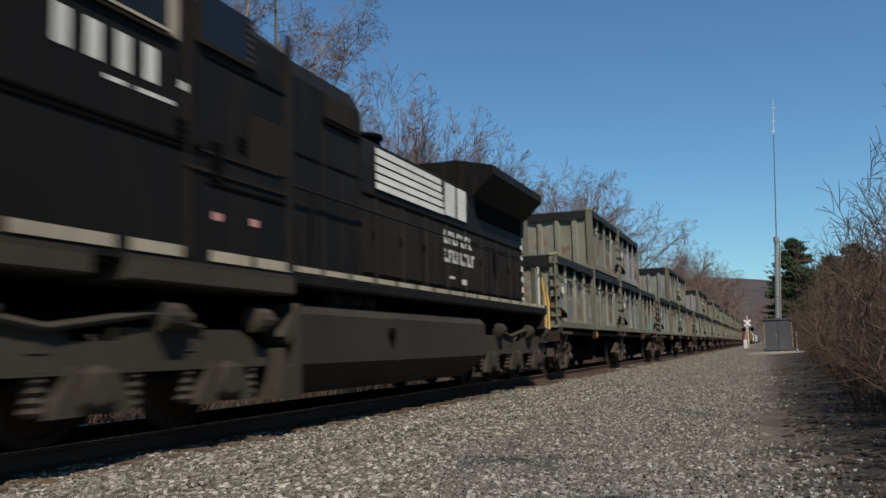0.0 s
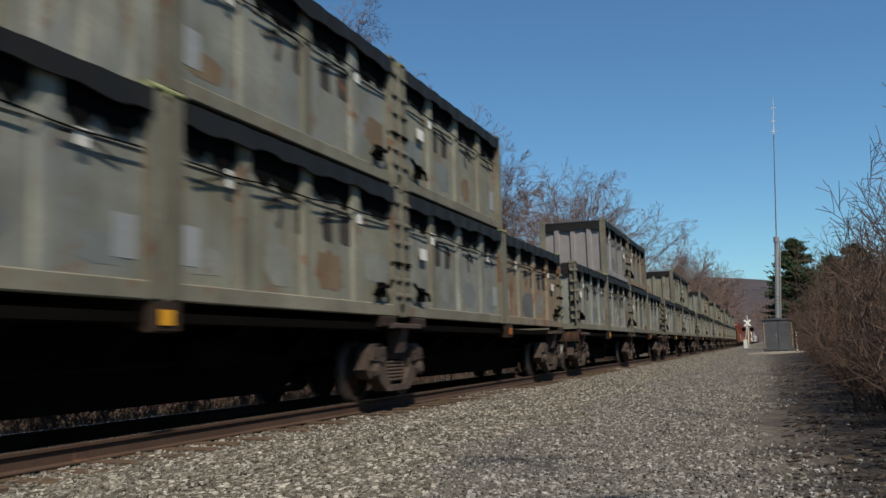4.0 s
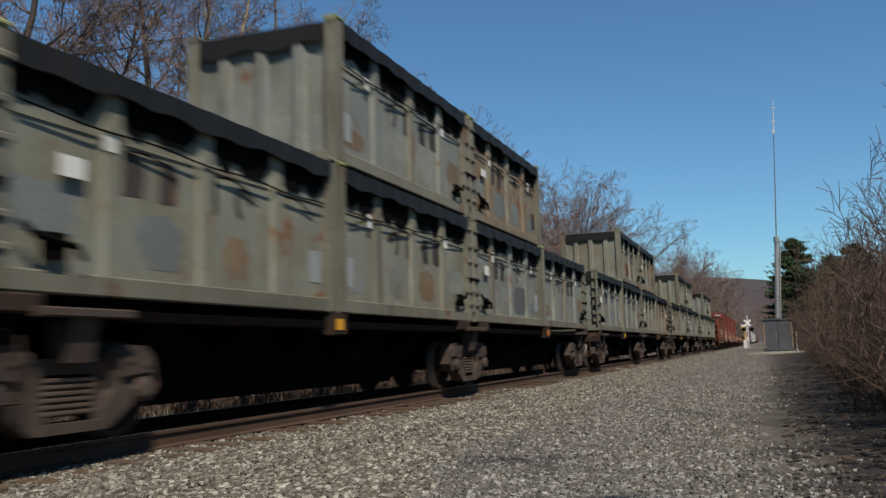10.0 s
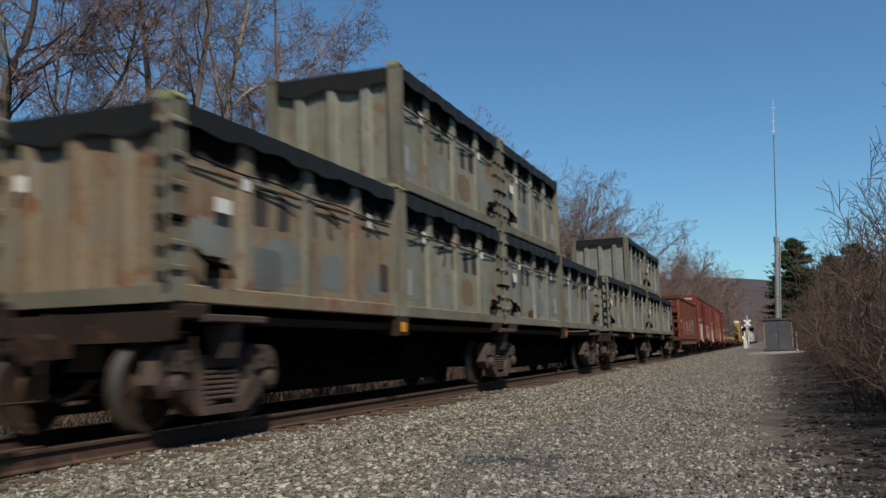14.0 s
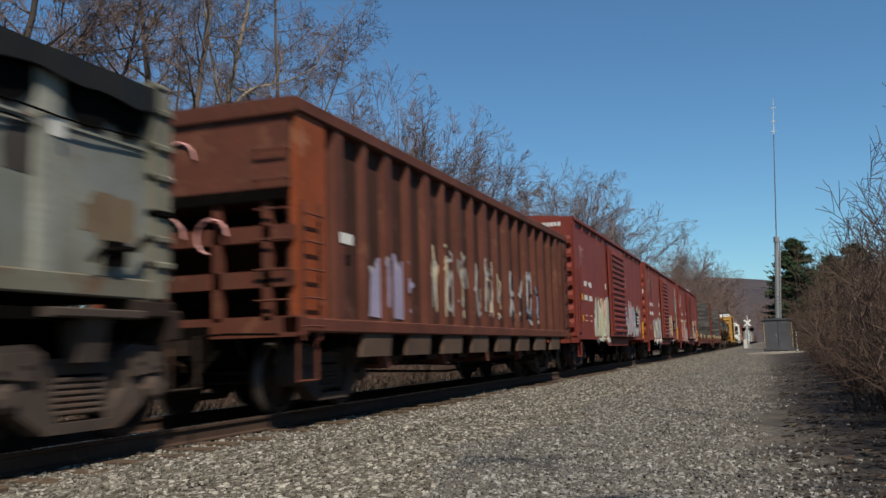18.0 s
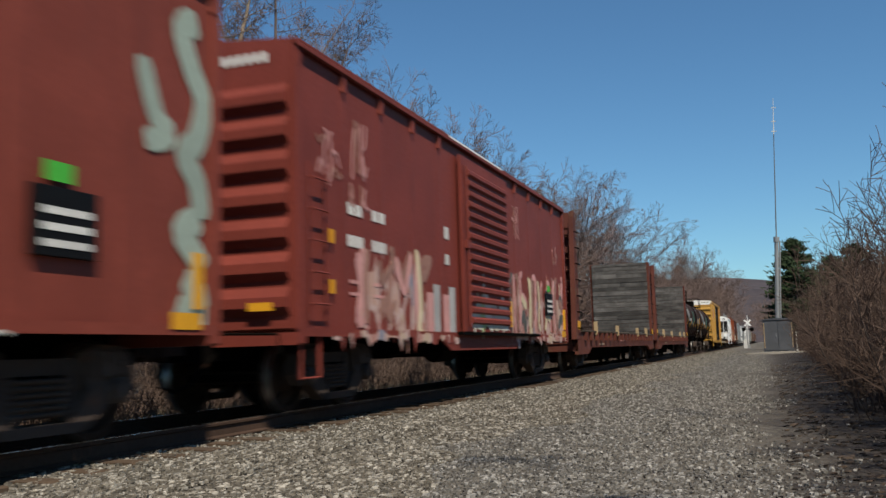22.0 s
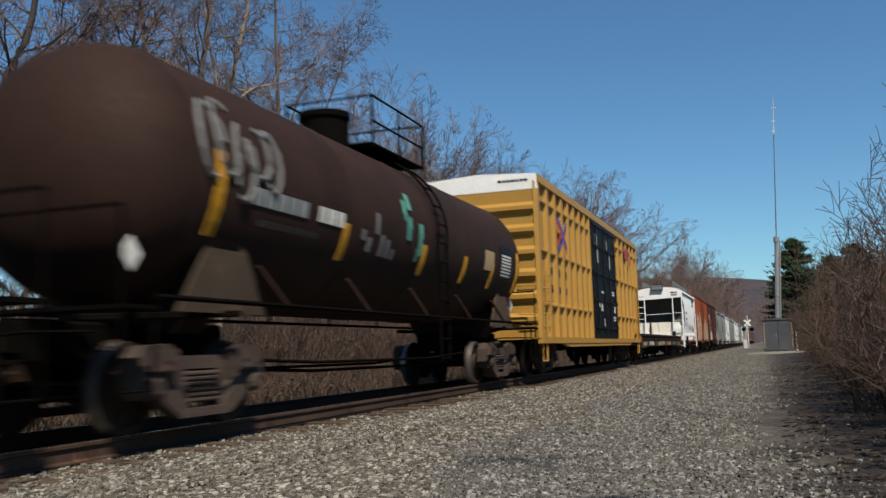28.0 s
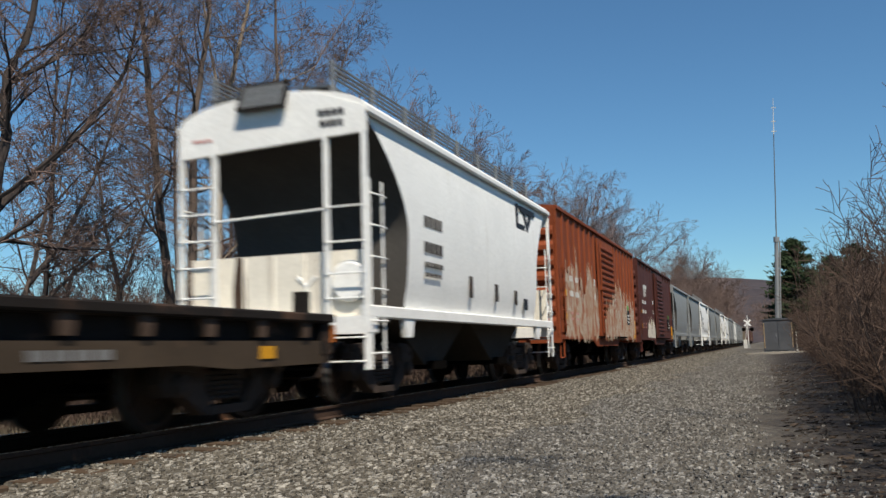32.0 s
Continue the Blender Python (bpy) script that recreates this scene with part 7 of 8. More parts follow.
def build_crossing():
    c = thing("crossing_signal", "white crossbuck railway crossing signal with black lamps", "crossing signal", at=(-2.35, 134, 0))
    part("mast", Shape().tube([(0, 0, 0), (0, 0, 4.6)], .07, 8), WHITE, c)
    for a in (-1, 1):
        blade = Shape().box(-.115, .115, -.11, -.09, -.6, .6)
        o = part("crossbuck_blade", blade, ROOF_WHITE, c, "white crossbuck blade", at=(0, 0 if a < 0 else -.03, 3.55))
        o.rotation_euler = (0, a * radians(45), 0)
    part("lamp_arm", Shape().box(-.65, .65, -.06, .0, 2.6, 2.68), UNDER, c)
    for x in (-.55, .55):
        part("lamp", Shape().lathe([(-.28, .16), (-.06, .27), (-.02, .27)], 14, "y", (x, 0, 2.64)), UNDER, c, "black lamp with hood")
    part("base", Shape().cbox(-.25, .25, -.25, .25, 0, .5, .03), STEEL, c)
    g = thing("crossing_gate", "raised white crossing gate arm on its mechanism", "gate", at=(-2.75, 133, 0))
    part("gate_arm", Shape().tube([(0, 0, .9), (.35, 0, 3.4)], .05, 5), WHITE, g)
    part("mechanism", Shape().cbox(-.25, .25, -.2, .2, 0, 1.2, .04), WHITE, g)


build_cabinet()
build_crossing()


# ---------------- trees and brush ----------------
def limb(shape, p, d, length, r, level, g, spec):
    """One tapering limb with its side limbs."""
    n = spec["seg"][level]
    pts, dirs = [p.copy()], [d.copy()]
    step = length / n
    for i in range(n):
        d = (d + Vector((g.gauss(0, 1), g.gauss(0, 1), g.gauss(0, 1))) * spec["wander"][level] + Vector((0, 0, spec["lift"][level]))).normalized()
        p = p + d * step
        pts.append(p.copy())
        dirs.append(d.copy())
    thinnest = spec["fine"]
    r = max(r, thinnest)
    r1 = max(r * spec["taper"][level], thinnest * .8)
    shape[min(level, 1)].tube(pts, r, spec["sides"][level], r1, caps=False)
    if level + 1 >= len(spec["seg"]):
        return
    kids = spec["kids"][level]
    for k in range(kids):
        t = spec["bare"][level] + (1 - spec["bare"][level]) * (k + g.random()) / kids
        j = min(int(t * n), n - 1)
        q = pts[j].lerp(pts[j + 1], t * n - j)
        ax = dirs[j].orthogonal().normalized()
        ax.rotate(Matrix.Rotation(g.uniform(0, 6.283), 3, dirs[j]))
        ang = radians(g.uniform(*spec["angle"][level]))
        nd = (dirs[j] * math.cos(ang) + ax * math.sin(ang)).normalized()
        ln = length * spec["ratio"][level] * (1.1 - .6 * t) * g.uniform(.7, 1.2)
        limb(shape, q, nd, ln, max((r + (r1 - r) * t) * spec["thin"][level], .004), level + 1, g, spec)


def bare_tree(name, label, seed, height, radius, bark, spec, lean=(0, 0)):
    g = random.Random(seed)
    t = thing(name, label, "tree", group="bare trees")
    shapes = (Shape(), Shape())
    limb(shapes, Vector((0, 0, -.15)), Vector((lean[0], lean[1], 1)).normalized(), height, radius, 0, g, spec)
    part("trunk", shapes[0], bark, t, smooth=True)
    part("crown", shapes[1], TWIG, t, "bare twiggy crown")
    return t


TALL = dict(seg=(11, 7, 4, 2, 1), wander=(.05, .11, .09, .08, .08), lift=(.02, .03, .01, 0, 0), taper=(.2, .25, .35, .5, .6), sides=(9, 5, 4, 3, 3), kids=(16, 8, 5, 3), bare=(.3, .12, .1, .1),
            angle=((42, 84), (34, 66), (30, 60), (24, 52)), ratio=(.34, .46, .5, .75), thin=(.4, .5, .52, .6), fine=.0058)
DOME = dict(seg=(6, 8, 4, 2, 1), wander=(.05, .06, .06, .06, .06), lift=(.01, .012, .008, .004, 0), taper=(.3, .2, .3, .5, .6), sides=(8, 5, 4, 3, 3), kids=(25, 14, 8, 4), bare=(.14, .18, .1, .1),
            angle=((8, 66), (24, 50), (26, 50), (22, 46)), ratio=(1.22, .38, .44, .7), thin=(.42, .48, .55, .7), fine=.0085)
LEANING = dict(seg=(9, 8, 4, 2, 1), wander=(.1, .12, .1, .09, .08), lift=(.0, .05, .03, .02, 0), taper=(.2, .22, .3, .5, .6), sides=(9, 5, 4, 3, 3), kids=(13, 8, 5, 3), bare=(.2, .15, .1, .1),
               angle=((35, 75), (25, 60), (24, 55), (22, 48)), ratio=(.5, .48, .52, .75), thin=(.5, .5, .5, .65), fine=.006)
SIDE = dict(seg=(7, 4, 2, 1), wander=(.12, .1, .08, .08), lift=(.05, .02, 0, 0), taper=(.25, .3, .5, .6), sides=(5, 4, 3, 3), kids=(9, 6, 3), bare=(.12, .1, .1),
            angle=((30, 68), (28, 60), (22, 50)), ratio=(.52, .55, .8), thin=(.5, .52, .6), fine=.0055)


def grown_tree(label, seed, bark, stems, shoots, reach, start=.25):
    """A tree with its own trunk line and main boughs; side limbs grow from each. stems: (points, radius at the foot, radius at the tip)."""
    g = random.Random(seed)
    t = thing("bare_tree", label, "tree", group="bare trees")
    twigs = (Shape(), Shape())
    x0, y0 = stems[0][0][0][:2]
    for n, (pts, r0, r1) in enumerate(stems):
        p = [Vector(q) - Vector((x0, y0, 0)) for q in pts]
        line = []
        for i in range(len(p) - 1):
            a, b, c, d = p[max(i - 1, 0)], p[i], p[i + 1], p[min(i + 2, len(p) - 1)]
            for k in range(5):
                q = k / 5
                line.append(.5 * ((2 * b) + (c - a) * q + (2 * a - 5 * b + 4 * c - d) * q * q + (3 * b - a - 3 * c + d) * q ** 3))
        line.append(p[-1])
        bend = [Vector((g.gauss(0, 1), g.gauss(0, 1), 0)) * r0 * .09 for _ in line]
        line = [q + w for q, w in zip(line, bend)]
        part("trunk" if n == 0 else "bough", Shape().tube([tuple(q) for q in line], r0, 9, r1, caps=False), bark, t, smooth=True)
        m = len(line) - 1
        for k in range(shoots if n == 0 else int(shoots * .6)):
            q = start + (1 - start) * (k + g.random()) / shoots if n == 0 else .12 + .88 * g.random()
            j = min(int(q * m), m - 1)
            d = (line[j + 1] - line[j]).normalized()
            ax = d.orthogonal().normalized()
            ax.rotate(Matrix.Rotation(g.uniform(0, 6.283), 3, d))
            ang = radians(g.uniform(36, 82))
            rr = r0 + (r1 - r0) * q
            limb(twigs, line[j], (d * math.cos(ang) + ax * math.sin(ang)).normalized(), reach * g.uniform(.5, 1.15) * (1.15 - .5 * q), max(rr * .42, .018), 0, g, SIDE)
        limb(twigs, line[-1], (line[-1] - line[-2]).normalized(), reach, r1, 0, g, SIDE)
    part("limb_frame", twigs[0], bark, t, smooth=True)
    part("crown", twigs[1], TWIG, t, "bare twiggy crown")
    t.location = (x0, y0, 0)
    return t


def brush(name, label, seed, height, stems, mat):
    g = random.Random(seed)
    t = thing(name, label, "shrub", group="bare brush")
    s = (Shape(), Shape())
    spec = dict(seg=(5, 3, 2), wander=(.1, .12, .14), lift=(.05, .04, .03), taper=(.3, .4, .6), sides=(4, 3, 3), kids=(10, 5), bare=(.15, .1), angle=((20, 55), (25, 60)), ratio=(.42, .5), thin=(.6, .65), fine=.0055)
    for i in range(stems):
        a, rr = g.uniform(0, 6.28), g.uniform(0, .9)
        d = Vector((math.cos(a) * g.uniform(0, .5), math.sin(a) * g.uniform(0, .5), 1)).normalized()
        limb(s, Vector((math.cos(a) * rr, math.sin(a) * rr, -.05)), d, height * g.uniform(.55, 1.1), g.uniform(.008, .02), 0, g, spec)
    part("stem_clump", s[0], BARK_DARK, t)
    part("twig_mass", s[1], mat, t)
    return t


def thicket(name, label, spots, seed):
    """Many small bare bushes, joined."""
    g = random.Random(seed)
    s = (Shape(), Shape())
    spec = dict(seg=(3, 2, 1), wander=(.16, .25, .3), lift=(.04, .03, .02), taper=(.3, .5, .6), sides=(3, 3, 3), kids=(7, 3), bare=(.1, .1), angle=((20, 60), (25, 60)), ratio=(.45, .5), thin=(.6, .65), fine=.007)
    for x, y, h in spots:
        for i in range(5):
            d = Vector((g.uniform(-.55, .55), g.uniform(-.55, .55), 1)).normalized()
            limb(s, Vector((x + g.uniform(-.3, .3), y + g.uniform(-.3, .3), ground_height(x, y) - .02)), d, h * g.uniform(.5, 1.1), .006 + .004 * h, 0, g, spec)
    s[0].add(s[1].v, s[1].f)
    tagged(bulk(name, s[0].v, s[0].f, TWIG_RED), label, "brush", kind="stuff")


def build_woods():
    g = random.Random(12)
    # the wood's edge across the track, tree by tree
    grown_tree("dark crooked leafless tree with heavy boughs", 41, BARK_DARK,
               [([(-12.6, 11.2, -.4), (-12.5, 11.45, 1.7), (-12.5, 11.8, 3.4), (-12.5, 12.1, 5.0), (-12.5, 12.1, 6.0), (-12.4, 12.5, 7.0), (-12.3, 12.8, 9.0), (-12.4, 13.4, 11.5)], .14, .03),
                ([(-12.5, 11.75, 3.4), (-12.5, 12.9, 4.45), (-12.5, 13.8, 5.25), (-12.5, 14.9, 6.5), (-12.4, 15.3, 7.4), (-12.2, 15.4, 8.8)], .085, .02),
                ([(-12.5, 12.1, 5.9), (-12.6, 13.3, 6.7), (-12.8, 14.5, 7.7), (-13.0, 15.3, 9.0)], .05, .015)], 20, 2.7, .2)
    grown_tree("tall leafless tree with a leaning grey-brown trunk", 42, BARK,
               [([(-17, 23.2, -.4), (-17, 22.95, 2.4), (-17, 22.45, 5), (-17, 21.95, 8.3), (-17, 21.55, 10.7), (-17, 21.2, 13), (-16.8, 20.9, 16.5)], .17, .03)], 26, 3.0, .3)
    grown_tree("tall leafless tree with a straight dark trunk", 43, BARK,
               [([(-15, 21.15, -.4), (-15, 21.2, 2.3), (-15, 21.25, 6.2), (-15, 21.3, 7.9), (-15, 21.9, 10.4), (-15, 22.2, 13.5), (-15.1, 22.2, 16)], .155, .03)], 26, 2.9, .22)
    grown_tree("tall tree with pale mottled bark, forking high up", 44, BARK_PALE,
               [([(-16.5, 24.65, -.4), (-16.5, 24.7, 2.4), (-16.5, 24.8, 6.1), (-16.5, 25.2, 9.0), (-16.5, 26.0, 11.6), (-16.5, 26.7, 13.6), (-16.4, 27.2, 16)], .15, .03),
                ([(-16.5, 25.2, 9.0), (-16.4, 26.6, 10.2), (-16.2, 28.6, 11.0), (-16, 30.2, 11.9)], .06, .015),
                ([(-16.5, 25.1, 8.6), (-16.6, 24.7, 10.2), (-16.7, 24.2, 12.4), (-16.7, 24.0, 14.5)], .06, .02)], 22, 2.8, .25)
    grown_tree("slender leafless tree with pale upper limbs", 45, BARK,
               [([(-18, 31.6, -.4), (-18, 31.55, 2.6), (-18, 31.35, 7.2), (-18, 31.2, 11.8), (-18, 31.05, 14.5), (-18, 31.2, 17)], .14, .03),
                ([(-18, 31.4, 6.0), (-17.8, 33.2, 9.2), (-17.6, 35.2, 12.4), (-17.5, 37.2, 15.6)], .075, .02),
                ([(-18, 31.3, 8.5), (-18, 32.8, 11.5), (-18, 35, 14.2), (-17.9, 38.0, 17.4)], .06, .015),
                ([(-18, 31.4, 5.0), (-18.2, 30.2, 8), (-18.3, 29.4, 11.5)], .06, .02)], 22, 3.0, .22)
    grown_tree("slim dark leafless sapling", 46, BARK_DARK, [([(-16, 16.75, -.4), (-16, 16.8, 2.4), (-16, 16.95, 4.9), (-16, 17, 7.3), (-16, 17.2, 10)], .075, .02)], 18, 2.0, .2)
    grown_tree("leaning leafless clump of grey stems", 47, BARK,
               [([(-15, 14.4, -.3), (-15, 15.1, 2.3), (-15, 16.2, 3.6), (-15, 17.5, 5.8), (-15, 18.4, 8.2)], .09, .02),
                ([(-15, 14.8, 1.2), (-15.1, 15.6, 3.4), (-15.1, 16.1, 5.6), (-15, 16.5, 8)], .06, .02),
                ([(-15, 14.9, 1.6), (-15, 16.6, 2.9), (-15, 18.2, 4.0), (-15, 19.8, 5.7)], .055, .015)], 16, 2.0, .2)
    grown_tree("forked leafless tree with ascending limbs", 48, BARK,
               [([(-20, 24.2, -.4), (-20, 24.2, 3.2), (-20, 23.6, 5), (-20, 23, 8)], .12, .02), ([(-20, 24.2, 2.9), (-20, 25, 4.6), (-20, 26.3, 7.5)], .08, .02)], 16, 2.4, .2)
    kinds = [bare_tree("bare_tree", "tall slim bare tree with grey-brown bark", 1, 19, .15, BARK, TALL),
             bare_tree("bare_tree", "crooked leafless tree with spreading limbs", 4, 13, .2, BARK_DARK, LEANING, (.12, -.05)),
             bare_tree("bare_tree", "broad leafless tree with a domed twiggy crown", 3, 9, .24, BARK, DOME),
             bare_tree("bare_tree", "dense leafless tree with fine twigs", 5, 9.4, .22, BARK_DARK, DOME)]
    seen = set()

    def plant(k, x, y, s=1.0, wide=1.0):
        m = Matrix.Translation((x, y, -.22)) @ Matrix.Rotation(g.uniform(0, 6.28), 4, 'Z')
        o = kinds[k] if k not in seen else copy_thing(kinds[k], m)
        seen.add(k)
        o.matrix_basis = m
        o.scale = (s * wide, s * wide, s)
    # (kind, place, height in domes of 16 m, breadth)
    for k, x, y, s, w in ((2, -20.2, 48, 1.12, .95), (3, -19.4, 50.5, 1.02, .95), (3, -18.4, 57, 1.03, 1.0), (2, -17.4, 59, .8, 1.0), (3, -23.5, 50, .86, .8), (2, -22.4, 42.5, .78, .85), (3, -20.5, 37, .62, .9), (2, -16.5, 80, 1.12, 1.15), (3, -17.6, 82.5, 1.04, 1.15), (3, -20.5, 73, .7, .9), (2, -13.6, 86, .8, 1.0),
                          (3, -17, 66, .68, .9), (3, -18, 97, .62, 1), (2, -15.5, 112, .68, 1), (3, -15.5, 130, .8, .9), (2, -15.5, 152, 1.0, .9), (3, -15, 178, 1.3, .9), (2, -15.2, 198, 1.5, .9), (3, -15, 225, 1.4, .9),
                          (2, -15, 255, 1.45, .9), (3, -16, 290, 1.5, .9), (2, -16, 330, 1.5, .9), (3, -17, 380, 1.6, .9), (2, -18, 440, 1.7, .9)):
        plant(k, x, y, s, w)
    for k, x, y, s in ((1, -21, 22, .55), (0, -22, 30, .8), (0, -23, 35.5, .8), (1, -20.5, 33, .65), (1, -24, 17, .5), (1, -22.5, 38.5, .7), (0, -18.5, 27.3, .6)):
        plant(k, x, y, s)
    for i in range(20):
        y = 30 + i * 4.6 + g.uniform(-2, 2)
        plant(g.choice((0, 1, 3)) if y < 40 else g.choice((2, 3)), -27 - g.uniform(0, 16), y, g.uniform(.26, .36) if y < 52 else g.uniform(.6, .8))
    for i in range(18):
        plant(g.choice((2, 3)), -46 - g.uniform(0, 30), 34 + i * 8 + g.uniform(-3, 3), g.uniform(.34, .44) if i < 6 else g.uniform(.6, .8))
    for i in range(12):
        plant(g.choice((2, 3)), g.choice((-1, 1)) * g.uniform(10, 60) + (4 if i % 2 else -12), 330 + i * 20, g.uniform(.9, 1.3))
    # behind the camera, where they close the place
    for x, y, s in ((-19, -12, .9), (-22, -4, .8), (-24, 5, .9), (-26, -20, .9), (30, -30, .8), (-4, -40, .8), (12, -45, .8)):
        plant(g.choice((0, 2)), x, y, s)
    # trees above the brush beside the lane
    for x, y, s in ((11.4, 25, .42), (10.6, 29, .44), (9.9, 32, .42), (8.9, 36, .36), (10.2, 39, .5), (8.9, 44, .38), (10.9, 47, .55), (9.4, 54, .42), (8.4, 60, .34), (9.8, 64, .42), (7.4, 84, .4), (9, 92, .45), (8, 102, .45), (10, 112, .5),
                    (7, 138, .55), (8, 160, .7), (6, 190, .8), (8, 215, .9), (6.5, 250, 1.0), (8, 290, 1.1)):
        plant(g.choice((2, 3)), x, y, s)
    for i in range(8):
        plant(g.choice((2, 3)), g.uniform(1, 13), 185 + i * 34, g.uniform(.7, 1.0))
    bk = [brush("bare_shrub", "dense red-brown bare brush", 21 + i, h, 16, TWIG_RED) for i, h in enumerate((3.0, 2.4, 3.6))]
    bseen = set()

    def shrub(x, y, s):
        k = g.randrange(3)
        m = Matrix.Translation((x, y, ground_height(x, y))) @ Matrix.Rotation(g.uniform(0, 6.28), 4, 'Z')
        if k not in bseen:
            bseen.add(k)
            bk[k].matrix_basis = m
            bk[k].scale = (s, s, s)
        else:
            copy_thing(bk[k], m).scale = (s, s, s)
    y = 5.0
    while y < 72:
        for row in range(3):
            x = (2.4 if y < 9 else 1.55) + .027 * y + row * 1.2 + g.uniform(-.3, .3)
            if not (68 < y < 79 and x < 4.4):
                shrub(x, y + g.uniform(-.6, .6), (.72 + .2 * row) * g.uniform(.8, 1.15))
        y += 1.0 + y * .02
    # taller brush behind
    y = 30.0
    while y < 80:
        shrub(6.6 + .012 * y + g.uniform(-.5, 1.8), y, g.uniform(1.15, 1.6))
        y += 1.9 + y * .015
    # a close front along the foot of the brush
    y = 6.4
    while y < 66:
        shrub(1.25 + .026 * y + g.uniform(-.25, .35), y, g.uniform(.42, .66))
        y += .75 + y * .014
    for i in range(50):
        shrub(-19.5 - g.uniform(0, 14), 15 + i * 1.9 + g.uniform(-1, 1), g.uniform(.9, 1.4) if i < 10 else g.uniform(1.3, 2.2))
    low = [(-10.2 - g.uniform(0, 3.2), 8 + 60 * g.random() ** 1.4, g.uniform(.5, 1.3)) for i in range(420)]
    thicket("trackside_brush", "low dead brush and weeds beyond the track", low, 5)
    far = [(-15.5 - g.uniform(0, 7), 31 + 169 * g.random() ** 1.3, g.uniform(2.5, 5.5)) for i in range(400)]
    far += [(-22 - g.uniform(0, 14), 16 + 30 * g.random(), g.uniform(1.6, 3.2)) for i in range(90)]
    far += [(3.8 + .02 * q + g.uniform(0, 4.5), q, g.uniform(2.2, 4.2)) for q in [72 + 62 * g.random() for i in range(200)] if not (68 < q < 79 and g.random() < .5)]
    thicket("distant_brush", "far tangle of bare brown brush", far, 6)
    y = 16.0
    while y < 60:
        for row in range(2):
            shrub(-15.2 - row * 3.0 + g.uniform(-.9, .9), y + g.uniform(-1, 1), g.uniform(.8, 1.5))
        y += 1.7 + y * .03


def build_conifers():
    def conifer(height, radius, seed):
        g = random.Random(seed)
        t = thing("conifer", "dark green pine tree with drooping boughs", "tree", group="pine trees")
        part("trunk", Shape().tube([(0, 0, 0), (0, 0, height)], .22, 7, .03), BARK_DARK, t)
        s, br = Shape(), Shape()
        for i in range(150):
            q = (i + g.random()) / 150
            z = height * (.1 + .88 * q)
            rr = radius * min(1, 1.5 * (1 - q) ** .75, .6 + 1.6 * q) * g.uniform(.6, 1.1) + .15
            a = g.uniform(0, 6.28)
            tip = Vector((math.cos(a) * rr, math.sin(a) * rr, z + rr * .16 + g.uniform(-.15, .3)))
            br.tube([(0, 0, z), tuple(tip)], .035, 3, .01, caps=False)
            for j in range(64):
                k = .2 + .85 * g.random() ** .7
                c = Vector((0, 0, z)).lerp(tip, k) + Vector((g.gauss(0, .3), g.gauss(0, .3), g.gauss(0, .1)))
                d = (tip - Vector((0, 0, z))).normalized() * .6 + Vector((g.gauss(0, .6), g.gauss(0, .6), g.uniform(-.1, .7)))
                d = d.normalized() * g.uniform(.3, .6)
                side = d.orthogonal().normalized() * .11
                s.add([tuple(c - side), tuple(c + side), tuple(c + d)], [(0, 1, 2)])
        part("boughs", br, BARK_DARK, t)
        me = bpy.data.meshes.new("needles")
        me.from_pydata(s.v, [], s.f)
        me.materials.append(NEEDLE)
        part("needles", me, NEEDLE, t)
        return t
    a = conifer(12.2, 3.5, 1)
    a.location = (3.5, 108, -.1)
    b = conifer(11.2, 3.2, 2)
    b.location = (8.2, 122, -.1)
    copy_thing(a, pose(10.6, 118, -.1, 0, 0, 80))
    copy_thing(b, pose(6.6, 150, -.1, 0, 0, 40))
    copy_thing(a, pose(4.6, 165, -.1, 0, 0, 140))


def build_hill():
    m, nt, p = nodes_of("wooded_hillside")
    n = noise_of(nt, coords(nt, spread=False), 0.06, 8, 0.75)
    c = mix(nt, ramp(nt, n, .35, .65), (0.022, 0.018, 0.023), (0.052, 0.04, 0.042))
    nt.links.new(c, p.inputs["Base Color"])
    p.inputs["Roughness"].default_value = 1
    vs, fs = [], []
    nx, ny = 90, 14
    for j in range(ny):
        for i in range(nx):
            x = -1400 + 2600 * i / (nx - 1)
            q = j / (ny - 1)
            crest = 106 * math.exp(-((x + 170) / 480) ** 2) + 26 * math.exp(-((x - 500) / 400) ** 2) + 40 * math.exp(-((x + 900) / 350) ** 2)
            z = crest * math.sin(q * math.pi * .5) + 5 * noise.noise(Vector((x * .012, q * 5, 1))) * q + 2.5 * noise.noise(Vector((x * .06, q * 20, 3))) * q
            vs.append((x, 1150 + q * 350, z - 2))
    for j in range(ny - 1):
        for i in range(nx - 1):
            fs.append((j * nx + i, j * nx + i + 1, (j + 1) * nx + i + 1, (j + 1) * nx + i))
    ob = bulk("backdrop_hill", vs, fs, m)
    tagged(ob, "distant brown wooded ridge", "hill", kind="structure")


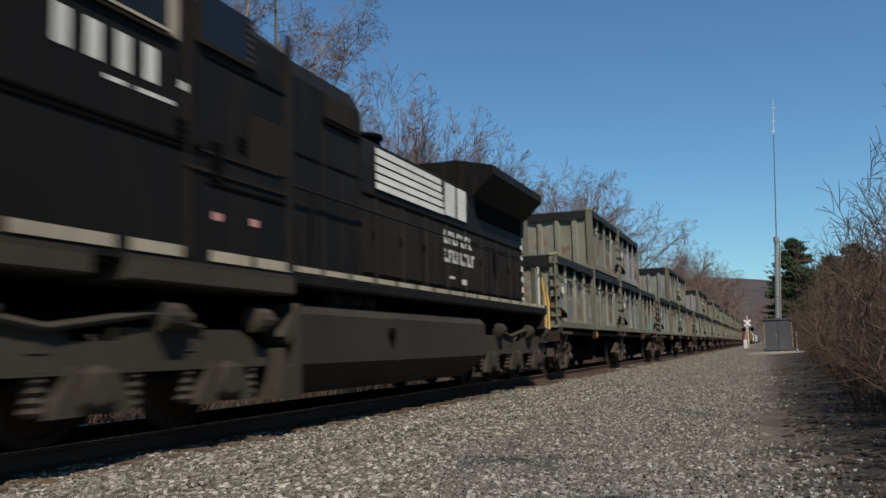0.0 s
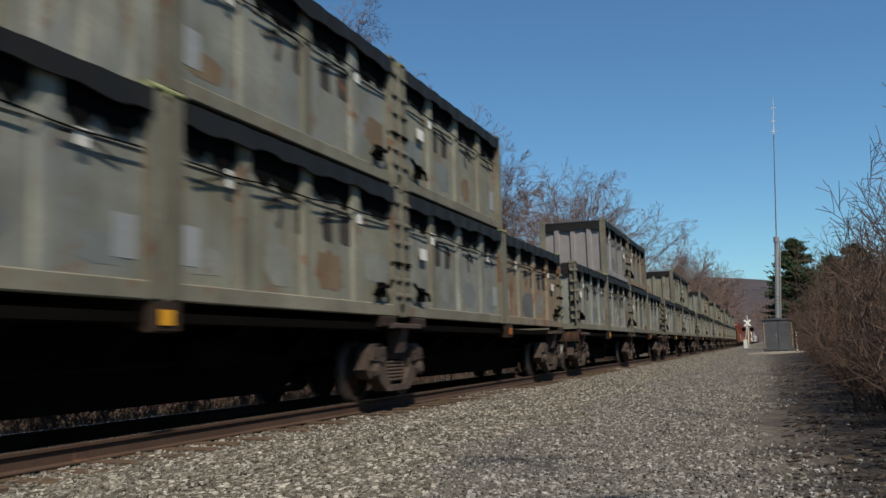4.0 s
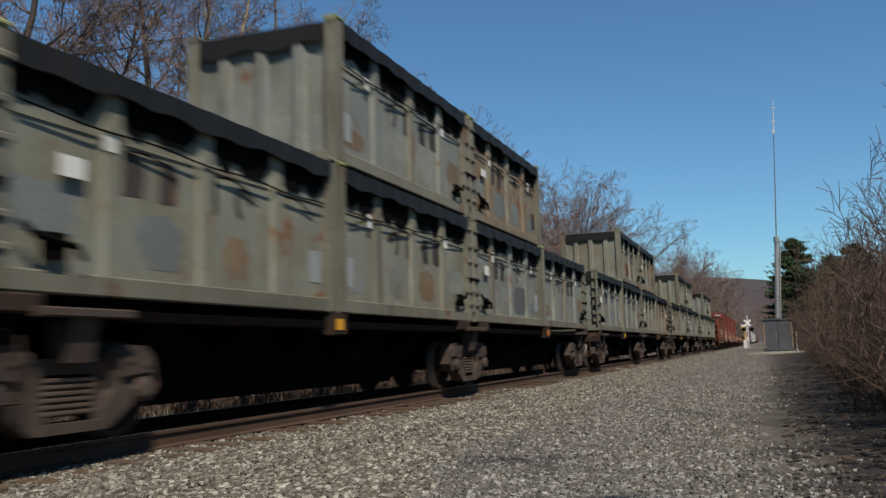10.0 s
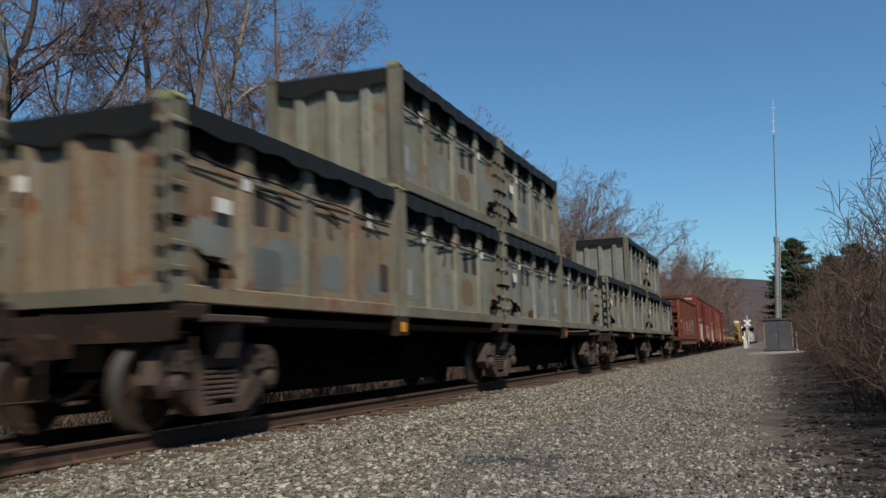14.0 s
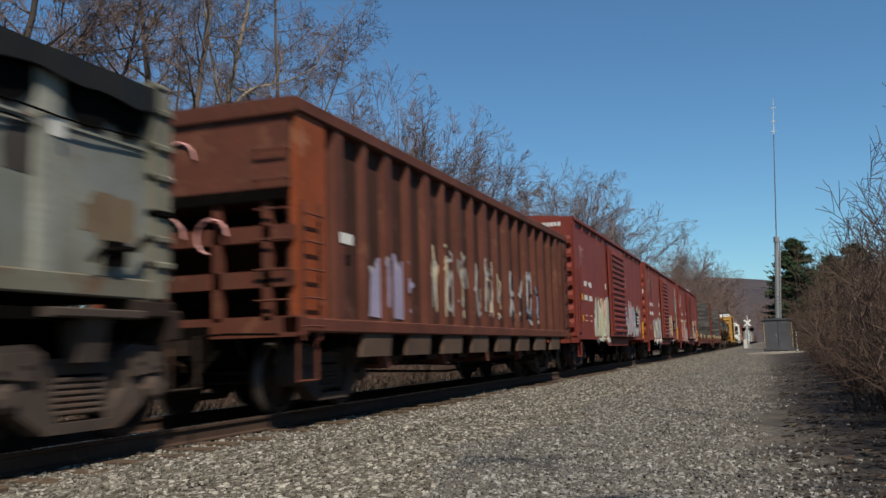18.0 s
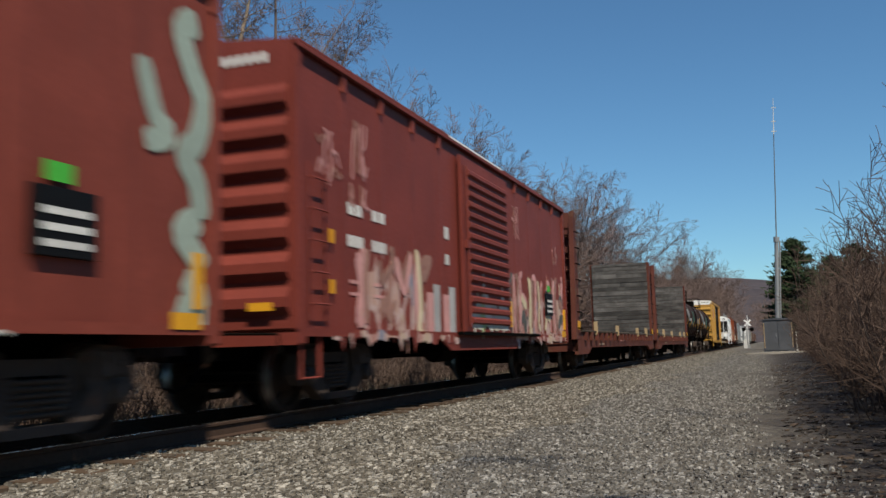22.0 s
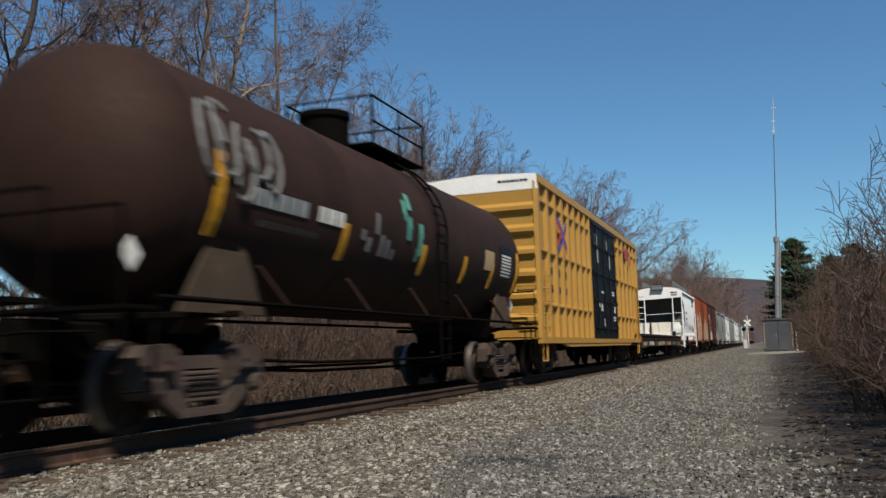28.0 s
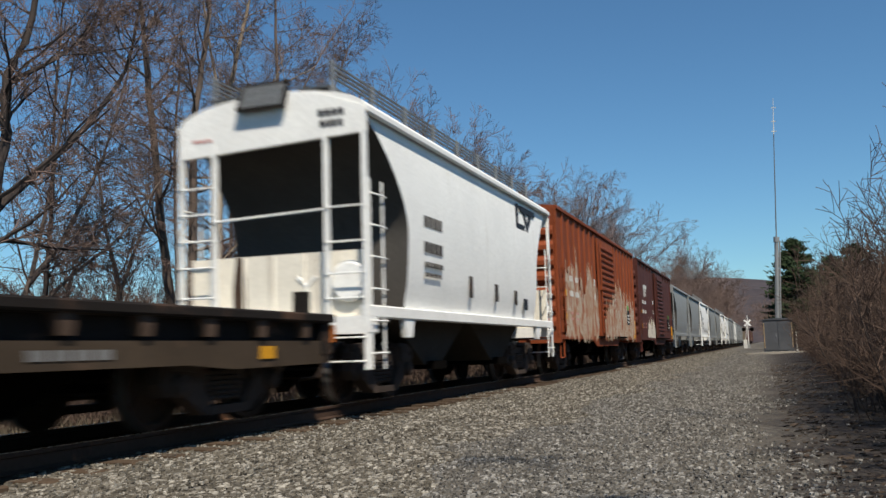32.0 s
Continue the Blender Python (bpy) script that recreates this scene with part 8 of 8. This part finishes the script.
def build_lane_tree():
    """A tall roadside tree out of sight; its high boughs shade soft patches of the gravel."""
    g = random.Random(31)
    t = thing("roadside_tree", "tall leafless roadside tree with boughs over the lane", "tree", group="bare trees")
    foot = Vector((9.6, -1.5, 0))
    t.location = foot
    part("trunk", Shape().tube([(0, 0, -.1), (.05, .1, 5), (-.2, .1, 10.0), (0, .2, 17)], .26, 8, .06), BARK, t)
    spec = dict(seg=(8, 5, 4, 2), wander=(.05, .16, .22, .3), lift=(0, .0, 0, 0), taper=(.4, .4, .5, .6), sides=(6, 4, 3, 3), kids=(6, 7, 5), bare=(.88, .1, .1),
                angle=((30, 80), (30, 70), (25, 60)), ratio=(.16, .5, .6), thin=(.4, .5, .6), fine=.007)
    rise = Vector((sx, sy, 0)) / sz
    for spot, high, z in (((-1.95, 12.3, 0), 16.5, 11), ((-1.85, 7.9, 0), 15.0, 10), ((-.7, 6.4, 0), 14.4, 9.5)):
        p = Vector((-.1, .1, z))
        d = Vector(spot) + rise * high + Vector((0, 0, high)) - foot - p
        s = (Shape(), Shape())
        limb(s, p, d.normalized(), d.length * 1.05, .024, 0, g, spec)
        b = part("bough", s[0], BARK, t)
        part("twigs", s[1], TWIG, b)


build_woods()
build_lane_tree()
build_conifers()
build_hill()


# ---------------- motion of the train ----------------
def run(t):
    """How far the train has rolled after t seconds."""
    return 12.394 * t + .0066 * t * t - 3.8e-5 * t ** 3


def motions():
    times = [0, 4, 8, 12, 16, 20, 24, 28, 32]
    for ob, u, z, turn in TRAIN:
        walk(ob, [(t, pose(TRACK_X, u - run(t), RAIL_TOP + z, 0, 0, math.degrees(turn))) for t in times])
        for w in ob.children_recursive:
            if not w.name.startswith("wheelset"):
                continue
            y = u + w.parent.location.y + w.location.y
            # the wheels are seen to turn while the car rolls past the lane
            spin = [k / 30 for k in range(0, 961) if 3.0 < y - run(k / 30) < 26.0]
            if not spin:
                continue
            z0, a0 = w.location.z, run(spin[0])
            yy = w.location.y
            rows = [(t, pose(0, yy, z0, math.degrees((run(t) - a0) / z0), 0, 0)) for t in spin]
            if spin[0] > 0.04:
                rows.insert(0, (0, rows[0][1]))
            if spin[-1] < 31.95:
                rows.append((32, rows[-1][1]))
            walk(w, rows)


motions()
